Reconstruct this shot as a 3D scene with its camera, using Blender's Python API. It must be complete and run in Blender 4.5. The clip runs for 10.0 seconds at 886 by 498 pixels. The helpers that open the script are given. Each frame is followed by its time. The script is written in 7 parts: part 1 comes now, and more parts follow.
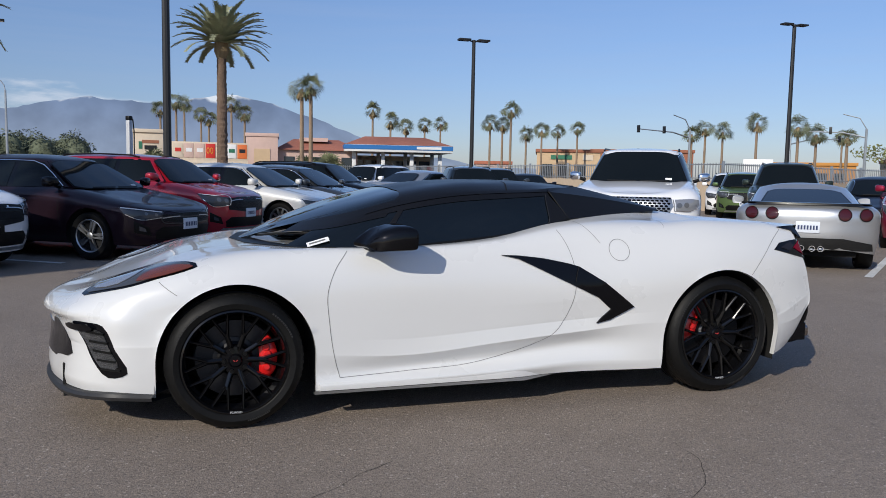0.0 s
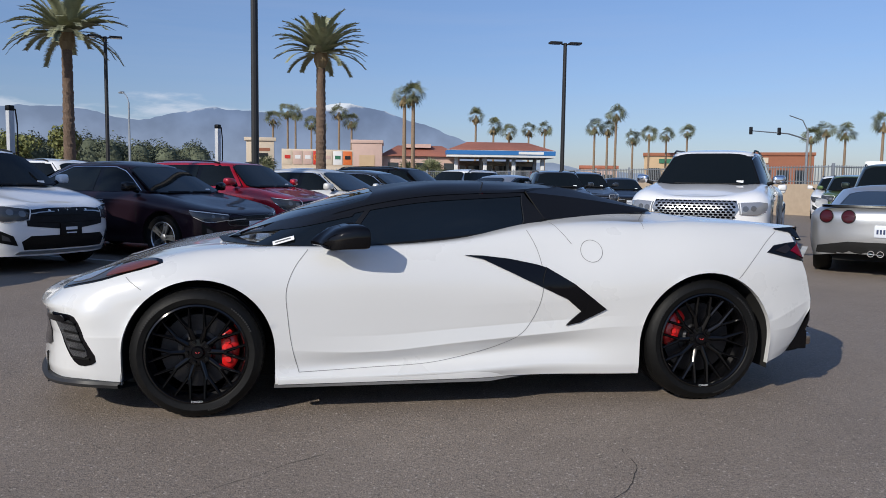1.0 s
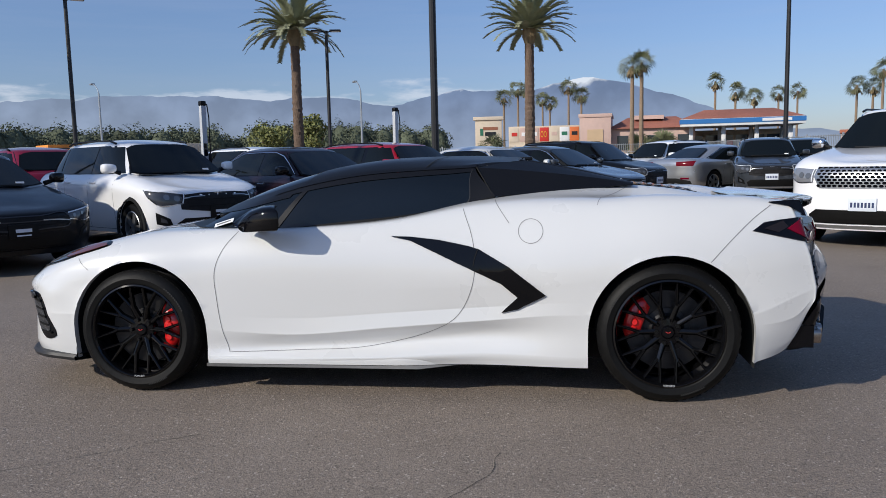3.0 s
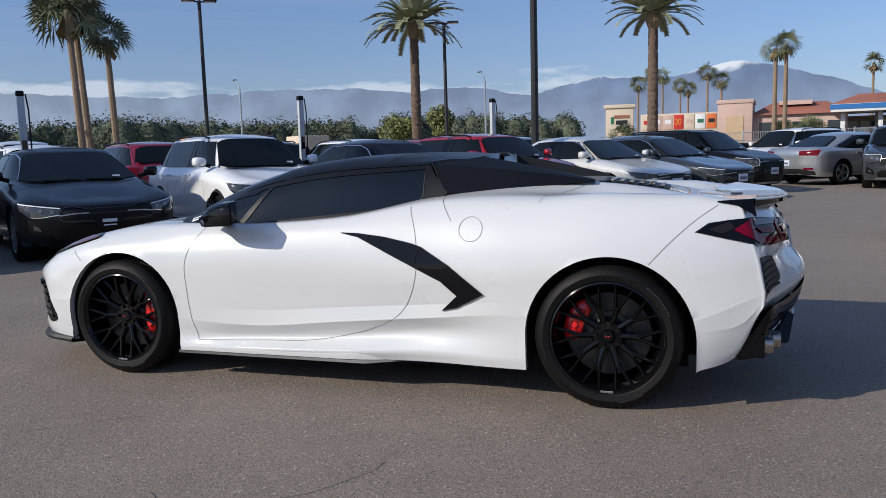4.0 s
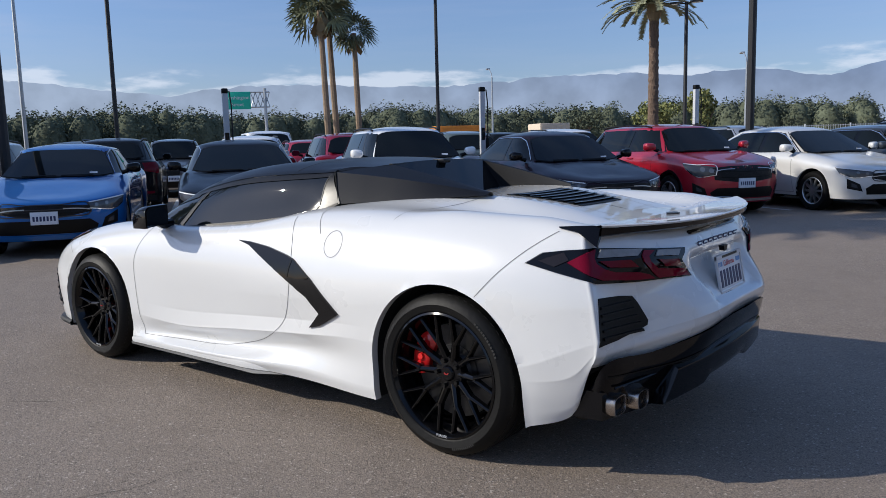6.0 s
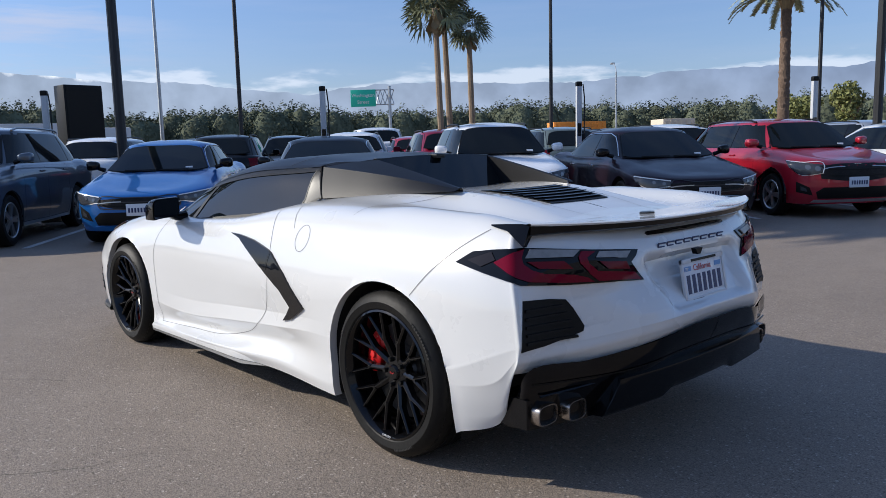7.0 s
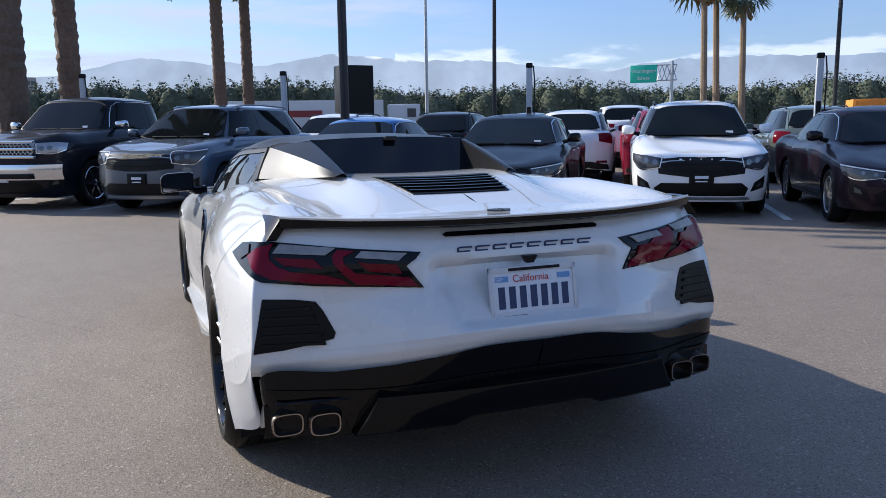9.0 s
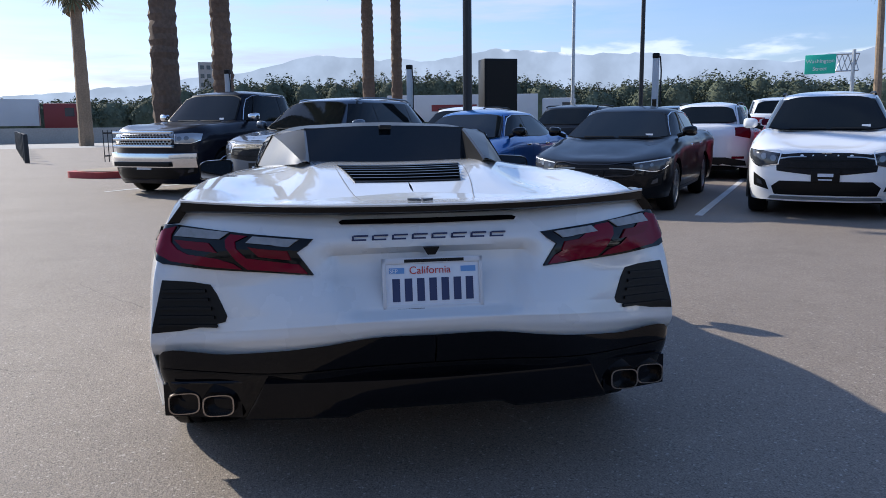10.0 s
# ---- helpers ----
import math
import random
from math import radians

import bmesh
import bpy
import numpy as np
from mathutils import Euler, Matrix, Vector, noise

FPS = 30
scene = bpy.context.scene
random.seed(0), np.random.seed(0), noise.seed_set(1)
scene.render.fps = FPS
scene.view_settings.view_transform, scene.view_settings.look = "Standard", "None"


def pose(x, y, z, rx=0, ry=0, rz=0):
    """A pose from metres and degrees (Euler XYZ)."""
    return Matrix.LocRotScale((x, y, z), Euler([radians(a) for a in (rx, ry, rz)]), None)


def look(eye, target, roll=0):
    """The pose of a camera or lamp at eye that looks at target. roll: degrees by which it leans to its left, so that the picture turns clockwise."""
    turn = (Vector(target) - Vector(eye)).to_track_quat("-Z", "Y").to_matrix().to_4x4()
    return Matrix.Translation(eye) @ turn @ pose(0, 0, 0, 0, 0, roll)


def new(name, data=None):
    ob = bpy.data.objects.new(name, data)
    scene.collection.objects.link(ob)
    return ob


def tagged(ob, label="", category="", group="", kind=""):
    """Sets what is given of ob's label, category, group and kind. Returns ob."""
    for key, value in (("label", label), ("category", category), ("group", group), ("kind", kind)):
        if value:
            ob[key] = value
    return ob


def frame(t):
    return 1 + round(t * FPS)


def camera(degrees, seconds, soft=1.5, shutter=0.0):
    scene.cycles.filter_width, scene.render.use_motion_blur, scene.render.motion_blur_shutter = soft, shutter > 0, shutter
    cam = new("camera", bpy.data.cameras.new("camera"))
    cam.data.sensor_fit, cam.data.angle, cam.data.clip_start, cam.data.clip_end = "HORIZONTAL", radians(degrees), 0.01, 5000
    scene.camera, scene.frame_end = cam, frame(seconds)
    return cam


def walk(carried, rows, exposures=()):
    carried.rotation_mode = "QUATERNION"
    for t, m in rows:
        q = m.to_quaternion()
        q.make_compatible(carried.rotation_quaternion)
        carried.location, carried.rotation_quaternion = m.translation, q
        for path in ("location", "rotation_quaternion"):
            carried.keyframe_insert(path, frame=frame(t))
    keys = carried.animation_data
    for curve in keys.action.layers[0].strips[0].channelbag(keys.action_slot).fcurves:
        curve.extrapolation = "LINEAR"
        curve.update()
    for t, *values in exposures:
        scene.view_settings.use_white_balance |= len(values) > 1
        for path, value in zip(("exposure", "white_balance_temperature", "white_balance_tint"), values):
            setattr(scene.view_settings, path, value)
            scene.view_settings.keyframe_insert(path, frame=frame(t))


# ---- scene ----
from mathutils.bvhtree import BVHTree

# ---------------------------------------------------------------- camera
cam = camera(59.6, 10.0, soft=0.7)
PATH = [
    (0, (-1.557, -4.659, 1.182), (-0.938, -2.765, 1.014), 0.9),
    (0.5, (-1.146, -4.773, 1.162), (-0.668, -2.838, 1.004), 1.0),
    (1, (-0.823, -4.881, 1.165), (-0.475, -2.918, 1.007), 0.7),
    (1.5, (-0.506, -4.875, 1.156), (-0.297, -2.893, 0.988), 0.3),
    (2, (-0.132, -4.837, 1.17), (-0.071, -2.847, 0.986), -0.3),
    (2.2, (0.05, -4.849, 1.178), (0.047, -2.858, 0.988), -0.7),
    (3.3, (1.085, -4.641, 1.157), (0.71, -2.689, 0.933), -1.3),
    (3.5, (1.276, -4.634, 1.176), (0.835, -2.697, 0.949), -1.4),
    (4, (1.734, -4.485, 1.178), (1.119, -2.596, 0.944), -1.5),
    (4.5, (2.174, -4.276, 1.214), (1.394, -2.45, 0.977), -1.5),
    (5, (2.579, -4.017, 1.236), (1.648, -2.264, 0.996), -1.5),
    (5.5, (2.919, -3.68, 1.25), (1.842, -2.014, 1.005), -1.5),
    (5.7, (3.06, -3.546, 1.251), (1.926, -1.918, 1.001), -1.3),
    (6.8, (3.639, -2.888, 1.218), (2.224, -1.497, 0.965), -1.2),
    (7, (3.728, -2.802, 1.223), (2.27, -1.457, 0.967), -1.1),
    (7.5, (3.988, -2.558, 1.243), (2.43, -1.332, 0.978), -0.8),
    (8, (4.185, -2.147, 1.258), (2.528, -1.062, 0.981), -0.6),
    (8.5, (4.322, -1.671, 1.24), (2.569, -0.753, 0.948), -0.5),
    (9, (4.432, -1.193, 1.23), (2.591, -0.474, 0.925), -0.3),
    (9.5, (4.517, -0.756, 1.221), (2.609, -0.244, 0.906), -0.1),
    (10, (4.579, -0.37, 1.201), (2.631, -0.044, 0.883), -0.1),
]
LEVEL = pose(0, 0, 0, -0.49, 0, 0)
walk(cam, [(t, LEVEL @ look(eye, target, roll)) for t, eye, target, roll in PATH],
     [(0, .04, 6350, 9), (3.5, .09, 6350, 9), (5.5, .20, 6340, 9), (7, .41, 6320, 9), (8, .56, 6290, 9), (9, .68, 6250, 9), (10, .73, 6230, 9)])

# ---------------------------------------------------------------- world, sun, exposure
SUN = Vector((-1.3, -1.2, 1.0)).normalized()

world = bpy.data.worlds.new("desert_sky")
scene.world = world
world.use_nodes = True
wn, wl = world.node_tree.nodes, world.node_tree.links
wn.clear()
w_out = wn.new("ShaderNodeOutputWorld")
w_bg = wn.new("ShaderNodeBackground")
w_sky = wn.new("ShaderNodeTexSky")
w_sky.sky_type = "NISHITA"
w_sky.sun_disc = False
w_sky.sun_elevation = math.asin(SUN.z)
w_sky.sun_rotation = math.atan2(SUN.x, SUN.y)
w_sky.air_density, w_sky.dust_density, w_sky.ozone_density = 0.92, 0.40, 2.8
w_bg.inputs["Strength"].default_value = 0.140
# thin high cirrus, drawn out along one direction
w_co = wn.new("ShaderNodeTexCoord")
w_map = wn.new("ShaderNodeMapping")
w_map.inputs["Scale"].default_value = (2.2, 5.0, 44.0)
w_map.inputs["Rotation"].default_value = (0.0, 0.12, 0.5)
w_noise = wn.new("ShaderNodeTexNoise")
w_noise.inputs["Scale"].default_value = 1.0
w_noise.inputs["Detail"].default_value = 7.0
w_noise.inputs["Roughness"].default_value = 0.6
w_ramp = wn.new("ShaderNodeValToRGB")
w_ramp.color_ramp.elements[0].position = 0.42
w_ramp.color_ramp.elements[1].position = 0.66
w_mix = wn.new("ShaderNodeMixRGB")
w_mix.inputs["Color2"].default_value = (5.2, 5.5, 5.9, 1)
w_fac = wn.new("ShaderNodeMath")
w_fac.operation = "MULTIPLY"
w_fac.inputs[1].default_value = 0.75
wl.new(w_co.outputs["Generated"], w_map.inputs["Vector"])
wl.new(w_map.outputs["Vector"], w_noise.inputs["Vector"])
wl.new(w_noise.outputs["Fac"], w_ramp.inputs["Fac"])
wl.new(w_ramp.outputs["Color"], w_fac.inputs[0])
# the cirrus lies in the west; only wisps elsewhere
w_west = wn.new("ShaderNodeVectorMath")
w_west.operation = "DOT_PRODUCT"
w_west.inputs[1].default_value = (-0.99, 0.02, 0.12)
w_side = wn.new("ShaderNodeMapRange")
w_side.interpolation_type = "SMOOTHSTEP"
w_side.inputs["From Min"].default_value, w_side.inputs["From Max"].default_value = 0.90, 0.985
w_side.inputs["To Min"].default_value, w_side.inputs["To Max"].default_value = 0.10, 1.0
w_all = wn.new("ShaderNodeMath")
w_all.operation = "MULTIPLY"
wl.new(w_co.outputs["Generated"], w_west.inputs[0])
wl.new(w_west.outputs["Value"], w_side.inputs["Value"])
wl.new(w_side.outputs["Result"], w_all.inputs[0])
wl.new(w_fac.outputs[0], w_all.inputs[1])
wl.new(w_all.outputs[0], w_mix.inputs["Fac"])
wl.new(w_sky.outputs["Color"], w_mix.inputs["Color1"])
w_tint = wn.new("ShaderNodeMixRGB")
w_tint.blend_type = "MULTIPLY"
w_tint.inputs["Fac"].default_value = 1.0
w_tint.inputs["Color2"].default_value = (0.94, 0.955, 1.045, 1)
wl.new(w_mix.outputs["Color"], w_tint.inputs["Color1"])
# dull haze towards the horizon
w_sep = wn.new("ShaderNodeSeparateXYZ")
w_haze = wn.new("ShaderNodeMapRange")
w_haze.inputs["From Min"].default_value, w_haze.inputs["From Max"].default_value = 0.0, 0.5
w_haze.inputs["To Min"].default_value, w_haze.inputs["To Max"].default_value = 0.0, 1.0
w_veil = wn.new("ShaderNodeMixRGB")
w_veil.inputs["Color1"].default_value, w_veil.inputs["Color2"].default_value = (0.515, 0.502, 0.560, 1), (1, 1, 1, 1)
w_dull = wn.new("ShaderNodeVectorMath")
w_dull.operation = "MULTIPLY"
wl.new(w_co.outputs["Generated"], w_sep.inputs["Vector"])
wl.new(w_sep.outputs["Z"], w_haze.inputs["Value"])
wl.new(w_haze.outputs["Result"], w_veil.inputs["Fac"])
wl.new(w_tint.outputs["Color"], w_dull.inputs[0])
wl.new(w_veil.outputs["Color"], w_dull.inputs[1])
wl.new(w_dull.outputs["Vector"], w_bg.inputs["Color"])
wl.new(w_bg.outputs["Background"], w_out.inputs["Surface"])

sun_data = bpy.data.lights.new("sun", "SUN")
sun_data.energy, sun_data.angle, sun_data.color = 3.8, radians(0.53), (1.0, 0.92, 0.80)
sun = new("sun", sun_data)
sun.matrix_world = look(SUN * 60, (0, 0, 0))

# ---------------------------------------------------------------- materials
def mat(name, col, rough=0.5, metal=0.0, coat=0.0, grain=None, var=0.0, bump=0.0, trans=0.0, spec=0.5, emit=0.0, flake=False):
    """A node material: base colour with noise of two scales (grain = noise scale), bump from the finer one."""
    m = bpy.data.materials.new(name)
    m.use_nodes = True
    n, l = m.node_tree.nodes, m.node_tree.links
    b = n["Principled BSDF"]
    b.inputs["Base Color"].default_value = (*col, 1)
    b.inputs["Roughness"].default_value = rough
    b.inputs["Metallic"].default_value = metal
    b.inputs["Coat Weight"].default_value = coat
    b.inputs["Coat Roughness"].default_value = 0.03
    b.inputs["Transmission Weight"].default_value = trans
    b.inputs["Specular IOR Level"].default_value = spec
    if emit:
        b.inputs["Emission Color"].default_value = (*col, 1)
        b.inputs["Emission Strength"].default_value = emit
    if grain:
        co = n.new("ShaderNodeTexCoord")
        fine, wide = n.new("ShaderNodeTexNoise"), n.new("ShaderNodeTexNoise")
        fine.inputs["Scale"].default_value, wide.inputs["Scale"].default_value = grain, grain / 14
        fine.inputs["Detail"].default_value, wide.inputs["Detail"].default_value = 5, 4
        l.new(co.outputs["Object"], fine.inputs["Vector"])
        l.new(co.outputs["Object"], wide.inputs["Vector"])
        both = n.new("ShaderNodeMath")
        both.operation = "ADD"
        l.new(fine.outputs["Fac"], both.inputs[0])
        l.new(wide.outputs["Fac"], both.inputs[1])
        rng = n.new("ShaderNodeMapRange")
        rng.inputs["From Min"].default_value, rng.inputs["From Max"].default_value = 0.6, 1.4
        rng.inputs["To Min"].default_value, rng.inputs["To Max"].default_value = 1 - var, 1 + var
        l.new(both.outputs[0], rng.inputs["Value"])
        mul = n.new("ShaderNodeVectorMath")
        mul.operation = "SCALE"
        mul.inputs[0].default_value = col
        l.new(rng.outputs["Result"], mul.inputs["Scale"])
        l.new(mul.outputs["Vector"], b.inputs["Base Color"])
        if bump:
            bp = n.new("ShaderNodeBump")
            bp.inputs["Strength"].default_value, bp.inputs["Distance"].default_value = bump, 0.01
            l.new(fine.outputs["Fac"], bp.inputs["Height"])
            l.new(bp.outputs["Normal"], b.inputs["Normal"])
    if flake:
        co = n.new("ShaderNodeTexCoord")
        dirt = n.new("ShaderNodeTexNoise")
        dirt.inputs["Scale"].default_value, dirt.inputs["Detail"].default_value = 2.5, 6
        l.new(co.outputs["Object"], dirt.inputs["Vector"])
        rr = n.new("ShaderNodeMapRange")
        rr.inputs["To Min"].default_value, rr.inputs["To Max"].default_value = rough * 0.7, rough * 1.4
        l.new(dirt.outputs["Fac"], rr.inputs["Value"])
        l.new(rr.outputs["Result"], b.inputs["Roughness"])
    return m


def paint(name, col, metal=0.0, rough=0.35):
    return mat(name, col, rough, metal, coat=1.0 if max(col) > .05 else .45, flake=True, spec=.5 if metal > .6 or col[0] > .3 else .1)


M = {
    "white_paint": paint("white_paint", (0.63, 0.635, 0.63), rough=.28),
    "gloss_black": mat("gloss_black", (0.003, 0.003, 0.004), 0.05, spec=.28, flake=True),
    "roof_black": mat("roof_black", (0.006, 0.006, 0.007), 0.33, spec=.30, flake=True),
    "satin_black": mat("satin_black", (0.005, 0.005, 0.005), 0.45, grain=90, var=0.2, spec=.2),
    "trim_black": mat("trim_black", (0.012, 0.012, 0.012), 0.6, grain=70, var=0.25, bump=0.1, spec=.3),
    "wheel_black": mat("wheel_black", (0.003, 0.003, 0.0035), 0.09, spec=.4),
    "splitter": mat("splitter", (0.022, 0.022, 0.023), 0.5, grain=70, var=0.2, spec=.4),
    "well_black": mat("well_black", (0.004, 0.004, 0.004), 0.95, grain=30, var=0.3),
    "grey_trim": mat("grey_trim", (0.13, 0.13, 0.13), 0.6, grain=60, var=0.2),
    "seam": mat("seam", (0.20, 0.20, 0.20), 0.7),
    "tyre": mat("tyre", (0.0045, 0.0045, 0.0045), 0.55, grain=45, var=0.3, bump=0.15, spec=.2),
    "rubber_print": mat("rubber_print", (0.016, 0.016, 0.016), 0.7),
    "white_print": mat("white_print", (0.75, 0.75, 0.75), 0.5),
    "disc": mat("disc", (0.05, 0.05, 0.053), 0.42, 1.0, grain=60, var=0.15),
    "caliper": mat("caliper", (0.62, 0.012, 0.012), 0.3, coat=0.6, flake=True),
    "chrome": mat("chrome", (0.75, 0.76, 0.78), 0.12, 1.0),
    "alloy": mat("alloy", (0.42, 0.43, 0.44), 0.32, 0.9, grain=40, var=0.08),
    "dark_alloy": mat("dark_alloy", (0.06, 0.06, 0.065), 0.3, 0.8),
    "exhaust_steel": mat("exhaust_steel", (0.40, 0.35, 0.31), 0.25, 1.0, grain=30, var=0.15),
    "tint": mat("tint", (0.004, 0.006, 0.008), 0.02, spec=0.6),
    "side_tint": mat("side_tint", (0.004, 0.006, 0.008), 0.02, spec=0.5),
    "glass_dark": mat("glass_dark", (0.005, 0.007, 0.008), 0.03, spec=0.22),
    "lens_clear": mat("lens_clear", (0.33, 0.34, 0.36), 0.06, 0.45, coat=1.0),
    "lens_mid": mat("lens_mid", (0.13, 0.135, 0.145), 0.07, 0.3, coat=1.0),
    "lens_smoke": mat("lens_smoke", (0.05, 0.053, 0.06), 0.08, spec=.6),
    "frame_white": mat("frame_white", (0.55, 0.56, 0.58), 0.3, grain=50, var=.06),
    "lens_black": mat("lens_black", (0.015, 0.012, 0.013), 0.08, spec=.3),
    "lens_white": mat("lens_white", (0.72, 0.74, 0.76), 0.12, spec=.6),
    "crack_dark": mat("crack_dark", (0.035, 0.031, 0.027), 0.95),
    "lens_grey": mat("lens_grey", (0.27, 0.28, 0.29), 0.15, spec=.2, grain=40, var=.25),
    "lens_wine": mat("lens_wine", (0.045, 0.006, 0.008), 0.10, spec=.5),
    "lens_red": mat("lens_red", (0.13, 0.005, 0.012), 0.10, spec=.15),
    "lens_deep_red": mat("lens_deep_red", (0.15, 0.002, 0.016), 0.08, spec=.18),
    "lens_amber": mat("lens_amber", (0.13, 0.030, 0.012), 0.12, coat=.6),
    "plate_white": mat("plate_white", (0.62, 0.66, 0.72), 0.4, grain=60, var=0.06),
    "plate_blue": mat("plate_blue", (0.015, 0.03, 0.10), 0.5),
    "plate_red": mat("plate_red", (0.45, 0.03, 0.03), 0.5),
    "sky_blue_tag": mat("sky_blue_tag", (0.12, 0.28, 0.55), 0.5),
    "orange_box": mat("orange_box", (0.75, 0.26, 0.03), 0.6, grain=8, var=0.1),
}

# ---------------------------------------------------------------- geometry helpers
def cr(P, k, first=None, last=None):
    """Smooth curve through the rows of P (n, ..., 3), k steps a span; ghost rows first and last give the end slopes."""
    P = np.asarray(P, float)
    a = P[:1] * 2 - P[1:2] if first is None else np.asarray(first, float)[None]
    b = P[-1:] * 2 - P[-2:-1] if last is None else np.asarray(last, float)[None]
    Q = np.concatenate([a, P, b])
    D = np.maximum(np.linalg.norm(np.diff(Q, axis=0), axis=-1, keepdims=True), 1e-5)
    V = np.diff(Q, axis=0) / D
    T = (V[:-1] * D[1:] + V[1:] * D[:-1]) / (D[:-1] + D[1:])
    out = []
    for i in range(len(P) - 1):
        h = D[i + 1]
        for j in range(k + (i == len(P) - 2)):
            t = j / k
            out.append((2 * t**3 - 3 * t * t + 1) * P[i] + (t**3 - 2 * t * t + t) * h * T[i]
                       + (3 * t * t - 2 * t**3) * P[i + 1] + (t**3 - t * t) * h * T[i + 1])
    return np.array(out)


def flip_y(P):
    return np.asarray(P, float) * (1, -1, 1)


def loft(rows, ku, kv):
    """Half surface from key lines (rows) that run from the front middle to the rear middle; the last row is the middle line."""
    R = np.array(rows, float)
    along = cr(np.swapaxes(R, 0, 1), ku, flip_y(R[:, 1]), flip_y(R[:, -2]))
    along = np.swapaxes(along, 0, 1)
    return cr(along, kv, None, flip_y(along[-2]))


def grid_bm(bm, G, flip=False):
    """Adds the grid of points G (rows, columns, 3) to bm as quads; returns its vertices."""
    V = [[bm.verts.new(p) for p in row] for row in G]
    for i in range(len(V) - 1):
        for j in range(len(V[0]) - 1):
            q = [V[i][j], V[i][j + 1], V[i + 1][j + 1], V[i + 1][j]]
            try:
                bm.faces.new(q[::-1] if flip else q)
            except ValueError:
                pass
    return V


def done(name, bm, material, parent=None, label="", sharp=35, at=None, keep=False):
    bmesh.ops.recalc_face_normals(bm, faces=bm.faces[:]) if not keep else None
    me = bpy.data.meshes.new(name)
    bm.to_mesh(me)
    bm.free()
    for one in material if isinstance(material, (list, tuple)) else (material,):
        me.materials.append(M[one] if isinstance(one, str) else one)
    me.polygons.foreach_set("use_smooth", [True] * len(me.polygons))
    me.set_sharp_from_angle(angle=radians(sharp))
    ob = new(name, me)
    if parent:
        ob.parent = parent
    if at is not None:
        ob.matrix_basis = at
    if label:
        ob["label"] = label
    return ob


def part(name, bm, material, parent, label="", sharp=35, at=None, keep=False):
    return done(name, bm, material, parent, label, sharp, at, keep)


def share(name, me, parent, at, label=""):
    """Another object on a mesh that stands already."""
    ob = new(name, me)
    ob.parent = parent
    ob.matrix_basis = at
    if label:
        ob["label"] = label
    return ob


def thing(name, label, category, at, group="", kind=""):
    ob = new(name)
    ob.matrix_basis = at
    return tagged(ob, label, category, group, kind)


def box(bm, x0, x1, y0, y1, z0, z1, bevel=0.0, m=None):
    r = bmesh.ops.create_cube(bm, size=1)
    vs = r["verts"]
    for v in vs:
        v.co = Vector(((x0 + x1) / 2 + v.co.x * (x1 - x0), (y0 + y1) / 2 + v.co.y * (y1 - y0), (z0 + z1) / 2 + v.co.z * (z1 - z0)))
    if bevel:
        es = list({e for v in vs for e in v.link_edges})
        g = bmesh.ops.bevel(bm, geom=es, offset=bevel, segments=2, profile=0.6, affect="EDGES")
        vs = list({v for f in g["faces"] for v in f.verts} | {v for v in vs if v.is_valid})
    if m is not None:
        bmesh.ops.transform(bm, matrix=m, verts=vs)
    return vs


def lathe(bm, prof, n=32, axis="y", m=None, close=False):
    """Turns a profile of (radius, offset) about an axis."""
    rings = []
    for i in range(n):
        a = 2 * math.pi * i / n
        c, s = math.cos(a), math.sin(a)
        ring = []
        for r, o in prof:
            p = (r * c, o, r * s) if axis == "y" else (r * c, r * s, o) if axis == "z" else (o, r * c, r * s)
            ring.append(bm.verts.new(m @ Vector(p) if m is not None else p))
        rings.append(ring)
    for i in range(n):
        a, b = rings[i], rings[(i + 1) % n]
        for j in range(len(prof) - 1):
            bm.faces.new((a[j], a[j + 1], b[j + 1], b[j]))
        if close:
            bm.faces.new((a[-1], a[0], b[0], b[-1]))
    return rings


def tube(bm, pts, rad, n=8, cap=True):
    """A round bar along points; rad is a number or one for each point."""
    pts = [Vector(p) for p in pts]
    rings = []
    for i, p in enumerate(pts):
        d = (pts[min(i + 1, len(pts) - 1)] - pts[max(i - 1, 0)]).normalized()
        u = d.orthogonal().normalized() if abs(d.z) > 0.999 or True else d
        side = Vector((0, 0, 1)) if abs(d.z) < 0.9 else Vector((1, 0, 0))
        u = d.cross(side).normalized()
        w = d.cross(u)
        r = rad[i] if isinstance(rad, (list, tuple)) else rad
        rings.append([bm.verts.new(p + (u * math.cos(2 * math.pi * j / n) + w * math.sin(2 * math.pi * j / n)) * r) for j in range(n)])
    for a, b in zip(rings, rings[1:]):
        for j in range(n):
            bm.faces.new((a[j], a[(j + 1) % n], b[(j + 1) % n], b[j]))
    if cap:
        bm.faces.new(rings[0][::-1])
        bm.faces.new(rings[-1])
    return rings


def prism(bm, poly, lo, hi, axis="y", m=None):
    """A straight bar with the outline poly (2D) between lo and hi along an axis."""
    def p3(a, b, o):
        p = Vector((a, o, b)) if axis == "y" else Vector((o, a, b)) if axis == "x" else Vector((a, b, o))
        return m @ p if m is not None else p
    A = [bm.verts.new(p3(a, b, lo)) for a, b in poly]
    B = [bm.verts.new(p3(a, b, hi)) for a, b in poly]
    bm.faces.new(A)
    bm.faces.new(B[::-1])
    for i in range(len(poly)):
        j = (i + 1) % len(poly)
        bm.faces.new((A[i], B[i], B[j], A[j]))
    return A + B


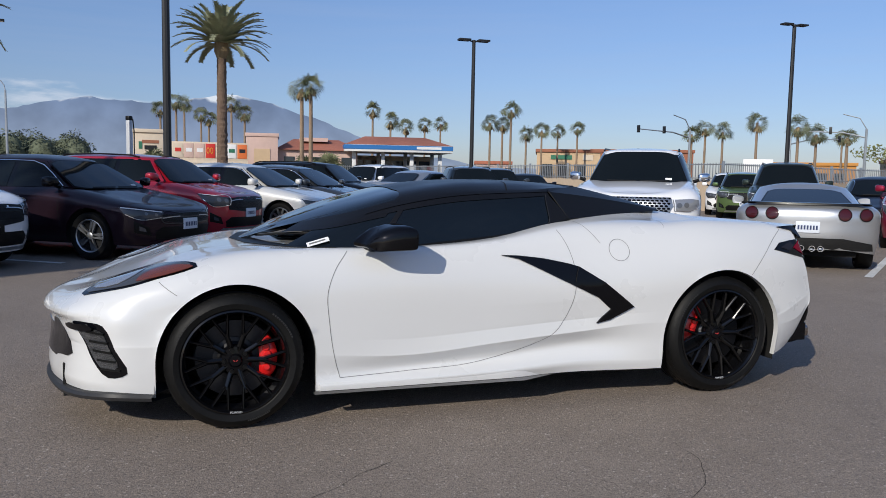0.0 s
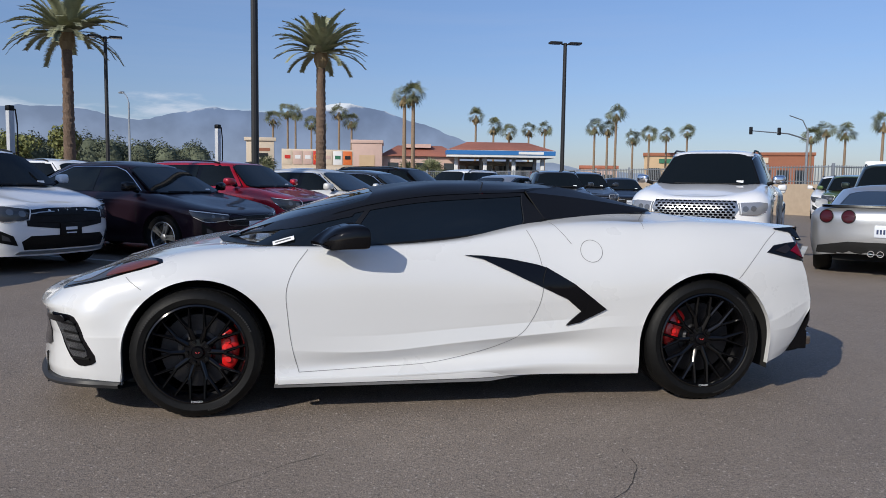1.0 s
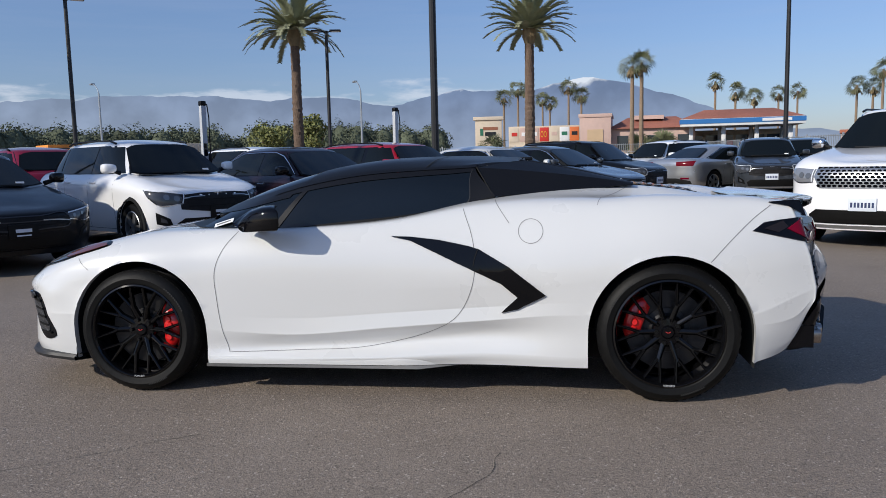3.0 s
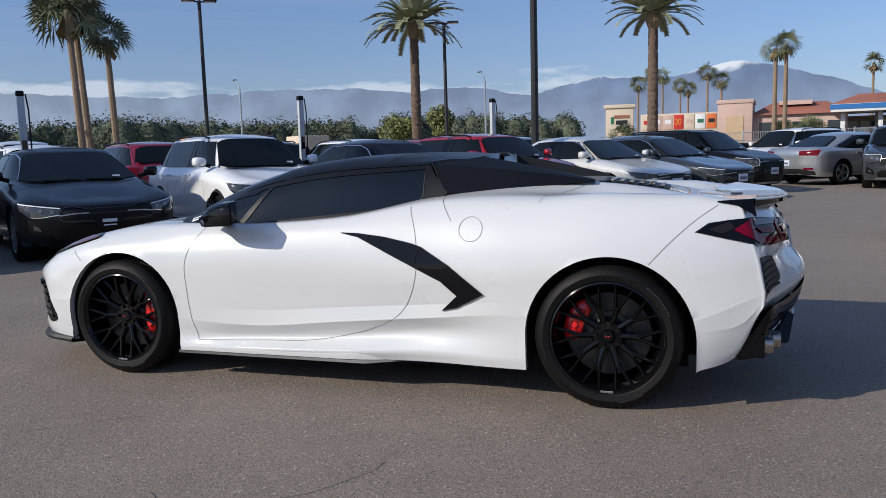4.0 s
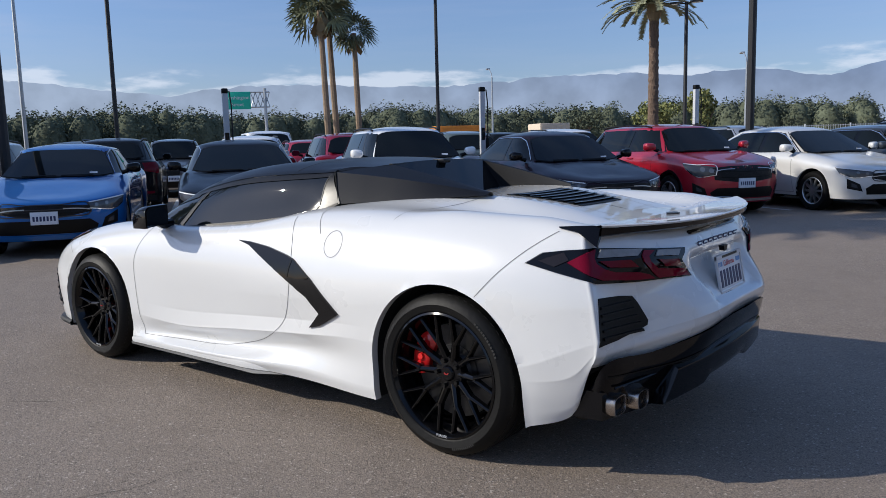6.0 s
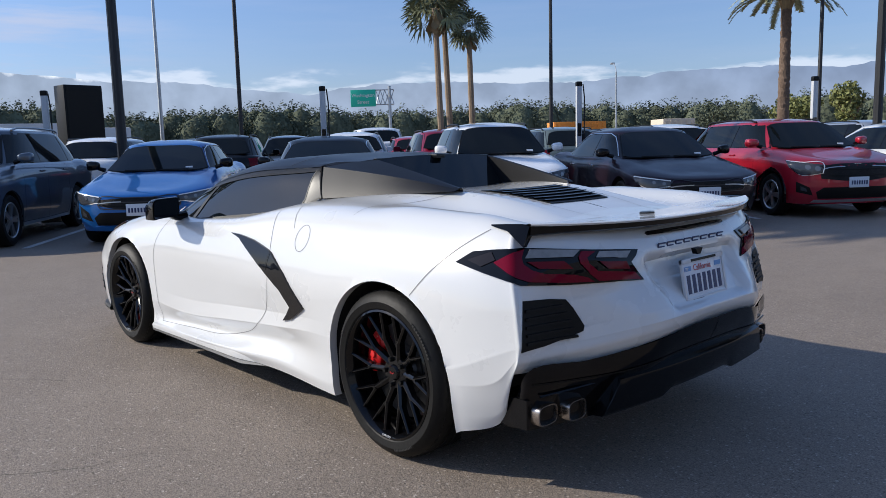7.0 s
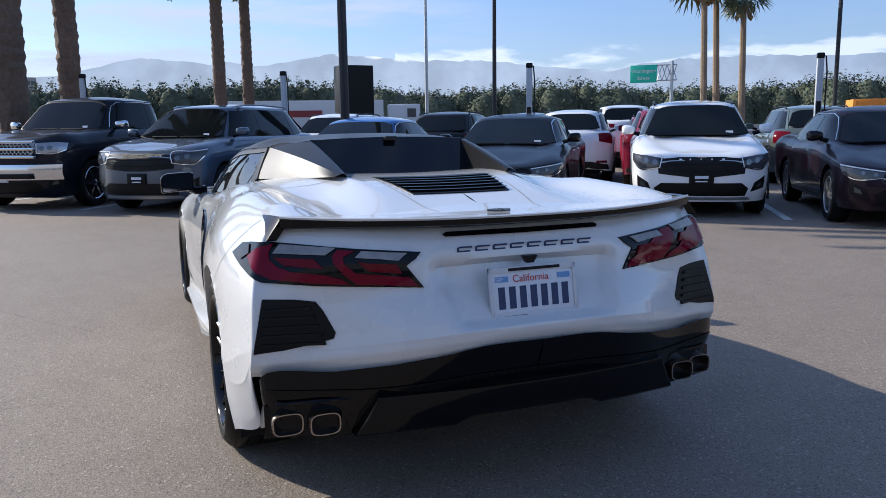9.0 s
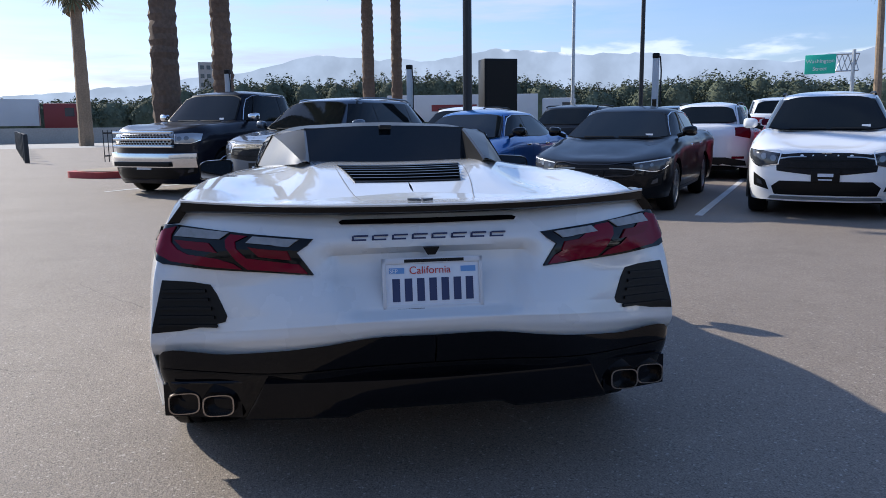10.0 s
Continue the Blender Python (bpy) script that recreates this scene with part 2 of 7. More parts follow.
def drape(pts, d, tree, off, size=0.05, thick=0.012):
    """A skin with an outline of points, laid on a body along the direction d (which points out of the body)."""
    d = Vector(d).normalized()
    bm = bmesh.new()
    vs = [bm.verts.new(Vector(p) - d * Vector(p).dot(d)) for p in pts]
    bm.faces.new(vs)
    bmesh.ops.triangulate(bm, faces=bm.faces[:], ngon_method="BEAUTY")
    for _ in range(6):
        long = [e for e in bm.edges if e.calc_length() > size]
        if not long:
            break
        bmesh.ops.subdivide_edges(bm, edges=long, cuts=1)
        bmesh.ops.triangulate(bm, faces=[f for f in bm.faces if len(f.verts) > 3])
    for v in bm.verts:
        hit, nor, _, _ = tree.ray_cast(v.co + d * 8, -d)
        if hit is None:
            hit, nor, _, _ = tree.find_nearest(v.co + d * 1.0)
        if nor.dot(d) < 0:
            nor = -nor
        v.co = hit + nor * off
    bmesh.ops.recalc_face_normals(bm, faces=bm.faces[:])
    if sum((f.normal.dot(d) for f in bm.faces)) < 0:
        bmesh.ops.reverse_faces(bm, faces=bm.faces[:])
    rim = [e for e in bm.edges if e.is_boundary]
    for g in bmesh.ops.extrude_edge_only(bm, edges=rim)["geom"]:
        if isinstance(g, bmesh.types.BMVert):
            g.co -= d * thick
    return bm


def line_on(pts, d, tree, off=0.0012, width=0.004, k=10, closed=False):
    """A thin strip along a line of points laid on a body: a panel gap."""
    d = Vector(d).normalized()
    P = np.array([tuple(p) for p in pts], float)
    Q = cr(np.concatenate([P, P[:1]]), k, P[-1], P[1]) if closed else cr(P, k)
    on = []
    for q in Q:
        p = Vector(q)
        hit, nor, _, _ = tree.ray_cast(p - d * p.dot(d) + d * 8, -d)
        if hit is not None:
            on.append((hit, nor if nor.dot(d) > 0 else -nor))
    bm = bmesh.new()
    last = None
    for i, (p, n) in enumerate(on):
        w = on[min(i + 1, len(on) - 1)][0] - on[max(i - 1, 0)][0]
        s = w.cross(n).normalized() * width / 2
        now = (bm.verts.new(p + n * off + s), bm.verts.new(p + n * off - s))
        if last:
            bm.faces.new((last[0], last[1], now[1], now[0]))
        last = now
    return bm


def cut_arches(bm, arches, ymin):
    """Opens round wheel arches (x, z, radius) in a body and turns their edges inwards."""
    for ax, az, R in arches:
        def reach(v):
            return math.hypot(v.co.x - ax, max(v.co.z - az, 0.0)) if abs(v.co.y) > ymin else 9.0
        inside = {v for v in bm.verts if reach(v) < R}
        gone = [f for f in bm.faces if all(v in inside for v in f.verts)]
        bmesh.ops.delete(bm, geom=gone, context="FACES")
        for v in [v for v in inside if v.is_valid]:
            dx, dz = v.co.x - ax, max(v.co.z - az, 0.0)
            r = math.hypot(dx, dz) or 1e-4
            v.co.x, v.co.z = ax + dx * R / r, v.co.z + dz * (R / r - 1)
        rim = [e for e in bm.edges if e.is_boundary and all(abs(reach(v) - R) < 0.004 for v in e.verts)]
        for g in bmesh.ops.extrude_edge_only(bm, edges=rim)["geom"]:
            if isinstance(g, bmesh.types.BMVert):
                g.co.y -= 0.035 if g.co.y > 0 else -0.035


def mirrored(bm):
    """Adds the other half of a half body."""
    r = bmesh.ops.duplicate(bm, geom=bm.verts[:] + bm.edges[:] + bm.faces[:])
    for g in r["geom"]:
        if isinstance(g, bmesh.types.BMVert):
            g.co.y *= -1
    bmesh.ops.reverse_faces(bm, faces=[g for g in r["geom"] if isinstance(g, bmesh.types.BMFace)])
    bmesh.ops.remove_doubles(bm, verts=bm.verts[:], dist=0.0008)


def tree_of(bm):
    return BVHTree.FromBMesh(bm)


def tree_of_mesh(me):
    return BVHTree.FromPolygons([v.co.copy() for v in me.vertices], [tuple(p.vertices) for p in me.polygons])

# ---------------------------------------------------------------- the white sports car
# x runs from nose (-) to tail (+), y is half width; every key line goes from the nose's middle round to the tail's middle
def key(*nums):
    return [nums[i:i + 3] for i in range(0, len(nums), 3)]


SILL = key(-2.36, 0, .20, -2.27, .45, .20, -2.04, .80, .20, -1.90, .87, .19, -1.72, .905, .18, -1.36, .90, .17, -.98, .915, .160, -.5, .924, .163,
           0, .910, .166, .45, .892, .168, .96, .924, .165, 1.36, .935, .17, 1.77, .925, .21, 2.00, .893, .46, 2.09, .65, .475, 2.185, .33, .53, 2.195, 0, .545)
STEP = key(-2.385, 0, .25, -2.29, .45, .25, -2.06, .81, .25, -1.91, .88, .245, -1.72, .915, .24, -1.36, .915, .24, -.985, .922, .198, -.5, .934, .201,
           0, .930, .212, .45, .906, .228, .96, .934, .217, 1.36, .942, .24, 1.77, .937, .27, 2.02, .898, .485, 2.105, .65, .505, 2.197, .33, .55, 2.207, 0, .565)
HOLLOW = key(-2.40, 0, .30, -2.30, .45, .30, -2.07, .813, .30, -1.92, .885, .30, -1.72, .922, .30, -1.36, .925, .30, -.99, .916, .245, -.5, .876, .250,
             0, .862, .270, .45, .868, .318, .96, .936, .33, 1.36, .948, .30, 1.77, .947, .33, 2.03, .90, .505, 2.115, .65, .53, 2.205, .33, .57, 2.215, 0, .585)
CREASE = key(-2.395, 0, .36, -2.295, .455, .36, -2.07, .815, .36, -1.925, .888, .36, -1.72, .926, .36, -1.36, .933, .375, -1.0, .923, .345, -.5, .913, .318,
             0, .908, .358, .45, .909, .394, .96, .946, .43, 1.36, .956, .38, 1.77, .953, .39, 2.033, .898, .53, 2.110, .65, .56, 2.208, .33, .60, 2.218, 0, .612)
FLANK = key(-2.385, 0, .42, -2.28, .46, .42, -2.07, .815, .42, -1.93, .89, .42, -1.72, .93, .42, -1.36, .94, .45, -1.0, .925, .42, -.5, .905, .40,
            0, .897, .43, .45, .900, .46, .96, .949, .49, 1.36, .962, .45, 1.77, .957, .45, 2.035, .895, .56, 2.100, .65, .60, 2.195, .33, .635, 2.205, 0, .642)
WIDE = key(-2.375, 0, .522, -2.27, .45, .535, -2.06, .80, .56, -1.92, .88, .57, -1.72, .915, .60, -1.36, .935, .66, -1.0, .92, .60, -.5, .91, .565,
           0, .905, .56, .45, .915, .57, .96, .955, .60, 1.36, .965, .68, 1.77, .94, .66, 2.01, .885, .69, 2.082, .65, .70, 2.152, .33, .725, 2.155, 0, .725)
UPPER = key(-2.36, 0, .555, -2.24, .44, .578, -2.01, .76, .64, -1.86, .845, .67, -1.66, .885, .715, -1.36, .90, .75, -1.0, .895, .74, -.5, .893, .74,
            0, .885, .755, .45, .887, .775, .96, .92, .80, 1.36, .93, .83, 1.76, .905, .82, 1.975, .865, .80, 2.092, .63, .82, 2.152, .33, .835, 2.152, 0, .84)
CREST = key(-2.33, 0, .578, -2.19, .42, .612, -1.95, .68, .695, -1.80, .755, .735, -1.60, .79, .785, -1.36, .80, .824, -1.0, .81, .848, -.5, .825, .855,
            0, .812, .885, .45, .775, .955, .96, .81, .962, 1.36, .82, .965, 1.72, .81, .955, 1.93, .80, .945, 2.04, .62, .925, 2.10, .33, .92, 2.105, 0, .92)
DECK = key(-2.30, 0, .592, -2.15, .36, .630, -1.92, .56, .704, -1.77, .62, .75, -1.60, .65, .797, -1.36, .66, .842, -1.0, .70, .854, -.5, .755, .860,
           0, .725, .897, .45, .665, .980, .96, .60, 1.004, 1.36, .59, .960, 1.70, .60, .944, 1.89, .57, .937, 1.985, .48, .93, 2.04, .28, .928, 2.05, 0, .928)
INNER = key(-2.27, 0, .604, -2.10, .24, .642, -1.90, .38, .706, -1.75, .42, .752, -1.60, .44, .806, -1.36, .45, .846, -1.0, .45, .846, -.5, .45, .84,
            0, .45, .86, .45, .48, .985, .96, .44, 1.040, 1.34, .36, 1.026, 1.64, .33, .980, 1.81, .33, .945, 1.90, .28, .94, 1.95, .17, .938, 1.965, 0, .938)
MIDDLE = key(-2.24, 0, .614, -2.10, 0, .648, -1.95, 0, .692, -1.80, 0, .740, -1.60, 0, .810, -1.36, 0, .848, -1.0, 0, .846, -.5, 0, .84,
             0, 0, .86, .45, 0, .95, .95, 0, 1.03, 1.30, 0, 1.024, 1.60, 0, .984, 1.76, 0, .955, 1.84, 0, .948, 1.89, 0, .944, 1.91, 0, .942)



def pull(row, back=0.0):
    """Draws the nose in; back sets the first columns further back."""
    return [(x if x > -1.75 else -1.75 + (x + 1.75) * .905 + back * (1, 1, .75, .25, 0)[min(i, 4)], y, z) for i, (x, y, z) in enumerate(row)]


ARCH_F, ARCH_R = (-1.350, .333, .370), (1.367, .335, .388)


def sports_wheel(at, R, rim, width, parent, caliper_angle):
    """Low tyre on a black split-spoke rim; the outer side looks to local -y."""
    w = thing("wheel", "", "", at)
    w.parent = parent
    h = width / 2
    bm = bmesh.new()
    prof = [(rim - .004, -h + .012), (rim + .012, -h - .002), (rim + (R - rim) * .45, -h - .008), (R - .030, -h + .000), (R - .012, -h + .016), (R - .003, -h + .034)]
    grooves = [-h + .075, -.03, .03, h - .075]
    for g in grooves:
        prof += [(R, g - .006), (R - .009, g - .004), (R - .009, g + .004), (R, g + .006)]
    prof += [(R - .012, h - .02), (R - .04, h), (rim, h - .01)]
    lathe(bm, prof, 80)
    # cross cuts at the tread's shoulder
    for i in range(56):
        a = 2 * math.pi * i / 56
        m = Matrix.Rotation(a, 4, "Y")
        box(bm, R - .016, R - .0045, -h + .026, -h + .066, -.010, .010, m=m)
    tyre = part("tyre", bm, "tyre", w, "black low-profile tyre", sharp=25)
    for a0, a1 in ((2.2, 2.75), (.4, .95), (4.9, 5.3)):
        bm = bmesh.new()
        n = 12
        lo, hi = rim + (R - rim) * .45, rim + (R - rim) * .55
        y = -h - .0105
        for i in range(n):
            t0, t1 = a0 + (a1 - a0) * i / n, a0 + (a1 - a0) * (i + .62) / n
            bm.faces.new([bm.verts.new((r * math.cos(t), y + .0005, r * math.sin(t))) for r, t in ((lo, t0), (hi, t0), (hi, t1), (lo, t1))])
        part("sidewall_print", bm, "rubber_print", tyre)
    bm = bmesh.new()
    lathe(bm, [(rim + .004, -h + .016), (rim + .006, -h + .000), (rim - .002, -h - .004), (rim - .010, -h + .006), (rim - .016, -h + .03),
               (rim - .030, -h + .07), (rim - .034, h - .03), (rim - .005, h)], 56)
    rim_ob = part("rim", bm, "wheel_black", w, "gloss black alloy rim")

    def bar(bm, p0, p1, w0, w1, d0, d1):
        p0, p1 = Vector(p0), Vector(p1)
        t = (p1 - p0).normalized()
        s = t.cross(Vector((0, 1, 0))).normalized()
        rings = []
        for p, ww, dd in ((p0, w0, d0), (p1, w1, d1)):
            rings.append([bm.verts.new(p + s * a * ww + Vector((0, b * dd, 0))) for a, b in ((-.5, .9), (-.5, .22), (-.10, .02), (.10, .02), (.5, .22), (.5, .9))])
        for j in range(6):
            bm.faces.new((rings[0][j], rings[0][(j + 1) % 6], rings[1][(j + 1) % 6], rings[1][j]))
        bm.faces.new(rings[0])
        bm.faces.new(rings[1][::-1])

    bm = bmesh.new()
    y_hub, y_fork, y_rim = -h + .050, -h + .028, -h + .012
    rf, ro = rim * .58, rim - .006
    bar(bm, (.045, y_hub, 0), (rf, y_fork, 0), .029, .021, .045, .036)
    for s in (-1, 1):
        a = radians(9.5) * s
        bar(bm, (rf - .012, y_fork + .001, .004 * s), (ro * math.cos(a), y_rim, ro * math.sin(a)), .0165, .0125, .036, .03)
    spoke = part("spoke", bm, "wheel_black", rim_ob, sharp=20)
    for i in range(1, 10):
        share("spoke", spoke.data, rim_ob, Matrix.Rotation(2 * math.pi * i / 10, 4, "Y"))
    bm = bmesh.new()
    lathe(bm, [(0, y_hub - .012), (.026, y_hub - .011), (.031, y_hub - .006), (.034, y_hub), (.066, y_hub + .004), (.074, y_hub + .016), (.074, y_hub + .05)], 24)
    part("hub", bm, "gloss_black", rim_ob)
    word = bpy.data.curves.new("rim_word", "FONT")
    word.body, word.size, word.extrude, word.align_x = "FORGED", .0145, .0003, "CENTER"
    word.materials.append(M["frame_white"])
    wo = new("rim_word", word)
    wo.parent = rim_ob
    wo.matrix_basis = pose(0, -h - .0035, -rim + .001, 90, 0, 0)
    bm = bmesh.new()
    for s in (-1, 1):
        prism(bm, [(.002 * s, -.004), (.012 * s, .002), (.010 * s, .005), (.002 * s, 0)], y_hub - .0155, y_hub - .011)
    part("centre_badge", bm, "plate_red", rim_ob, "small red and silver badge")
    bm = bmesh.new()
    lathe(bm, [(0, y_hub - .012), (.009, y_hub - .012), (.011, y_hub - .006), (.011, y_hub + .02)], 6)
    spot = [Matrix.Translation((.055 * math.cos(a), 0, .055 * math.sin(a))) for a in (2 * math.pi * (i + .5) / 5 for i in range(5))]
    nut = part("wheel_nut", bm, "satin_black", rim_ob, at=spot[0])
    for m in spot[1:]:
        share("wheel_nut", nut.data, rim_ob, m)
    bm = bmesh.new()
    dy = -h + .105
    dr = rim * .76
    lathe(bm, [(.07, dy - .02), (.085, dy - .006), (dr * .56, dy - .004), (dr * .57, dy), (dr, dy), (dr, dy + .028), (.08, dy + .028)], 48)
    part("brake_disc", bm, "disc", w, "grey steel brake disc")
    bm = bmesh.new()
    span = radians(33)
    n = 10
    G = []
    for i in range(n + 1):
        a = caliper_angle - span + 2 * span * i / n
        t = abs(2 * i / n - 1)
        out = dr + .014 - .012 * t**4
        inn = dr * (.62 + .10 * t**3)
        yf = dy - .036 + .012 * t**4
        ring = [(inn, dy + .05), (inn, yf + .008), (inn + .012, yf), ((inn + out) / 2, yf - .004), (out - .012, yf), (out, yf + .01), (out, dy + .05)]
        G.append([(r * math.cos(a), y, r * math.sin(a)) for r, y in ring])
    V = grid_bm(bm, G)
    bm.faces.new([v for v in V[0]])
    bm.faces.new([v for v in V[-1]][::-1])
    for k in (-.55, -.18, .18, .55):
        a = caliper_angle + span * k
        r = dr * .83
        lathe(bm, [(0, dy - .046), (.014, dy - .046), (.018, dy - .04), (.018, dy - .02)], 10, m=Matrix.Translation((r * math.cos(a), 0, r * math.sin(a))))
    part("brake_caliper", bm, "caliper", w, "bright red brake caliper")
    bm = bmesh.new()
    lathe(bm, [(rim - .05, dy + .06), (.02, dy + .07)], 32)
    part("backing_shield", bm, "well_black", w)
    return w


def sports_car():
    car = thing("sports_car", "white mid-engined sports car with black roof, black wheels and red brakes", "car", pose(0, 0, 0))
    def corner(row, low=None):
        """Adds columns that keep the rear corner of the flank flat-sided and crisp; low is the foot of the corner below its crease."""
        a, b, c = (np.array(row[i], float) for i in (12, 13, 14))
        mid_ = a * .40 + b * .60 + np.array([0, .004, 0]) if low is None else np.array(low)
        return row[:13] + [tuple(mid_), tuple(mid_ * .14 + b * .86), tuple(b), tuple(b * .86 + c * .14)] + row[14:]
    between = lambda a, b, t: [tuple(np.array(p) * (1 - t) + np.array(q) * t) for p, q in zip(a, b)]
    rows = [SILL, STEP, HOLLOW, CREASE, FLANK, WIDE, UPPER, CREST, DECK, INNER, MIDDLE]
    sill, step, hollow, crease, flank, wide, upper, crest, deck, inner_, middle = [corner(pull(r, q), k) for r, k, q in zip(rows, ((1.915, .868, .262), (1.928, .885, .305), (1.940, .897, .355), (1.950, .915, .435)) + (None,) * 7, (.015, .03, .045, .05, .05, 0, 0, 0, 0, 0, 0))]
    under = between(flank, wide, .80)
    for i in range(4):
        under[i] = (flank[i][0] * .75 + wide[i][0] * .25, flank[i][1], wide[i][2] - .030)
    half = loft([sill, step, between(step, hollow, .12), hollow, between(crease, hollow, .10), crease, between(crease, flank, .10), between(flank, crease, .07), flank, between(flank, wide, .08),
                 under, wide, upper, crest, deck, between(inner_, deck, .10), inner_, between(inner_, middle, .12), middle], 12, 5)
    # the tail swells towards its middle and foot; recess round the number plate
    x, y, z = half[..., 0], np.abs(half[..., 1]), half[..., 2]
    ease = lambda v: np.clip(v, 0, 1) ** 2 * (3 - 2 * np.clip(v, 0, 1))
    half[..., 0] += .058 * ease((x - 1.98) / .10) * ease((.80 - y) / .48) * ease((.88 - z) / .26)
    half[..., 0] -= .038 * (x > 2.0) * ease((np.interp(z, [.60, .83], [.28, .36]) - y) / .035) * ease((z - .605) / .03) * ease((.825 - z) / .03)
    # rear haunches rise beside a hollow in the deck
    lift = ease((x - 1.02) / .34) * ease((1.98 - x) / .26) * ease((z - .86) / .06)
    half[..., 2] += lift * (.027 * ease(1 - abs(y - .715) / .15) - .016 * ease(1 - abs(y - .50) / .13))
    bm = bmesh.new()
    grid_bm(bm, half)
    mirrored(bm)
    solid = bm.copy()
    tree = tree_of(solid)
    cut_arches(bm, [ARCH_F, ARCH_R], .55)
    body = part("body", bm, "white_paint", car, "glossy white painted bodywork", sharp=48)

    # wheel housings and floor
    for ax, az, R in (ARCH_F, ARCH_R):
        for s in (-1, 1):
            bm = bmesh.new()
            G = []
            for i in range(25):
                a = math.pi * i / 24
                x, z = ax - (R + .006) * math.cos(a), az + (R + .006) * math.sin(a)
                G.append([(x, s * y, z) for y in (.915, .86, .50)])
            G = [[(ax - R - .006, s * y, .17) for y in (.915, .86, .50)]] + G + [[(ax + R + .006, s * y, .17) for y in (.915, .86, .50)]]
            V = grid_bm(bm, G)
            bm.faces.new([row[-1] for row in V])
            part("wheel_housing", bm, "well_black", car)
    bm = bmesh.new()
    box(bm, -2.15, 1.72, -.62, .62, .14, .30)
    box(bm, -.93, .93, -.86, .86, .15, .30)
    part("underbody", bm, "well_black", car)

    # wheels
    for x, z, R, rim, wd, yo, ang in ((-1.3615, .331, .3275, .245, .245, .935, radians(2)), (1.3615, .342, .3425, .258, .305, .945, radians(158))):
        for s in (-1, 1):
            m = pose(x, s * (yo - wd / 2), z) @ (Matrix.Identity(4) if s < 0 else Matrix.Rotation(math.pi, 4, "Z"))
            sports_wheel(m, R, rim, wd, car, ang if s < 0 else math.pi - ang)

    both = (-1, 1)

    # ---- greenhouse: windscreen, roof, pillars, side glass, buttresses
    belt = key(-1.34, 0, .825, -1.27, .40, .835, -1.05, .70, .838, -.70, .775, .838, -.25, .742, .872, .15, .698, .912, .40, .662, .955, .52, .640, 1.0)
    head = key(-1.34, 0, .835, -1.10, .355, .925, -.80, .605, .985, -.50, .635, 1.065, -.20, .622, 1.115, .12, .594, 1.136, .32, .566, 1.142, .41, .554, 1.146)
    roof = key(-1.34, 0, .835, -1.02, .33, .962, -.70, .53, 1.055, -.42, .545, 1.128, -.16, .53, 1.165, .14, .50, 1.176, .40, .45, 1.176, .62, .395, 1.172)
    crown = key(-1.34, 0, .835, -1.00, .17, .985, -.68, .27, 1.092, -.40, .275, 1.160, -.14, .27, 1.193, .16, .25, 1.203, .42, .225, 1.198, .64, .20, 1.186)
    mid = key(-1.34, 0, .835, -.99, 0, .990, -.67, 0, 1.10, -.39, 0, 1.168, -.13, 0, 1.200, .17, 0, 1.210, .43, 0, 1.206, .645, 0, 1.192)
    K = np.array([belt, head, roof, crown, mid], float)
    A = np.swapaxes(cr(np.swapaxes(K, 0, 1), 10), 0, 1)
    S = cr(A, 8, None, flip_y(A[-2]))
    nA, nB = 8, 16   # rows of S: belt 0, head 8, roof 16, crown 24, middle 32
    cabin = bmesh.new()
    grid_bm(cabin, S)
    mirrored(cabin)
    ctree = tree_of(cabin)
    cabin.free()

    # the pillars and roof follow the cabin surface
    u_screen = 28      # column where the screen meets the roof
    full = lambda rows: np.concatenate([rows, flip_y(rows[::-1])[1:]])
    bm = bmesh.new()
    grid_bm(bm, full(S[nB - 3:, :u_screen + 1]))
    part("windscreen", bm, "tint", car, "dark raked windscreen glass")
    bm = bmesh.new()
    grid_bm(bm, full(S[nA:, u_screen:] + np.array([0, 0, .003])))
    part("roof_panel", bm, "roof_black", car, "black folding roof panel")
    for s in both:
        bm = bmesh.new()
        grid_bm(bm, S[nA - 2:nB - 2, 12:u_screen + 2] * (1, s, 1) + np.array([0, .004 * s, .002]))
        part("screen_pillar", bm, "roof_black", car)
    # cowl below the screen
    bm = bmesh.new()
    for s in both:
        bmx = drape([Vector((a, s * abs(b) if b > 0 else 0, 0)) for a, b in [(-1.345, .001), (-1.285, .36), (-1.115, .64), (-.96, .765), (-.86, .78), (-.98, .60), (-1.16, .32), (-1.24, .001)]], (0, 0, 1), tree, .004, .06)
        part("cowl_panel", bmx, "satin_black", car)
    for y0, y1 in ((-.62, .05), (-.02, .60)):
        bm = bmesh.new()
        P = []
        for i in range(9):
            t = i / 8
            y = y0 + (y1 - y0) * t
            o = Vector((-1.24 + .46 * (abs(y) / .75) ** 2 + .02, y, 6))
            hit, nor, _, _ = ctree.ray_cast(o, Vector((0, 0, -1)))
            P.append((hit + nor * .018) if hit else Vector((o.x, y, .87)))
        tube(bm, P, .007, 6)
        part("wiper", bm, "trim_black", car)

    for s in both:
        w = "-y" if s < 0 else "+y"
        d = Vector((0, s, .35))
        # side glass, its black surround and the rear quarter glass, on the cabin
        def on_side(v, c):
            """A point of the cabin's side: v from belt (0) to roof rail (1), c the column."""
            r, i = v * nA, min(int(c), 69)
            k, f = min(int(r), nA - 1), c - i
            a_ = S[k, i] * (1 - f) + S[k, i + 1] * f
            b_ = S[k + 1, i] * (1 - f) + S[k + 1, i + 1] * f
            return (a_ * (1 - (r - k)) + b_ * (r - k))

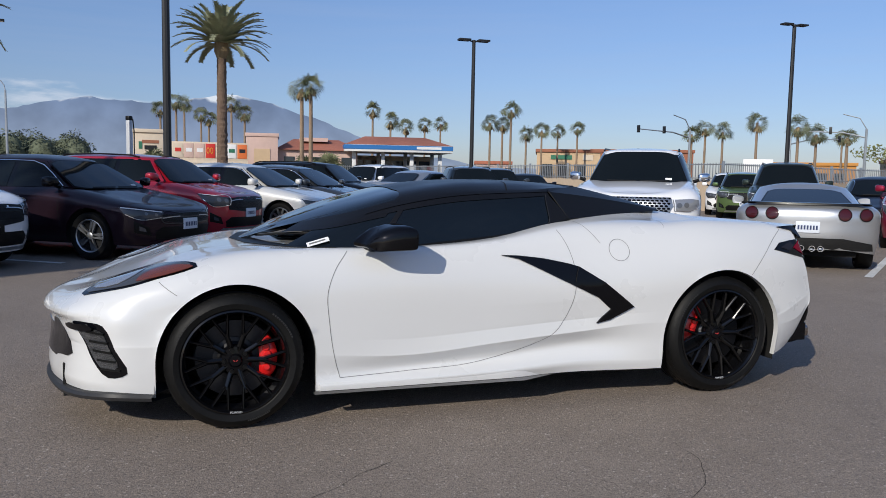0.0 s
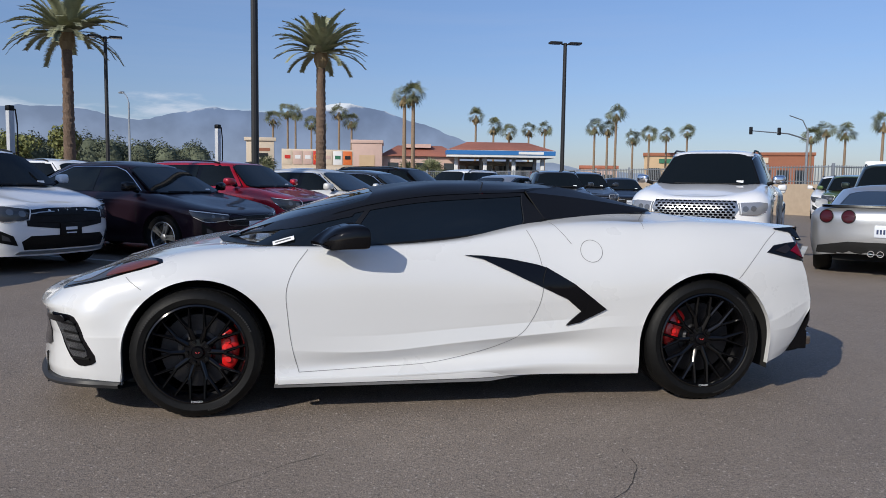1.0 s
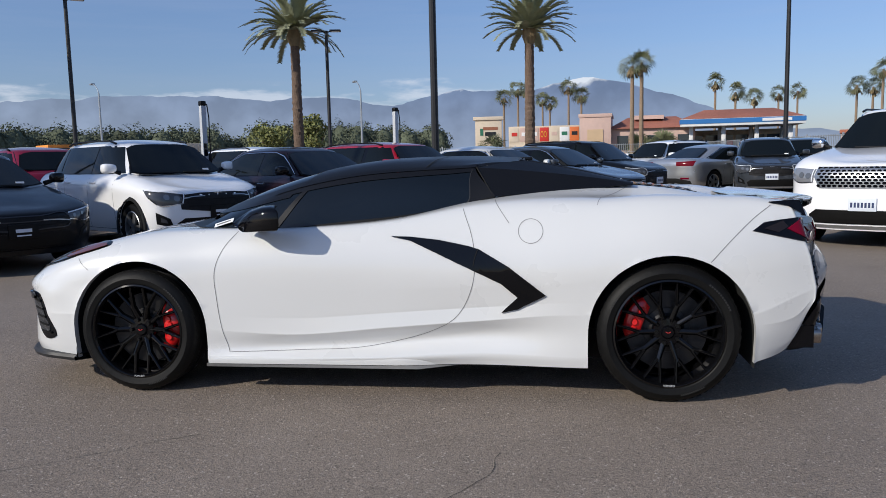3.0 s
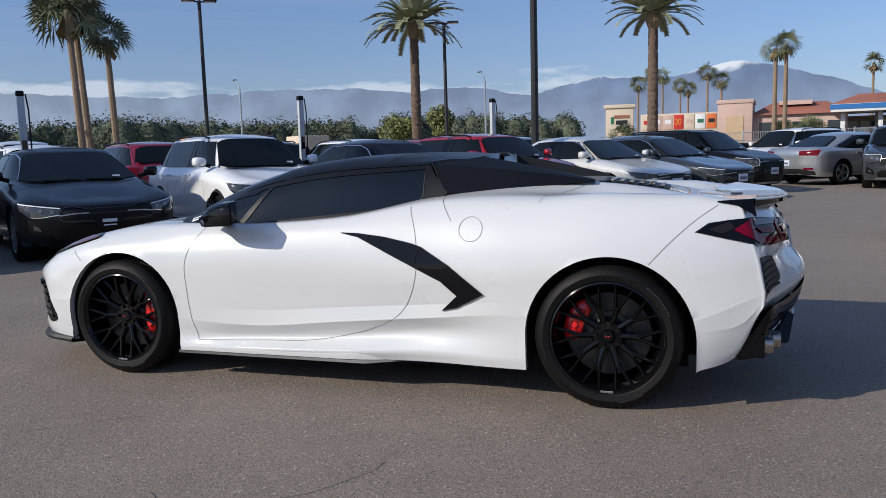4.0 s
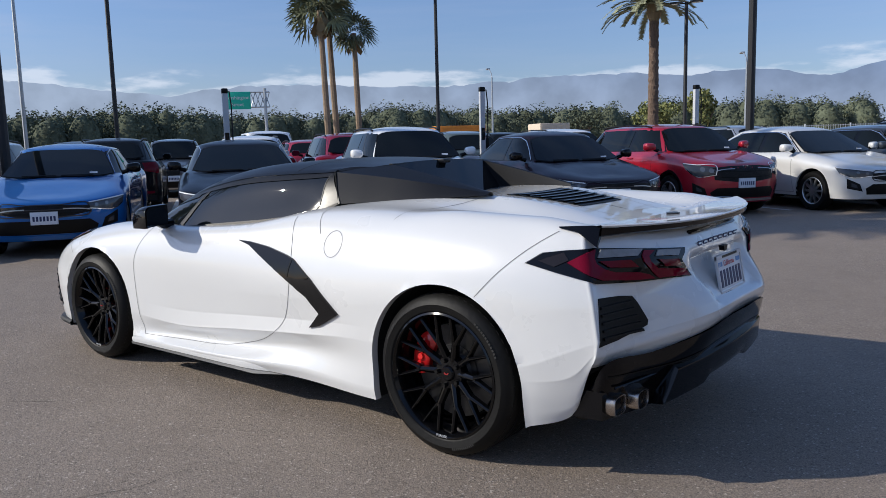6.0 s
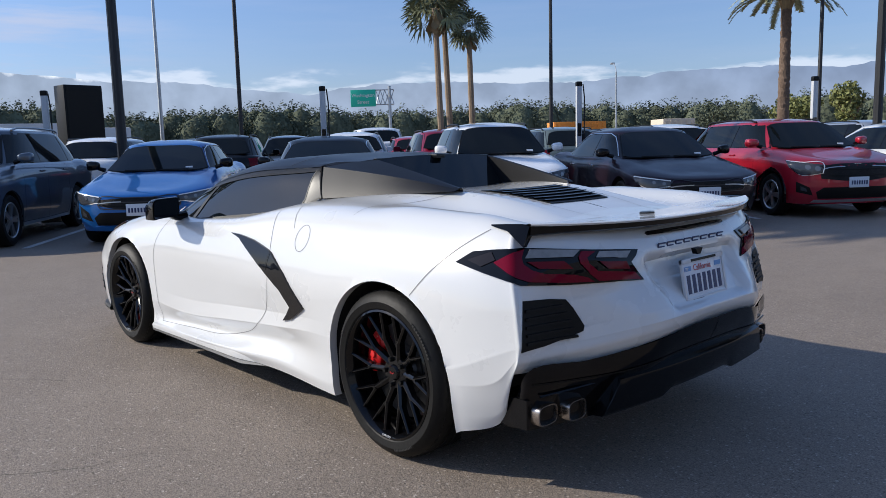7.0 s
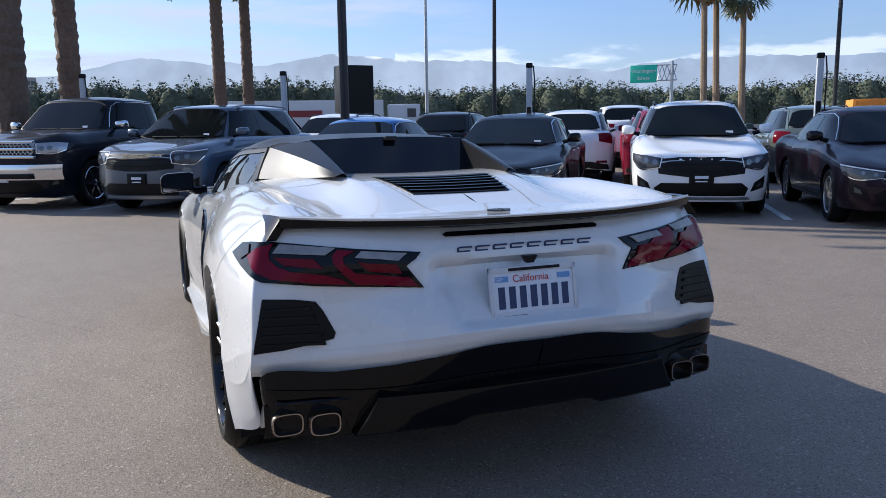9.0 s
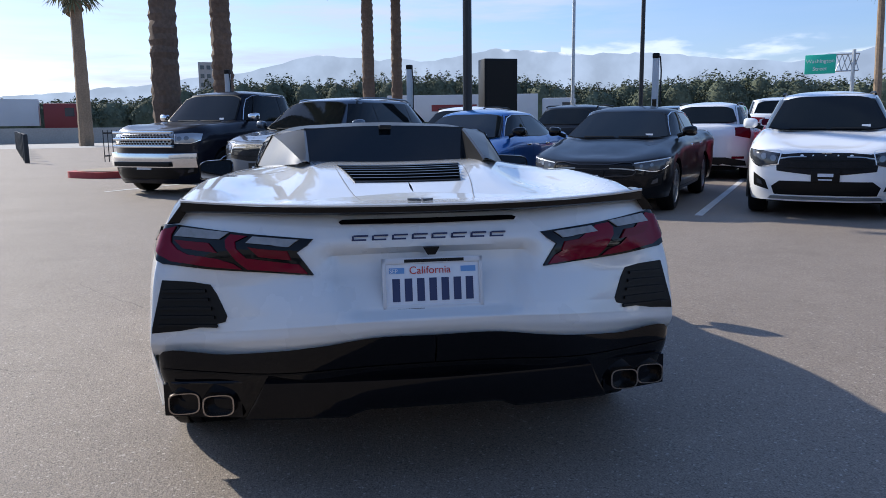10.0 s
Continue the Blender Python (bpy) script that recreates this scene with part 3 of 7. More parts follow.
        def side_patch(c0, c1, v0, v1, out, nu=30, nv=7):
            """A patch of the side between two columns that may lean: c0 and c1 are (at the belt, at the rail)."""
            G = []
            for v in np.linspace(v0, v1, nv):
                a_, b_ = c0[0] + (c0[1] - c0[0]) * v, c1[0] + (c1[1] - c1[0]) * v
                G.append([on_side(v, a_ + (b_ - a_) * q) + np.array([0, out, out * .35]) for q in np.linspace(0, 1, nu)])
            bm = bmesh.new()
            grid_bm(bm, np.array(G) * (1, s, 1))
            return bm
        part("side_glass", side_patch((31.4, 31.4), (58.2, 69.0), -.0, .86, .001), "side_tint", car, "dark tinted side window")
        part("front_quarter_glass", side_patch((17, 17), (30.8, 30.8), -.0, .86, .001, 16), "side_tint", car)
        part("window_divider", side_patch((30.6, 30.6), (31.6, 31.6), -.0, .90, .005, 3), "roof_black", car)
        part("quarter_panel", side_patch((58.4, 69.0), (70, 70), .0, .97, .004, 8), "roof_black", car, "black quarter panel behind the door glass")
        part("window_rail", side_patch((14, 14), (69.4, 69.4), .84, 1.0, .005, 46, 3), "roof_black", car)
        part("window_strip", side_patch((22, 22), (69, 69), -.02, .045, .006, 46, 3), "satin_black", car)
        part("glass_edge", side_patch((58.2, 68.9), (58.7, 69.3), .02, .93, .006, 3), "splitter", car)
        bm = bmesh.new()
        grid_bm(bm, S[nA - 0:nA + 3, 24:71] * (1, s, 1) + np.array([0, .006 * s, .005]))
        part("roof_rail", bm, "roof_black", car)
        # buttress that falls from the roof to the rear deck: an outer and an upper facet and an inner wall
        n_ = 25
        q = np.linspace(0, 1, n_)[:, None]
        foot = np.array([.515, .640, .998]) * (1 - q) + np.array([1.245, .425, 1.040]) * q
        rim1 = np.array([.415, .560, 1.150]) * (1 - q) + np.array([1.245, .405, 1.048]) * q + np.array([0, .004, .010]) * (q * (1 - q) * 4)
        rim2 = np.array([.660, .400, 1.182]) * (1 - q) + np.array([1.245, .385, 1.052]) * q + np.array([0, 0, .004]) * (q * (1 - q) * 4)
        base = rim2 * (1, 1, 0) + np.array([0, -.022, .985])
        bm = bmesh.new()
        rows_ = [foot, foot * .5 + rim1 * .5 + np.array([0, .003, 0]), foot * .03 + rim1 * .97, rim1, rim1 * .97 + rim2 * .03, rim1 * .5 + rim2 * .5 + np.array([0, 0, .003]), rim2, rim2 + np.array([0, -.010, -.004]), base]
        grid_bm(bm, np.array(rows_) * (1, s, 1))
        butt = part("roof_buttress", bm, "roof_black", car, "satin black buttress behind the cabin", sharp=24)
        bm = bmesh.new()
        tube(bm, [Vector((x_, s * (y_ + .002), z_)) for x_, y_, z_ in ((.515, .642, .992), (.468, .606, 1.068), (.416, .562, 1.152))], .004, 5)
        part("buttress_edge", bm, "well_black", butt)
        # roof between rail and buttress
        bm = bmesh.new()
        a_, b_ = np.array([S[k, 70] for k in range(nA, 25)]), None
        edge_ = np.array([rim1[0] * (1 - f) + rim2[0] * f for f in np.linspace(0, 1, len(a_))])
        grid_bm(bm, np.array([a_ + np.array([0, 0, .003]), edge_ + np.array([0, 0, .002])]) * (1, s, 1))
        part("roof_corner", bm, "roof_black", car)
        part("roof_seam", line_on([Vector((.14, s * .60, 2)), Vector((.20, s * .40, 2)), Vector((.22, 0, 2))], (0, 0, 1), ctree, .006, .006), "well_black", car)

    # upright rear window between the buttresses
    bm = bmesh.new()
    G = [[(.655 + .17 * t, y, 1.184 - .20 * t + .012 * (1 - (y / .4) ** 2) * (1 - t)) for y in np.linspace(-.39, .39, 13)] for t in np.linspace(0, 1, 7)]
    grid_bm(bm, G)
    part("rear_window", bm, "tint", car, "upright dark rear window")
    bm = bmesh.new()
    box(bm, .635, .66, -.40, .40, 1.160, 1.187, .004)
    box(bm, .625, .70, -.03, .03, 1.178, 1.200, .006)
    part("rear_header", bm, "roof_black", car)

    # ---- panel gaps
    for s in both:
        d = (0, s, 0)
        seams = [
            [(-.815, .845), (-.88, .76), (-.921, .655), (-.915, .50), (-.89, .33), (-.861, .222)],
            [(-.861, .222), (-.5, .232), (-.1, .255), (.032, .282), (.20, .335), (.337, .417), (.41, .55), (.432, .69), (.41, .83), (.365, .945)],
            [(.52, .985), (.56, .93), (.60, .875)],
            [(1.545, .69), (1.64, .79), (1.77, .90), (1.84, .945)],
            [(-1.62, .655), (-1.67, .69), (-1.70, .715)],
        ]
        for line in seams:
            part("panel_gap", line_on([Vector((a, 0, b)) for a, b in line], d, tree, width=.0032), "seam", body)
        fuel = [(.706 + .060 * math.cos(a), .838 + .058 * math.sin(a)) for a in np.linspace(0, 2 * math.pi, 13)[:-1]]
        if s < 0:
            part("fuel_door_gap", line_on([Vector((a, 0, b)) for a, b in fuel], d, tree, width=.003, k=4, closed=True), "seam", body)
        # side intake blade and its dark mouth
        blade = [(.006, .815), (.10, .812), (.25, .795), (.40, .765), (.455, .748), (.60, .665), (.70, .590), (.779, .529),
                 (.70, .488), (.64, .455), (.561, .437), (.60, .478), (.642, .516), (.56, .585), (.46, .655), (.423, .668), (.25, .745), (.10, .795)]
        part("side_blade", drape([Vector((a, 0, b)) for a, b in blade], d, tree, .010, .05, .02), "gloss_black", car, "gloss black side intake blade")
        part("blade_joint", line_on([Vector((.448, 0, .752)), Vector((.430, 0, .70)), Vector((.424, 0, .668))], d, tree, .013, .004), "well_black", car)
        bm = bmesh.new()
        G = [[(x, s * (.86 + (yy - .86) * k), .166 + (zz - .166) * k) for yy, zz in ((.905, .166), (.932 - .012 * t, .162), (.928, .148), (.90, .140), (.85, .140))] for t, x, k in ((t, -.985 + 1.40 * t, min(1, (1 - t) * 5)) for t in np.linspace(0, 1, 21))]
        grid_bm(bm, G)
        part("sill_lip", bm, "grey_trim", car)
        bm = bmesh.new()
        G = []
        for t in np.linspace(0, 1, 29):
            xx = -.965 + 1.385 * t
            o = .940 - .012 * t - .085 * max(0, (t - .72) / .28) ** 1.6
            zt = .196 + .012 * t
            G.append([(xx, s * (o - .06), zt + .014), (xx, s * (o - .012), zt + .004), (xx, s * (o - .002), zt - .003), (xx, s * o, zt - .012), (xx, s * (o - .004), .166), (xx, s * (o - .05), .160)])
        grid_bm(bm, G)
        for g in (G[0], G[-1]):
            bm.faces.new([bm.verts.new(p) for p in g])
        part("side_skirt", bm, "white_paint", car, "white sill blade between the wheels", sharp=30)

    # ---- mirrors
    for s in both:
        mir = thing("door_mirror", "", "", pose(0, 0, 0))
        mir.parent = car
        bm = bmesh.new()
        prof = []
        for i, (x, sc, dz) in enumerate(((-.756, .08, -.044), (-.748, .28, -.040), (-.725, .52, -.030), (-.682, .80, -.014), (-.62, .96, -.003), (-.572, 1.0, 0), (-.556, .95, 0))):
            ring = []
            for a in np.linspace(0, 2 * math.pi, 29)[:-1]:
                cy, cz = math.cos(a), math.sin(a)
                yy = .972 + .100 * (.40 + .60 * sc) * math.copysign(abs(cy) ** .42, cy)
                zz = .930 + dz + .058 * sc * math.copysign(abs(cz) ** .45, cz) - .010 * cy - .010 * (cz < 0) * abs(cy)
                ring.append((x + .045 * cy, s * yy, zz))
            prof.append(ring + ring[:1])
        V = grid_bm(bm, prof)
        bmesh.ops.remove_doubles(bm, verts=bm.verts[:], dist=.0005)
        bm.faces.new([bm.verts.new(Vector(p)) for p in prof[0][:-1]])
        part("housing", bm, "gloss_black", mir, "gloss black mirror housing")
        bm = bmesh.new()
        last = np.array(prof[-1][:-1])
        c = last.mean(0)
        bm.faces.new([bm.verts.new(c + (p - c) * .92 + (.004, 0, 0)) for p in last])
        part("mirror_glass", bm, mat("mirror_glass", (.16, .17, .19), .06, 1.0), mir)
        bm = bmesh.new()
        bm.faces.new([bm.verts.new(c + (p - c) * 1.0 + (.001, 0, 0)) for p in last])
        part("bezel", bm, "satin_black", mir)
        bm = bmesh.new()
        tube(bm, [(-.70, s * .80, .868), (-.68, s * .865, .868), (-.655, s * .905, .882), (-.64, s * .93, .90)], [.030, .026, .022, .024], 10)
        part("arm", bm, "gloss_black", mir)

    # ---- head lamps, front intakes, splitter
    for s in both:
        def nose(*pts, k=3):
            P = np.array([(x, s * y, z) for x, y, z in pts])
            return [Vector(p) for p in cr(np.concatenate([P, P[:1]]), k, P[-1], P[1])[:-1]]

        def shrink(pts, k):
            c = sum(pts, Vector()) / len(pts)
            return [c + (p - c) * k for p in pts]
        up = (-.4, s * .6, .7)
        lamp = nose((-2.06, .643, .646), (-2.01, .591, .684), (-1.93, .491, .716), (-1.824, .497, .746), (-1.70, .584, .768), (-1.619, .693, .782),
                    (-1.528, .835, .777), (-1.592, .854, .757), (-1.704, .851, .727), (-1.816, .837, .693), (-1.93, .779, .664))
        hl = part("head_lamp", drape(lamp, up, tree, .003, .04, .01), "gloss_black", car, "slim smoked head lamp in a black surround")
        part("lamp_lens", drape(shrink(lamp, .90), up, tree, .006, .04, .006), "lens_smoke", hl, "smoke grey lamp lens")
        rim_line = nose((-2.00, .65, .665), (-1.90, .56, .715), (-1.80, .56, .742), (-1.76, .64, .745), (-1.80, .74, .715), (-1.88, .765, .685))
        part("lamp_reflector", drape(rim_line, up, tree, .009, .04, .004), "lens_clear", hl, "silver lamp reflector")
        edge = nose((-1.80, .815, .709), (-1.72, .754, .758), (-1.63, .775, .772), (-1.545, .833, .772), (-1.60, .846, .757), (-1.704, .842, .729))
        part("amber_marker", drape(edge, up, tree, .009, .04, .004), "lens_amber", hl, "dark amber end of the head lamp")
        d = Vector((-.62, s * .78, 0))
        fv = nose((-2.101, .736, .52), (-2.024, .818, .529), (-1.948, .87, .517), (-1.89, .888, .41), (-1.842, .903, .299), (-1.929, .872, .278), (-2.002, .841, .351), (-2.052, .803, .451))
        fi = part("front_intake", drape(fv, d, tree, .004, .04), "gloss_black", car, "black front corner intake")
        part("intake_mesh", drape(shrink(fv, .74), d, tree, .007, .04, .004), mat("mesh_grille", (.06, .06, .063), .35, .6, grain=160, var=.9, bump=.8), fi, "dark mesh grille")
        for k in range(5):
            z = .315 + .042 * k
            f = (z - .30) / .22
            x0, x1 = -1.95 - .10 * f, -1.862 - .09 * f
            slat = [Vector((x, s * (.872 - (x + 1.93) * -.42 if x < -1.93 else .872 + (x + 1.93) * .35), zz)) for x, zz in ((x0, z), (x1, z - .006), (x1, z + .004), (x0, z + .010))]
            part("intake_slat", drape(slat, d, tree, .011, .05, .006), "satin_black", fi)
        wing = nose((-2.13, .70, .512), (-2.06, .78, .520), (-1.985, .845, .508), (-1.99, .84, .494), (-2.06, .775, .503), (-2.13, .70, .496), k=2)
        part("intake_blade", drape(wing, d, tree, .020, .04, .014), "gloss_black", car, "gloss black blade across the corner intake")
        gr = nose((-2.24, .42, .495), (-2.19, .55, .475), (-2.157, .645, .451), (-2.124, .721, .365), (-2.19, .59, .335), (-2.25, .40, .335), k=2)
        part("side_grille", drape(gr, (-.8, s * .6, 0), tree, .005, .05, .006), "gloss_black", car)
    bm = bmesh.new()
    lip = pull(key(-2.36, 0, .165, -2.29, .42, .165, -2.09, .79, .17, -1.95, .885, .175, -1.74, .918, .165))
    P = cr(lip, 8, flip_y(lip[1]))
    for s in both:
        G = []
        for i, p in enumerate(P):
            inn = np.array([p[0] * .93 + .0, p[1] * .86, p[2]])
            G.append([(inn[0], s * inn[1], p[2] + .05), (p[0] + .012, s * p[1], p[2] + .030), (p[0], s * (p[1] + .004), p[2] + .016), (p[0] + .004, s * p[1], p[2]), (inn[0], s * inn[1], p[2] - .006)])
        grid_bm(bm, G)
    bmesh.ops.remove_doubles(bm, verts=bm.verts[:], dist=.001)
    part("front_splitter", bm, "splitter", car, "dark grey front splitter", sharp=25)
    part("nose_intake", drape([Vector((0, y, z)) for y, z in ((-.56, .46), (.56, .46), (.60, .40), (.46, .31), (-.46, .31), (-.60, .40))], (-1, 0, 0), tree, .003, .08), "gloss_black", car)

    # ---- rear deck: louvred vent, spoiler, emblem
    vent = [(1.25, -.262), (1.25, .262), (1.61, .205), (1.61, -.205)]
    part("engine_vent", drape([Vector((a, b, 0)) for a, b in vent], (0, 0, 1), tree, .004, .06), "satin_black", car, "black louvred engine vent")
    for i in range(6):
        x = 1.285 + .054 * i
        hw = .255 - .03 * i * .3
        bm = bmesh.new()
        G = []
        for y in np.linspace(-hw, hw, 9):
            hit, _, _, _ = tree.ray_cast(Vector((x, y, 4)), Vector((0, 0, -1)))
            z = hit.z
            G.append([(x - .012, y, z + .004), (x + .024, y, z + .008), (x + .030, y, z + .006), (x - .004, y, z + .002)])
        grid_bm(bm, G)
        part("vent_slat", bm, "gloss_black", car)
    for s in both:
        for line in ([(1.235, .275), (1.42, .262), (1.60, .245), (1.90, .20)], [(1.03, .82), (1.08, .64), (1.15, .50), (1.20, .42)], [(1.20, .39), (1.22, .33), (1.235, .27)]):
            part("panel_gap", line_on([Vector((a, s * b, 0)) for a, b in line], (0, 0, 1), tree, width=.003), "seam", body)
    full_line = [(2.195 - .197 * q**2.5, y, .954 + .012 * q**2.5) for y in np.linspace(-.785, .785, 49) for q in [abs(y) / .785]]
    bm = bmesh.new()
    G = []
    for x, y, z in full_line:
        c = .17 + .14 * (1 - (abs(y) / .785) ** 2.5)
        G.append([(x - c, y * .99, z - .012), (x - c * .55, y, z - .008), (x - .03, y, z), (x - .006, y, z + .005), (x, y, z + .002), (x - .003, y, z - .004)])
    grid_bm(bm, G)
    spoiler = part("spoiler", bm, "white_paint", car, "white lip spoiler with a black underside", sharp=30)
    bm = bmesh.new()
    G = [[(p[0] - .002, p[1], p[2] - .0045), (p[0] - .005, p[1], p[2] - .021 - .014 * (abs(p[1]) / .79) ** 6), (p[0] - .012, p[1], p[2] - .026 - .014 * (abs(p[1]) / .79) ** 6), (p[0] - .13, p[1] * .985, p[2] - .046)] for p in full_line]
    grid_bm(bm, G)
    part("spoiler_underside", bm, "gloss_black", spoiler)
    for s in both:
        # end plates lean outwards to their foot
        bm = bmesh.new()
        G = []
        for xa, za, xb, zb, ya, yb in ((1.835, .962, 1.838, .957, .812, .814), (1.90, .966, 1.915, .945, .800, .818), (1.955, .968, 1.965, .915, .788, .826), (1.985, .966, 2.000, .893, .776, .830), (1.990, .960, 1.990, .893, .768, .816)):
            G.append([(xa, s * (ya - .018), za - .004), (xa, s * ya, za), (xb, s * yb, zb), (xb - .004, s * (yb - .022), zb)])
        grid_bm(bm, G)
        for g in (G[0], G[-1]):
            bm.faces.new([bm.verts.new(p) for p in g])
        bmesh.ops.recalc_face_normals(bm, faces=bm.faces[:])
        part("spoiler_end", bm, "gloss_black", spoiler, "black spoiler end plate")
    bm = bmesh.new()
    for s in both:
        prism(bm, [(1.925, .004 * s), (1.945, .045 * s), (1.958, .040 * s), (1.985, .004 * s)], .944, .951, axis="z")
    part("emblem", bm, "dark_alloy", car, "dark winged emblem")

    # ---- tail: lamps, high brake lamp, script, plate, vents, diffuser, exhausts
    part("high_brake_lamp", drape([Vector((2.13, y, z)) for y, z in ((-.275, .903), (0, .902), (.275, .903), (.288, .896), (.28, .888), (0, .885), (-.28, .888), (-.288, .896))], (1, 0, .2), tree, .008, .04, .01), "gloss_black", car, "thin dark high brake lamp strip")
    for s in both:
        d = Vector((1, s * .55, .1))

        def rear(pts):
            return [Vector((x, s * y, z)) for x, y, z in pts]
        def lens(name, pts, off, material, parent, label="", k=.006):
            return part(name, drape(rear(pts), d, tree, off, .03, k), material, parent, label)
        tl = lens("tail_lamp", ((1.747, .903, .828), (1.809, .875, .868), (1.89, .861, .879), (1.974, .813, .887), (2.025, .736, .881), (2.097, .569, .865), (2.144, .369, .848),
                                (2.146, .386, .829), (2.141, .415, .808), (2.127, .345, .734), (2.115, .476, .744), (2.072, .701, .755), (2.007, .853, .764), (1.962, .88, .782), (1.87, .897, .803)),
                  .006, "gloss_black", car, "smoked tail lamp with red chevrons", .03)
        c1 = lens("red_chevron", ((1.916, .876, .836), (1.96, .838, .871), (1.984, .807, .880), (1.989, .824, .853), (1.999, .825, .832), (2.022, .805, .811), (2.047, .767, .797),
                                  (2.083, .665, .789), (2.097, .612, .774), (2.1, .583, .757), (2.072, .701, .764), (2.024, .827, .774), (1.988, .861, .790)), .011, "lens_deep_red", tl)
        lens("red_chevron", ((2.079, .621, .862), (2.099, .57, .857), (2.094, .609, .84), (2.1, .606, .821), (2.11, .573, .793), (2.131, .399, .771), (2.126, .364, .740),
                                  (2.103, .564, .757), (2.101, .603, .785), (2.089, .637, .822), (2.081, .639, .845)), .011, "lens_deep_red", tl)
        lens("reverse_lens", ((1.998, .790, .879), (2.075, .625, .867), (2.074, .659, .846), (1.996, .813, .851)), .012, "lens_grey", tl, "grey reversing lens")
        lens("reverse_lens", ((2.104, .552, .856), (2.138, .413, .845), (2.138, .441, .825), (2.106, .574, .837)), .012, "lens_grey", tl, "grey reversing lens")
        lens("brake_lens", ((2.005, .813, .839), (2.064, .695, .835), (2.081, .667, .807), (2.033, .784, .815)), .013, "lens_red", tl)
        lens("brake_lens", ((2.112, .567, .824), (2.137, .445, .812), (2.133, .426, .785), (2.12, .53, .797)), .013, "lens_red", tl)
        lens("side_reflector", ((1.80, .893, .838), (1.90, .868, .872), (1.915, .870, .845), (1.86, .888, .820)), .010, "lens_black", tl, "dark side lens")
        vd = Vector((1, s * .35, 0))
        grille = rear(((2.028, .858, .713), (2.06, .76, .711), (2.07, .695, .704), (2.076, .671, .674), (2.096, .638, .608), (2.097, .645, .590), (2.09, .70, .575), (2.07, .80, .555), (2.03, .888, .545)))
        part("rear_vent", drape(grille, vd, tree, .003, .04), "satin_black", car, "black slatted rear vent")
        for i in range(5):
            z = .565 + .027 * i
            inn = .655 + .012 * i
            outl = rear(((2.03, .856 + .002 * (4 - i), z), (2.09, inn + .012, z + .006), (2.09, inn + .014, z + .015), (2.03, .856 + .002 * (4 - i), z + .009)))
            part("vent_slat", drape(outl, vd, tree, .010, .05, .008), "satin_black", car)
    # black lower bumper
    top = key(1.925, .856, .270, 1.948, .858, .312, 1.988, .862, .372, 2.046, .874, .472, 2.135, .65, .489, 2.252, .36, .530, 2.276, .20, .556, 2.282, 0, .558)
    low = key(1.935, .842, .248, 1.950, .844, .248, 1.970, .846, .250, 2.025, .845, .262, 2.09, .66, .262, 2.15, .45, .262, 2.16, .25, .285, 2.16, 0, .285)
    ta, lb = cr(top, 6, None, flip_y(top[-2])), cr(low, 6, None, flip_y(low[-2]))
    bm = bmesh.new()
    for s in both:
        G = [(ta * (1 - t) + lb * t + np.array([.008, .004, 0]) * math.sin(math.pi * min(1, t * 2.2)) * .8 + np.array([-.03, 0, 0]) * max(0, t - .45)) * (1, s, 1) for t in np.linspace(0, 1, 10)]
        grid_bm(bm, G)
    bmesh.ops.remove_doubles(bm, verts=bm.verts[:], dist=.001)
    bump = part("lower_bumper", bm, "gloss_black", car, "gloss black lower bumper and diffuser", sharp=40)
    # diffuser: a ledge that juts out below the band, its foot stepped up in the middle and flared at the ends
    bm = bmesh.new()
    G = []
    for q in np.linspace(-1, 1, 49):
        bow = .045 * (1 - q * q)
        e = .024 * (1 if abs(q) < .36 else max(0, 1 - (abs(q) - .36) / .10))
        G.append([(2.10, q * .53, .440), (2.176 + bow, q * .53, .412), (2.192 + bow, q * .535, .404), (2.193 + bow, q * .538, .396), (2.180 + bow, q * .565, .335), (2.168 + bow, q * .600, .284 + e), (2.160 + bow, q * .602, .276 + e), (2.02, q * .60, .262 + e)])
    grid_bm(bm, G)
    for g in (G[0], G[-1]):
        bm.faces.new([bm.verts.new(p) for p in g])
    bmesh.ops.remove_doubles(bm, verts=bm.verts[:], dist=.0005)
    part("diffuser", bm, "gloss_black", bump, "gloss black diffuser ledge", sharp=22)
    for s in both:
        bm = bmesh.new()
        tube(bm, [(2.072, s * .835, .386), (2.112, s * .70, .392), (2.138, s * .575, .396)], .0045, 5)
        part("shroud_edge", bm, "gloss_black", bump)
    part("bumper_band_edge", line_on([Vector((9, y_, z_)) for y_, z_ in ((-.86, .432), (-.6, .425), (-.3, .448), (0, .455), (.3, .448), (.6, .425), (.86, .432))], (1, 0, 0), tree_of_mesh(bump.data), .003, .006), "satin_black", bump)
    for s in both:
        bm = bmesh.new()
        prism(bm, [(1.90, s * .868), (2.040, s * .868), (2.106, s * .615), (1.90, s * .615)], .266, .372, axis="z")
        part("exhaust_shroud", bm, "gloss_black", bump)
        for y, x in ((.800, 2.052), (.688, 2.092)):
            bm = bmesh.new()
            ring = lambda k, xx: [(xx + .0, s * y + k * .051 * math.copysign(abs(math.cos(a)) ** .55, math.cos(a)), .315 + k * .037 * math.copysign(abs(math.sin(a)) ** .55, math.sin(a))) for a in np.linspace(0, 2 * math.pi, 25)]
            grid_bm(bm, [ring(1.0, x - .10), ring(1.0, x + .018), ring(.97, x + .028), ring(.88, x + .028), ring(.84, x + .018), ring(.84, x - .06)])
            tip = part("exhaust_tip", bm, "exhaust_steel", bump, "rectangular bright exhaust tip")
            bm = bmesh.new()
            bm.faces.new([bm.verts.new(p) for p in ring(.85, x - .055)[:-1]])
            part("exhaust_throat", bm, "well_black", tip)
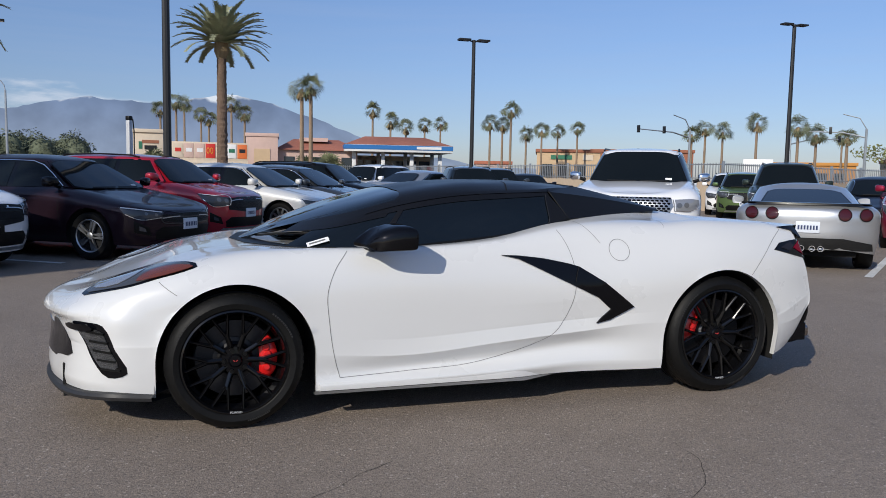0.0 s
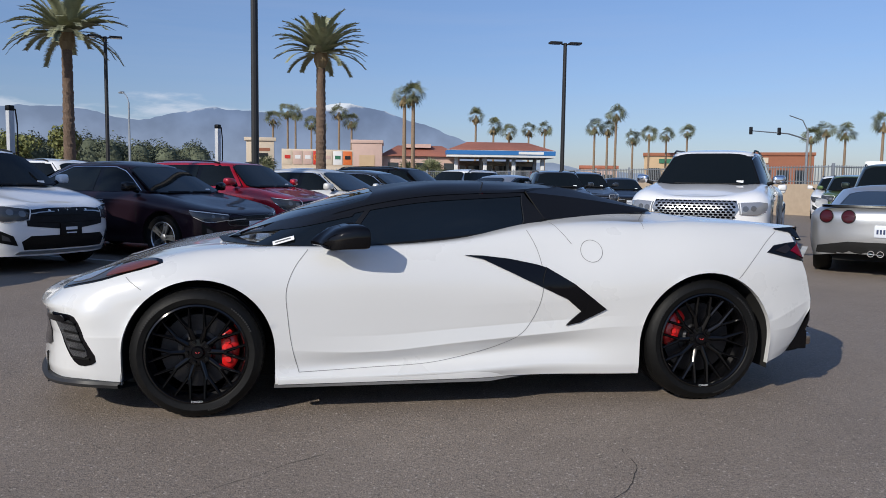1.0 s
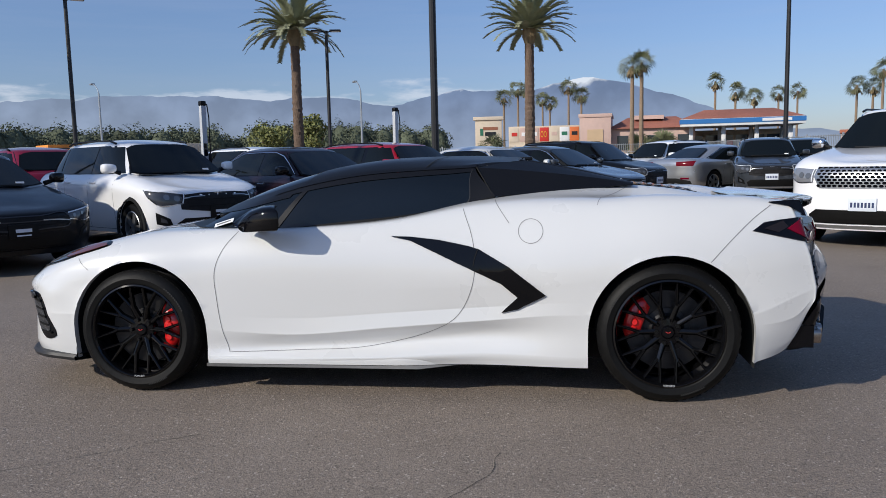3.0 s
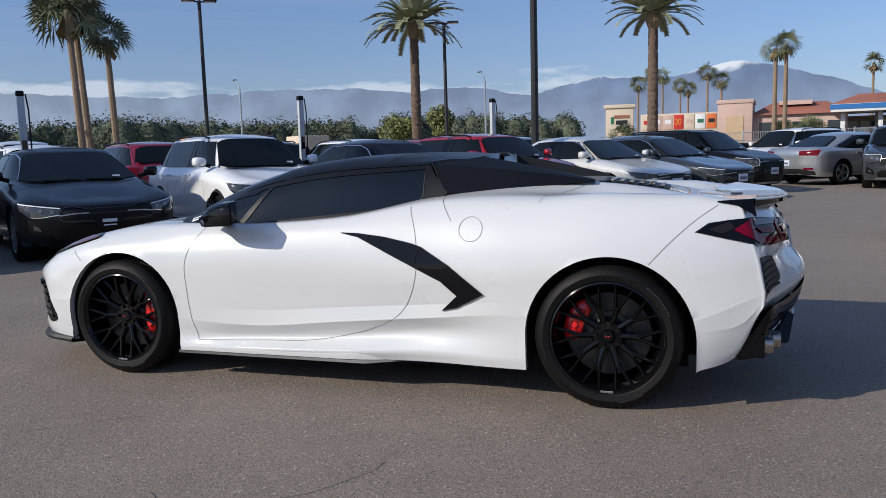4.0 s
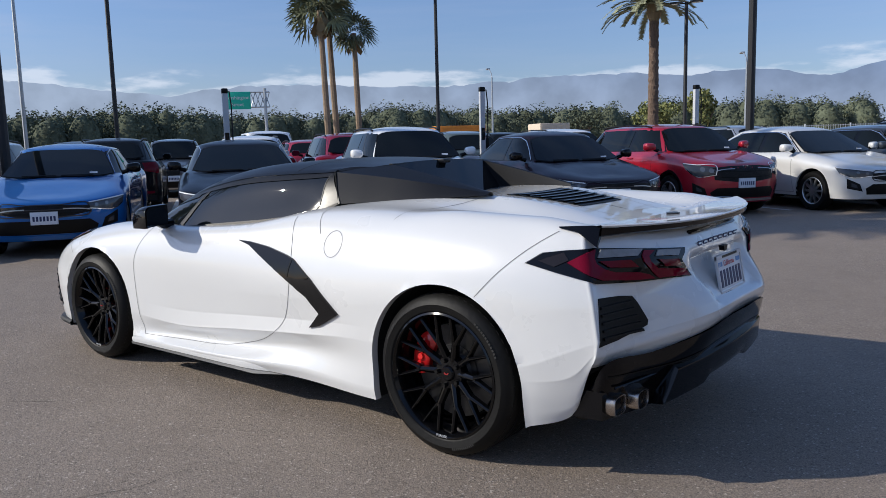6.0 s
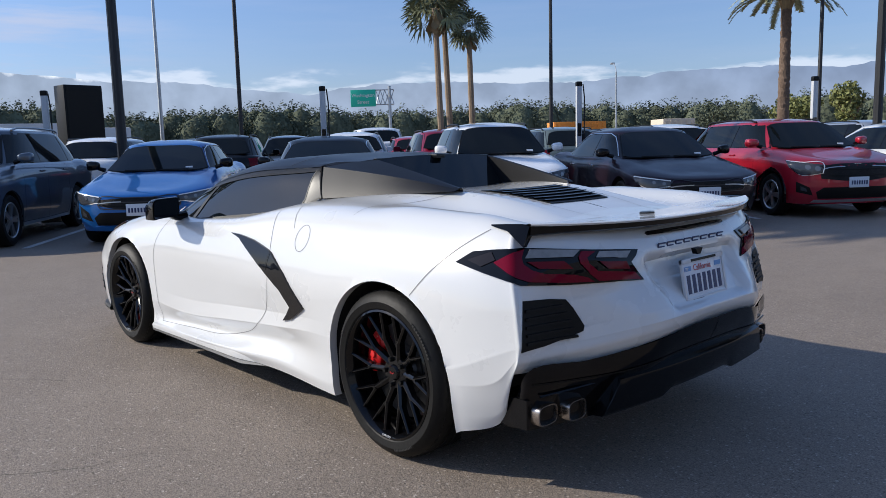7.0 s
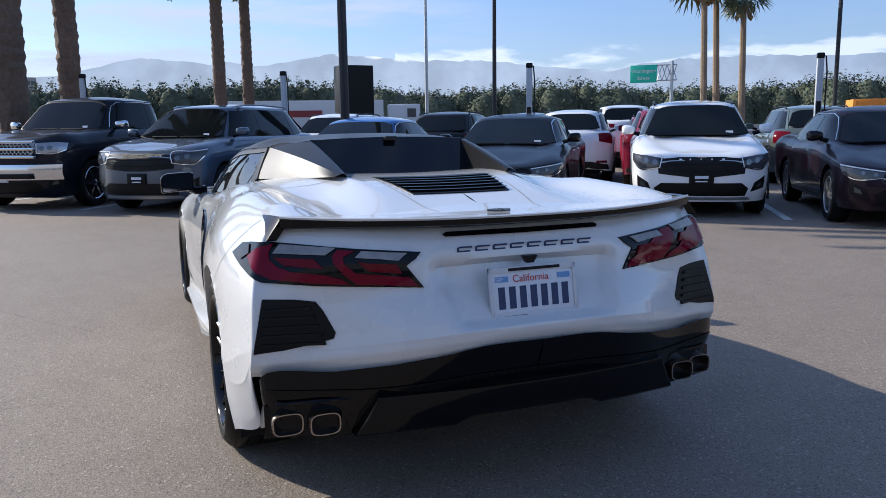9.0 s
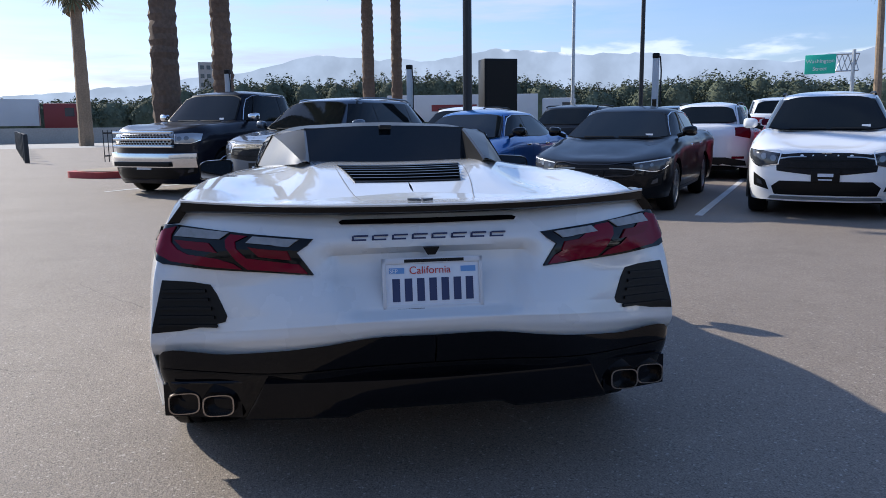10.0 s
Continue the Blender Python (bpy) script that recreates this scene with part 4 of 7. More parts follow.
    # model script as plain bars
    for i in range(8):
        bm = bmesh.new()
        y = -.222 + .0635 * i
        hit, nor, _, _ = tree.ray_cast(Vector((5, y, .850)), Vector((-1, 0, 0)))
        m = Matrix.Translation(hit + Vector((.003, 0, 0)))
        for dz in (-.0065, .0065):
            box(bm, -.002, .002, -.024 + .5 * dz, .022 + .5 * dz, dz - .0025, dz + .0025, m=m)
        box(bm, -.002, .002, -.026, -.020, -.0065, .0065, m=m)
        part("script_bar", bm, "plate_blue", car, "dark raised lettering shape")
    # number plate in a dealer's frame
    plate = thing("number_plate", "", "", pose(2.206, 0, .697) @ pose(0, 0, 0, 0, -10, 0))
    plate.parent = car
    bm = bmesh.new()
    box(bm, 0, .008, -.153, .153, -.084, .084, .003)
    part("plate_sheet", bm, "plate_white", plate, "white number plate with dark blue bars")
    bm = bmesh.new()
    for lo, hi, y0, y1 in ((-.093, -.060, -.160, .160), (.072, .090, -.160, .160), (-.093, .090, -.160, -.148), (-.093, .090, .148, .160)):
        box(bm, .002, .013, y0, y1, lo, hi, .002)
    part("plate_frame", bm, "frame_white", plate, "bright dealer frame")
    for i in range(7):
        y = -.117 + .039 * i
        bm = bmesh.new()
        box(bm, .008, .0095, y - .012, y + .012, -.046, .026)
        part("plate_bar", bm, "plate_blue", plate)
    for y0, y1, z0, z1 in ((-.115, -.03, -.085, -.068), (.005, .12, -.083, -.071), (-.09, .10, .076, .086)):
        bm = bmesh.new()
        box(bm, .013, .0142, y0, y1, z0, z1)
        part("frame_bar", bm, "satin_black", plate)
    for y in (-.114, .114):
        bm = bmesh.new()
        box(bm, .008, .0095, y - .024, y + .024, .042, .060)
        part("plate_sticker", bm, "sky_blue_tag", plate)
    for txt, y, z, size, mt in (("California", -.075, .040, .034, "plate_red"), ("SEP", -.137, .044, .018, "plate_white")):
        cu = bpy.data.curves.new("plate_word", "FONT")
        cu.body, cu.size, cu.extrude = txt, size, .0003
        cu.materials.append(M[mt])
        ob = new("plate_word", cu)
        ob.parent = plate
        ob.matrix_basis = Matrix.Translation((.0102, y, z)) @ Matrix(((0, 0, 1, 0), (1, 0, 0, 0), (0, 1, 0, 0), (0, 0, 0, 1)))
    # small camera housing over the plate
    bm = bmesh.new()
    prism(bm, [(-.026, .012), (.026, .012), (.012, -.012), (-.012, -.012)], 0, .022, axis="x", m=Matrix.Translation((2.168, 0, .806)))
    part("rear_camera", bm, "satin_black", car)
    # windscreen price tag
    bm = bmesh.new()
    hit, nor, _, _ = ctree.find_nearest(Vector((-.937, -.70, .868)))
    nor = nor if nor.z > 0 else -nor
    u = (Vector((.105, -.016, .043)) - nor * nor.dot(Vector((.105, -.016, .043)))).normalized()
    w = nor.cross(u)
    m = Matrix.Translation(hit + nor * .010) @ Matrix((u, w, nor)).transposed().to_4x4()
    box(bm, -.058, .058, -.016, .016, 0, .002, m=m)
    tag = part("windscreen_tag", bm, "white_print", car, "white paper tag on the windscreen")
    bm = bmesh.new()
    box(bm, -.045, .04, -.004, .006, .002, .0028, m=m)
    part("tag_bar", bm, "grey_trim", tag)
    return car


sports_car()

# ---------------------------------------------------------------- parked cars
M.update({
    "plum": paint("plum_paint", (.020, .010, .016), .35), "red": paint("red_paint", (.36, .006, .022), .25), "silver": paint("silver_paint", (.50, .51, .52), .75, .3),
    "slate": paint("slate_paint", (.045, .051, .060), .4), "pearl": paint("pearl_paint", (.60, .60, .585), .1), "black": paint("black_paint", (.004, .0045, .006), .1), "blue": paint("blue_paint", (.012, .12, .38), .35),
    "steel": paint("steel_paint", (.085, .105, .135), .6), "navy": paint("navy_paint", (.008, .010, .018), .3), "maroon": paint("maroon_paint", (.22, .008, .030), .3),
    "sage": paint("sage_paint", (.12, .15, .14), .4), "lime": paint("lime_paint", (.10, .15, .055), .3), "pine": paint("pine_paint", (.030, .042, .036), .4),
    "white": paint("white_car_paint", (.82, .82, .82)), "beige": paint("beige_paint", (.40, .36, .30), .5),
})
M["grille_mesh"] = mat("grille_mesh", (.010, .010, .011), .5, .2, grain=120, var=.8, bump=.9, spec=.25)
WHEELS = {}


def road_wheel(R, style, parent, at):
    """A plain tyre with a five- or ten-spoke rim; the outer side looks to local -y."""
    k = (R, style)
    w = thing("wheel", "", "", at)
    w.parent = parent
    if k not in WHEELS:
        h, rim = .11, R * .70
        bm = bmesh.new()
        lathe(bm, [(rim - .004, -h + .01), (rim + .02, -h - .004), (R - .03, -h - .002), (R - .005, -h + .03), (R, 0), (R - .005, h - .03), (R - .03, h), (rim, h)], 32)
        me = [done("tyre", bm, "tyre", w).data]
        bm = bmesh.new()
        lathe(bm, [(rim, -h + .012), (rim - .01, -h + .004), (rim - .022, -h + .015), (rim - .03, h)], 32)
        n = {"five": 5, "ten": 10, "truck": 6}[style]
        for i in range(n):
            for s in ((-1, 1) if n == 5 else (0,)):
                m = Matrix.Rotation(2 * math.pi * i / n + s * .13, 4, "Y")
                prism(bm, [(.03, -.024), (rim - .012, -.018 if n < 10 else -.014), (rim - .012, .018 if n < 10 else .014), (.03, .024)], -h + .016, -h + .045, m=m)
        lathe(bm, [(0, -h + .008), (.03, -h + .008), (.05, -h + .016), (.06, -h + .05)], 16)
        me.append(done("rim", bm, "alloy" if style != "truck" else "chrome", w).data)
        bm = bmesh.new()
        lathe(bm, [(0, -h + .07), (rim - .025, -h + .07)], 24)
        me.append(done("backing", bm, "well_black", w).data)
        WHEELS[k] = me
    else:
        for name, me in zip(("tyre", "rim", "backing"), WHEELS[k]):
            share(name, me, w, Matrix.Identity(4))
    return w


def parked_car(name, label, colour, at, L, W, H, wb, fo, zf, zc, zb, xs, R=.335, kind="suv", group="", wheel="five", trim=None, face="kia", dealer=False, category="car"):
    """A parked car; xs = windscreen foot, windscreen top, rear roof edge, rear glass foot, each as a share of the length from the nose."""
    car = thing(name, label, category, at, group)
    hw = W / 2
    xa = L / 2 - fo
    xr = xa - wb
    X = lambda q: L / 2 - q * L
    f0, f1, r1, r0 = (X(q) for q in xs)
    belt = zc + .02
    cols = [(L / 2, 0), (L / 2 - .06, .56), (L / 2 - .30, .915), (xa, 1), (xa - .55, 1), ((xa + xr) / 2, 1), (xr + .5, 1), (xr, 1), (-L / 2 + .20, .94), (-L / 2 + .05, .62), (-L / 2, 0)]
    zrear = zb
    zn = zf - (.07 if kind != "pickup" else .03)
    top = [zn, zn + .01, zn + .06, zf + (zc - zf) * .50, zc, belt, belt, (zb + belt) / 2, zb, zb, zb]

    def line(ys, inset, zs):
        out = []
        for i, (x, y) in enumerate(cols):
            k = inset * 1.35 if i in (0, 1) else inset if i in (10, 9) else inset * 1.15 if i == 2 else inset * .6 if i == 8 else 0
            out.append((x - math.copysign(k, x), y * hw * ys, zs[i] if isinstance(zs, list) else zs))
        return out
    mixz = lambda a, z0: [z0 + (t - z0) * a for t in top]
    sill = line(.95, .05, [.22, .22, .22, .24, .24, .24, .24, .24, .26, .30, .30])
    low = line(.985, .01, [.36, .36, .36, .38, .38, .38, .38, .38, .40, .42, .42])
    mid = line(1.0, .0, mixz(.5, .36))
    sho = line(.985, .02, mixz(.86, .36))
    edge = line(.90, .08, [z - .012 for z in top])
    inn = line(.5, .17, [z + .016 for z in top])
    cen = [(x, 0, z + .026) for (x, y, z) in line(.0, .21, top)]
    half = loft([sill, low, mid, sho, edge, inn, cen], 8, 4)
    bm = bmesh.new()
    grid_bm(bm, half)
    mirrored(bm)
    tree = tree_of(bm)
    cut_arches(bm, [(xa, R, R + .05), (xr, R, R + .05)], hw * .6)
    body = part("body", bm, colour, car, sharp=45)
    bm = bmesh.new()
    box(bm, -L / 2 + .25, L / 2 - .25, -hw + .28, hw - .28, .2, .5)
    part("underbody", bm, "well_black", car)
    for x in (xa, xr):
        for s in (-1, 1):
            m = pose(x, s * (hw - .125), R) @ (Matrix.Identity(4) if s < 0 else Matrix.Rotation(math.pi, 4, "Z"))
            road_wheel(R, wheel, car, m)
            bm = bmesh.new()
            G = [[(x - (R + .052) * math.cos(a), s * y, max(.24, R + (R + .052) * math.sin(a))) for y in (hw - .03, hw - .35)] for a in np.linspace(-.3, math.pi + .3, 16)]
            V = grid_bm(bm, G)
            bm.faces.new([v[-1] for v in V])
            part("wheel_housing", bm, "well_black", car)
            if trim:
                bm = bmesh.new()
                G = [[(x - r * math.cos(a), s * (hw + o), R + r * math.sin(a)) for r, o in ((R + .048, -.02), (R + .05, .006), (R + .10, .004), (R + .105, -.02))] for a in np.linspace(-.25, math.pi + .25, 20)]
                grid_bm(bm, G)
                part("arch_trim", bm, trim, car)

    # cabin
    wb0, wt = hw * .90, hw * (.69 if kind != 'pickup' else .74)
    zr = H - .085
    e = 4.4

    def wall(h):
        k = h ** 1.15
        xf, xb = f0 + (f1 - f0) * h, r0 + (r1 - r0) * h
        return (xf + xb) / 2, (xf - xb) / 2, wb0 + (wt - wb0) * k, belt - .03 + (zr - belt + .03) * h

    def y_at(x, h):
        c, a, w, z = wall(h)
        return w * max(0, 1 - abs((x - c) / a) ** e) ** (1 / e)

    def x_at(y, h, front=True):
        c, a, w, z = wall(h)
        b = a * max(0, 1 - abs(y / w) ** 3.2) ** (1 / 3.2) * .12 + a * .88
        return c + b if front else c - b
    bm = bmesh.new()
    rings = []
    for h in (0, .2, .4, .6, .8, .93, 1.0):
        c, a, w, z = wall(h)
        rings.append([(c + a * math.copysign(abs(math.cos(t)) ** (2 / e), math.cos(t)), w * math.copysign(abs(math.sin(t)) ** (2 / e), math.sin(t)), z) for t in np.linspace(0, 2 * math.pi, 49)])
    c, a, w, z = wall(1.0)
    for q in (.12, .35, .65, 1.0):
        rings.append([(c + (p[0] - c) * (1 - q), p[1] * (1 - q), z + (H - z) * (1 - (1 - q) ** 2.4)) for p in rings[6]])
    grid_bm(bm, rings)
    bmesh.ops.remove_doubles(bm, verts=bm.verts[:], dist=.002)
    part("cabin", bm, colour, car, sharp=50)

    def pane(nm, fn, us, hs, material="glass_dark"):
        bm = bmesh.new()
        grid_bm(bm, [[fn(u, h) for u in us] for h in hs])
        part(nm, bm, material, car)
    hs = np.linspace(.06, .93, 7)
    zz = lambda h: wall(h)[3]
    def screen(front, half_w, h0, h1):
        """A windscreen or rear window with rounded upper and lower corners, in a black band."""
        def at(u, q, grow=0.0):
            k = abs(u) ** 6
            h = (h0 - grow + .07 * k) + (h1 + grow - .13 * k - h0 + grow - .07 * k) * q
            y_ = u * (half_w + grow) * (1 - .05 * q) * wall(h)[2]
            return (x_at(y_, h, front) + (.004 if grow else .009) * (1 if front else -1), y_, zz(h) + (.002 if grow else .005))
        pane("windscreen_band" if front else "rear_window_band", lambda u, q: at(u, q, .025), np.linspace(-1, 1, 15), np.linspace(0, 1, 8), "satin_black")
        pane("windscreen" if front else "rear_window", at, np.linspace(-1, 1, 15), np.linspace(0, 1, 8))
    screen(True, .87, .03, .95)
    screen(False, .79, .12 if kind == "sedan" else .22, .92)
    xB = (xa + xr) / 2 - .02
    for s in (-1, 1):
        fr = lambda h: wall(h)[0] + wall(h)[1] * .975 - .16 * (1 - h) - .05
        bk = lambda h: wall(h)[0] - wall(h)[1] * .985 + (.34 if kind == "sedan" else .16)
        spans = [(fr, lambda h: xB + .03), (lambda h: xB - .03, bk)]
        if kind == "suv":
            xC = xr + .12
            spans = [(fr, lambda h: xB + .03), (lambda h: xB - .03, lambda h: xC + .03), (lambda h: xC - .03, bk)]
        pane("window_surround", lambda u, h: (fr(h) + (bk(h) - fr(h)) * u, s * (y_at(fr(h) + (bk(h) - fr(h)) * u, h) + .003), zz(h)), np.linspace(-.02, 1.02, 12), np.linspace(.04, .945, 7), "gloss_black")
        for a_, b_ in spans:
            if a_(.5) - b_(.5) > .12:
                pane("side_window", lambda u, h: (a_(h) + (b_(h) - a_(h)) * u, s * (y_at(a_(h) + (b_(h) - a_(h)) * u, h) + .007), zz(h)), np.linspace(.02, .98, 7), np.linspace(.07, .90, 6))
        if (kind == "sedan" and face != "coupe") or face == "silver_trim":
            bm = bmesh.new()
            tube(bm, [(fr(h) + (bk(h) - fr(h)) * u, s * (y_at(fr(h) + (bk(h) - fr(h)) * u, h) + .008), zz(h)) for u, h in [(0, .1), (.0, .5), (.02, .8), (.10, .94), (.4, .955), (.7, .955), (.93, .93), (.99, .7), (1, .35)]], .008, 6)
            part("window_trim", bm, "chrome", car)
        if kind == "suv":
            bm = bmesh.new()
            tube(bm, [(f1 - .22, s * (wt - .05), H - .075), (f1 - .40, s * (wt - .05), H - .040), ((f1 + r1) / 2, s * (wt - .05), H - .022), (r1 + .34, s * (wt - .05), H - .040), (r1 + .2, s * (wt - .05), H - .075)], .016, 6)
            part("roof_rail", bm, "satin_black" if colour != "steel" else "alloy", car)
        # doors
        for line2 in ([(xa - .48, zc - .02), (xa - .50, .7), (xa - .46, .42), (xa - .44, .30)], [(xB, belt), (xB - .01, .7), (xB, .30)], [(xr + .40, belt), (xr + .44, .85), (xr + .40, .62), (xr + .52, .30)], [(xa - .44, .30), (xB, .29), (xr + .52, .30)]):
            part("panel_gap", line_on([Vector((a_, 0, b_)) for a_, b_ in line2], (0, s, 0), tree, width=.008, k=6), "seam" if colour in ("white", "silver", "pearl") else "well_black", body)
        for x in (xB + .18, xr + .56):
            hit, _, _, _ = tree.ray_cast(Vector((x, s * 5, belt - .13)), Vector((0, -s, 0)))
            if hit:
                bm = bmesh.new()
                box(bm, x - .09, x + .09, hit.y - .02, hit.y + .02, belt - .145, belt - .118, .008)
                part("door_handle", bm, colour if kind != "sedan" else "chrome", car)
        mir = thing("door_mirror", "", "", pose(0, 0, 0))
        mir.parent = car
        bm = bmesh.new()
        mx = f0 - .30
        for v in bmesh.ops.create_icosphere(bm, subdivisions=3, radius=1)["verts"]:
            q = [math.copysign(abs(c) ** .62, c) for c in v.co]
            v.co = Vector((mx + .01 + max(q[0], -.45) * .085 - .02 * q[1] * s, s * (hw + .055) + q[1] * .095, belt + .075 + q[2] * (.068 + .008 * q[1] * s)))
        part("housing", bm, "chrome" if face == "silver_trim" else "gloss_black" if colour in ("blue", "black", "plum") else colour, mir)
        bm = bmesh.new()
        tube(bm, [(mx + .02, s * (hw - .11), belt + .005), (mx + .01, s * (hw + .0), belt + .04)], [.035, .028], 6)
        part("arm", bm, "satin_black", mir)
        # lamps
        hd = Vector((1, s * .55, 0))
        zl = zn - .05
        pts = lambda seq: [Vector((L / 2 - .3, s * y * hw, z)) for y, z in seq]
        up = .0 if kind == "sedan" else .05
        if face == "kia":
            head = [Vector((L / 2 - .06, s * hw * .56, zl - .085 - up)), Vector((L / 2 - .06, s * hw * .54, zl - .010)), Vector((L / 2 - .25, s * hw * .86, zl + .035)), Vector((L / 2 - .46, s * hw * .985, zl + .060)), Vector((L / 2 - .37, s * hw * .975, zl - .035)), Vector((L / 2 - .22, s * hw * .88, zl - .105 - up))]
        else:
            head = [Vector((L / 2 - .06, s * hw * .62, zl - .18)), Vector((L / 2 - .06, s * hw * .61, zl - .02)), Vector((L / 2 - .22, s * hw * .88, zl - .005)), Vector((L / 2 - .36, s * hw * .98, zl - .02)), Vector((L / 2 - .32, s * hw * .97, zl - .13)), Vector((L / 2 - .18, s * hw * .86, zl - .185))]
        hl = part("head_lamp", drape(head, hd, tree, .006, .08, .02), "lens_smoke" if face == "kia" else "lens_clear", car)
        c3 = sum(head, Vector()) / len(head)
        inner_mid, outer_mid = (head[0] + head[1]) / 2, (head[3] + head[4]) / 2
        along = (outer_mid - inner_mid).normalized()
        for q in (.20, .46):
            cc = inner_mid.lerp(outer_mid, q) + Vector((0, 0, -.006))
            rr = .022 + .30 * up
            disc = [cc + along * rr * 1.15 * math.cos(a) + Vector((0, 0, rr * math.sin(a))) for a in np.linspace(0, 2 * math.pi, 11)[:-1]]
            part("lamp_reflector", drape(disc, hd, tree, .011, .06, .008), "lens_mid", hl)
        strip = [c3 + (p - c3) * .92 for p in ((head[1], head[2], head[3]) if kind == "sedan" else (head[0], head[1], head[2], head[3]) if face == "kia" else head[:2])]
        part("light_strip", line_on(strip, hd, tree, .014, .014, 6), "lens_white", hl)
        lower = [c3 + (p - c3) * .95 for p in (head[0], head[5], head[4])]
        part("chrome_line", line_on(lower, hd, tree, .013, .010, 6), "chrome", hl)
        fog = [Vector((L / 2 - .1, s * hw * .72, .35)), Vector((L / 2 - .1, s * hw * .78, .47)), Vector((L / 2 - .24, s * hw * .93, .56)), Vector((L / 2 - .24, s * hw * .92, .40))]
        fo_ = part("fog_recess", drape(fog, hd, tree, .004, .08, .01), "satin_black", car)
        cf = sum(fog, Vector()) / 4
        part("fog_lamp", drape([cf + (p - cf) * .40 for p in fog], hd, tree, .009, .08, .01), "lens_smoke", fo_)
        td = Vector((-1, s * .6, 0))
        if kind == "suv":
            tail = [Vector((-L / 2 + .10, s * hw * .66, zb - .20)), Vector((-L / 2 + .10, s * hw * .68, zb - .04)), Vector((-L / 2 + .3, s * hw * .97, zb - .02)), Vector((-L / 2 + .26, s * hw * .97, zb - .26))]
        else:
            tail = [Vector((-L / 2 + .08, s * hw * .45, zb - .20)), Vector((-L / 2 + .08, s * hw * .45, zb - .09)), Vector((-L / 2 + .36, s * hw * .97, zb - .06)), Vector((-L / 2 + .26, s * hw * .95, zb - .21))]
        if face == "coupe":
            for y in (.50, .79):
                disc = [Vector((-L / 2, s * hw * y + .082 * math.cos(a), zb - .13 + .082 * math.sin(a))) for a in np.linspace(0, 2 * math.pi, 17)[:-1]]
                tl = part("tail_lamp", drape(disc, (-1, 0, 0), tree, .008, .05, .03), "lens_wine", car, "round dark red tail lamp")
                part("lamp_ring", line_on([p + Vector((0, 0, 0)) for p in disc], (-1, 0, 0), tree, .012, .012, 3, True), "satin_black", tl)
        else:
            part("tail_lamp", drape(tail, td, tree, .006, .08, .02), "lens_red", car)
        refl = [Vector((-L / 2 + .1, s * hw * .6, .44)), Vector((-L / 2 + .1, s * hw * .6, .49)), Vector((-L / 2 + .2, s * hw * .85, .49)), Vector((-L / 2 + .2, s * hw * .85, .44))]
        if face != "coupe":
            part("rear_reflector", drape(refl, td, tree, .004, .08, .01), "lens_deep_red", car)
    # face
    f = lambda seq: [Vector((0, y * hw, z)) for y, z in seq]
    if face == "silver_trim":
        gr = f(((-.52, zn - .30), (-.60, zn - .16), (-.56, zn - .04), (.56, zn - .04), (.60, zn - .16), (.52, zn - .30)))
    elif kind == "suv":
        gr = f(((-.60, zn - .26), (-.62, zn - .07), (-.30, zn - .045), (.30, zn - .045), (.62, zn - .07), (.60, zn - .26), (.2, zn - .30), (-.2, zn - .30)))
    else:
        gr = f(((-.58, zn - .17), (-.57, zn - .09), (-.20, zn - .075), (.20, zn - .075), (.57, zn - .09), (.58, zn - .17), (.3, zn - .215), (-.3, zn - .215)))
    gob = part("grille", drape(gr, (1, 0, 0), tree, .006, .07, .02), "alloy" if face == "silver_trim" else "grille_mesh", car)
    cg = sum(gr, Vector()) / len(gr)
    if face == "silver_trim":
        rows, n = 7, 17
        bm = bmesh.new()
        for j in range(rows):
            for i in range(n + j % 2):
                y, z = (-.50 + (i - .5 * (j % 2)) / (n - 1)) * 1.06 * hw, zn - .268 + .036 * j
                if abs(y) > .55 * hw:
                    continue
                hit, _, _, _ = tree.ray_cast(Vector((9, y, z)), Vector((-1, 0, 0)))
                if hit:
                    bm.faces.new([bm.verts.new((hit.x + .011, y + a, z + b)) for a, b in ((-.029, 0), (-.015, -.0155), (.015, -.0155), (.029, 0), (.015, .0155), (-.015, .0155))])
        mesh = part("grille_mesh", bm, "gloss_black", gob, "dark cells of the bright mesh")
        mesh["kind"] = "stuff"
    else:
        for z in (.32, .68):
            y0 = min(p.z for p in gr) * (1 - z) + max(p.z for p in gr) * z
            part("grille_bar", line_on([Vector((0, -.50 * hw, y0)), Vector((0, 0, y0 - .01)), Vector((0, .50 * hw, y0))], (1, 0, 0), tree, .012, .012, 8), "dark_alloy" if kind == "sedan" and z > .5 else "satin_black", gob)
    if face != "silver_trim":
        zt = max(p.z for p in gr)
        for s in (-1, 1):
            part("grille_trim", line_on([Vector((0, s * .24 * hw, zt - .045)), Vector((0, s * .42 * hw, zt - .05)), Vector((0, s * .57 * hw, zt - .066))], (1, 0, 0), tree, .014, .014, 6), "alloy", gob)
        if kind == "sedan":
            part("grille_surround", line_on([p * 1.0 for p in gr], (1, 0, 0), tree, .012, .014, 4, True), "dark_alloy", gob)
    lo = f(((-.62, .30), (-.66, .40), (-.56, .47), (.56, .47), (.66, .40), (.62, .30)))
    part("lower_intake", drape(lo, (1, 0, 0), tree, .005, .08, .02), "satin_black", car)
    skid = f(((-.70, .245), (-.66, .285), (.66, .285), (.70, .245)))
    part("skid_strip", drape(skid, (1, 0, 0), tree, .010, .08, .02), "alloy" if kind == "suv" else colour, car)
    hit, nor, _, _ = tree.ray_cast(Vector((9, 0, .50)), Vector((-1, 0, 0)))
    pl = thing("number_plate", "", "", pose(hit.x + .012, 0, .50 if kind == "sedan" else .54))
    pl.parent = car
    bm = bmesh.new()
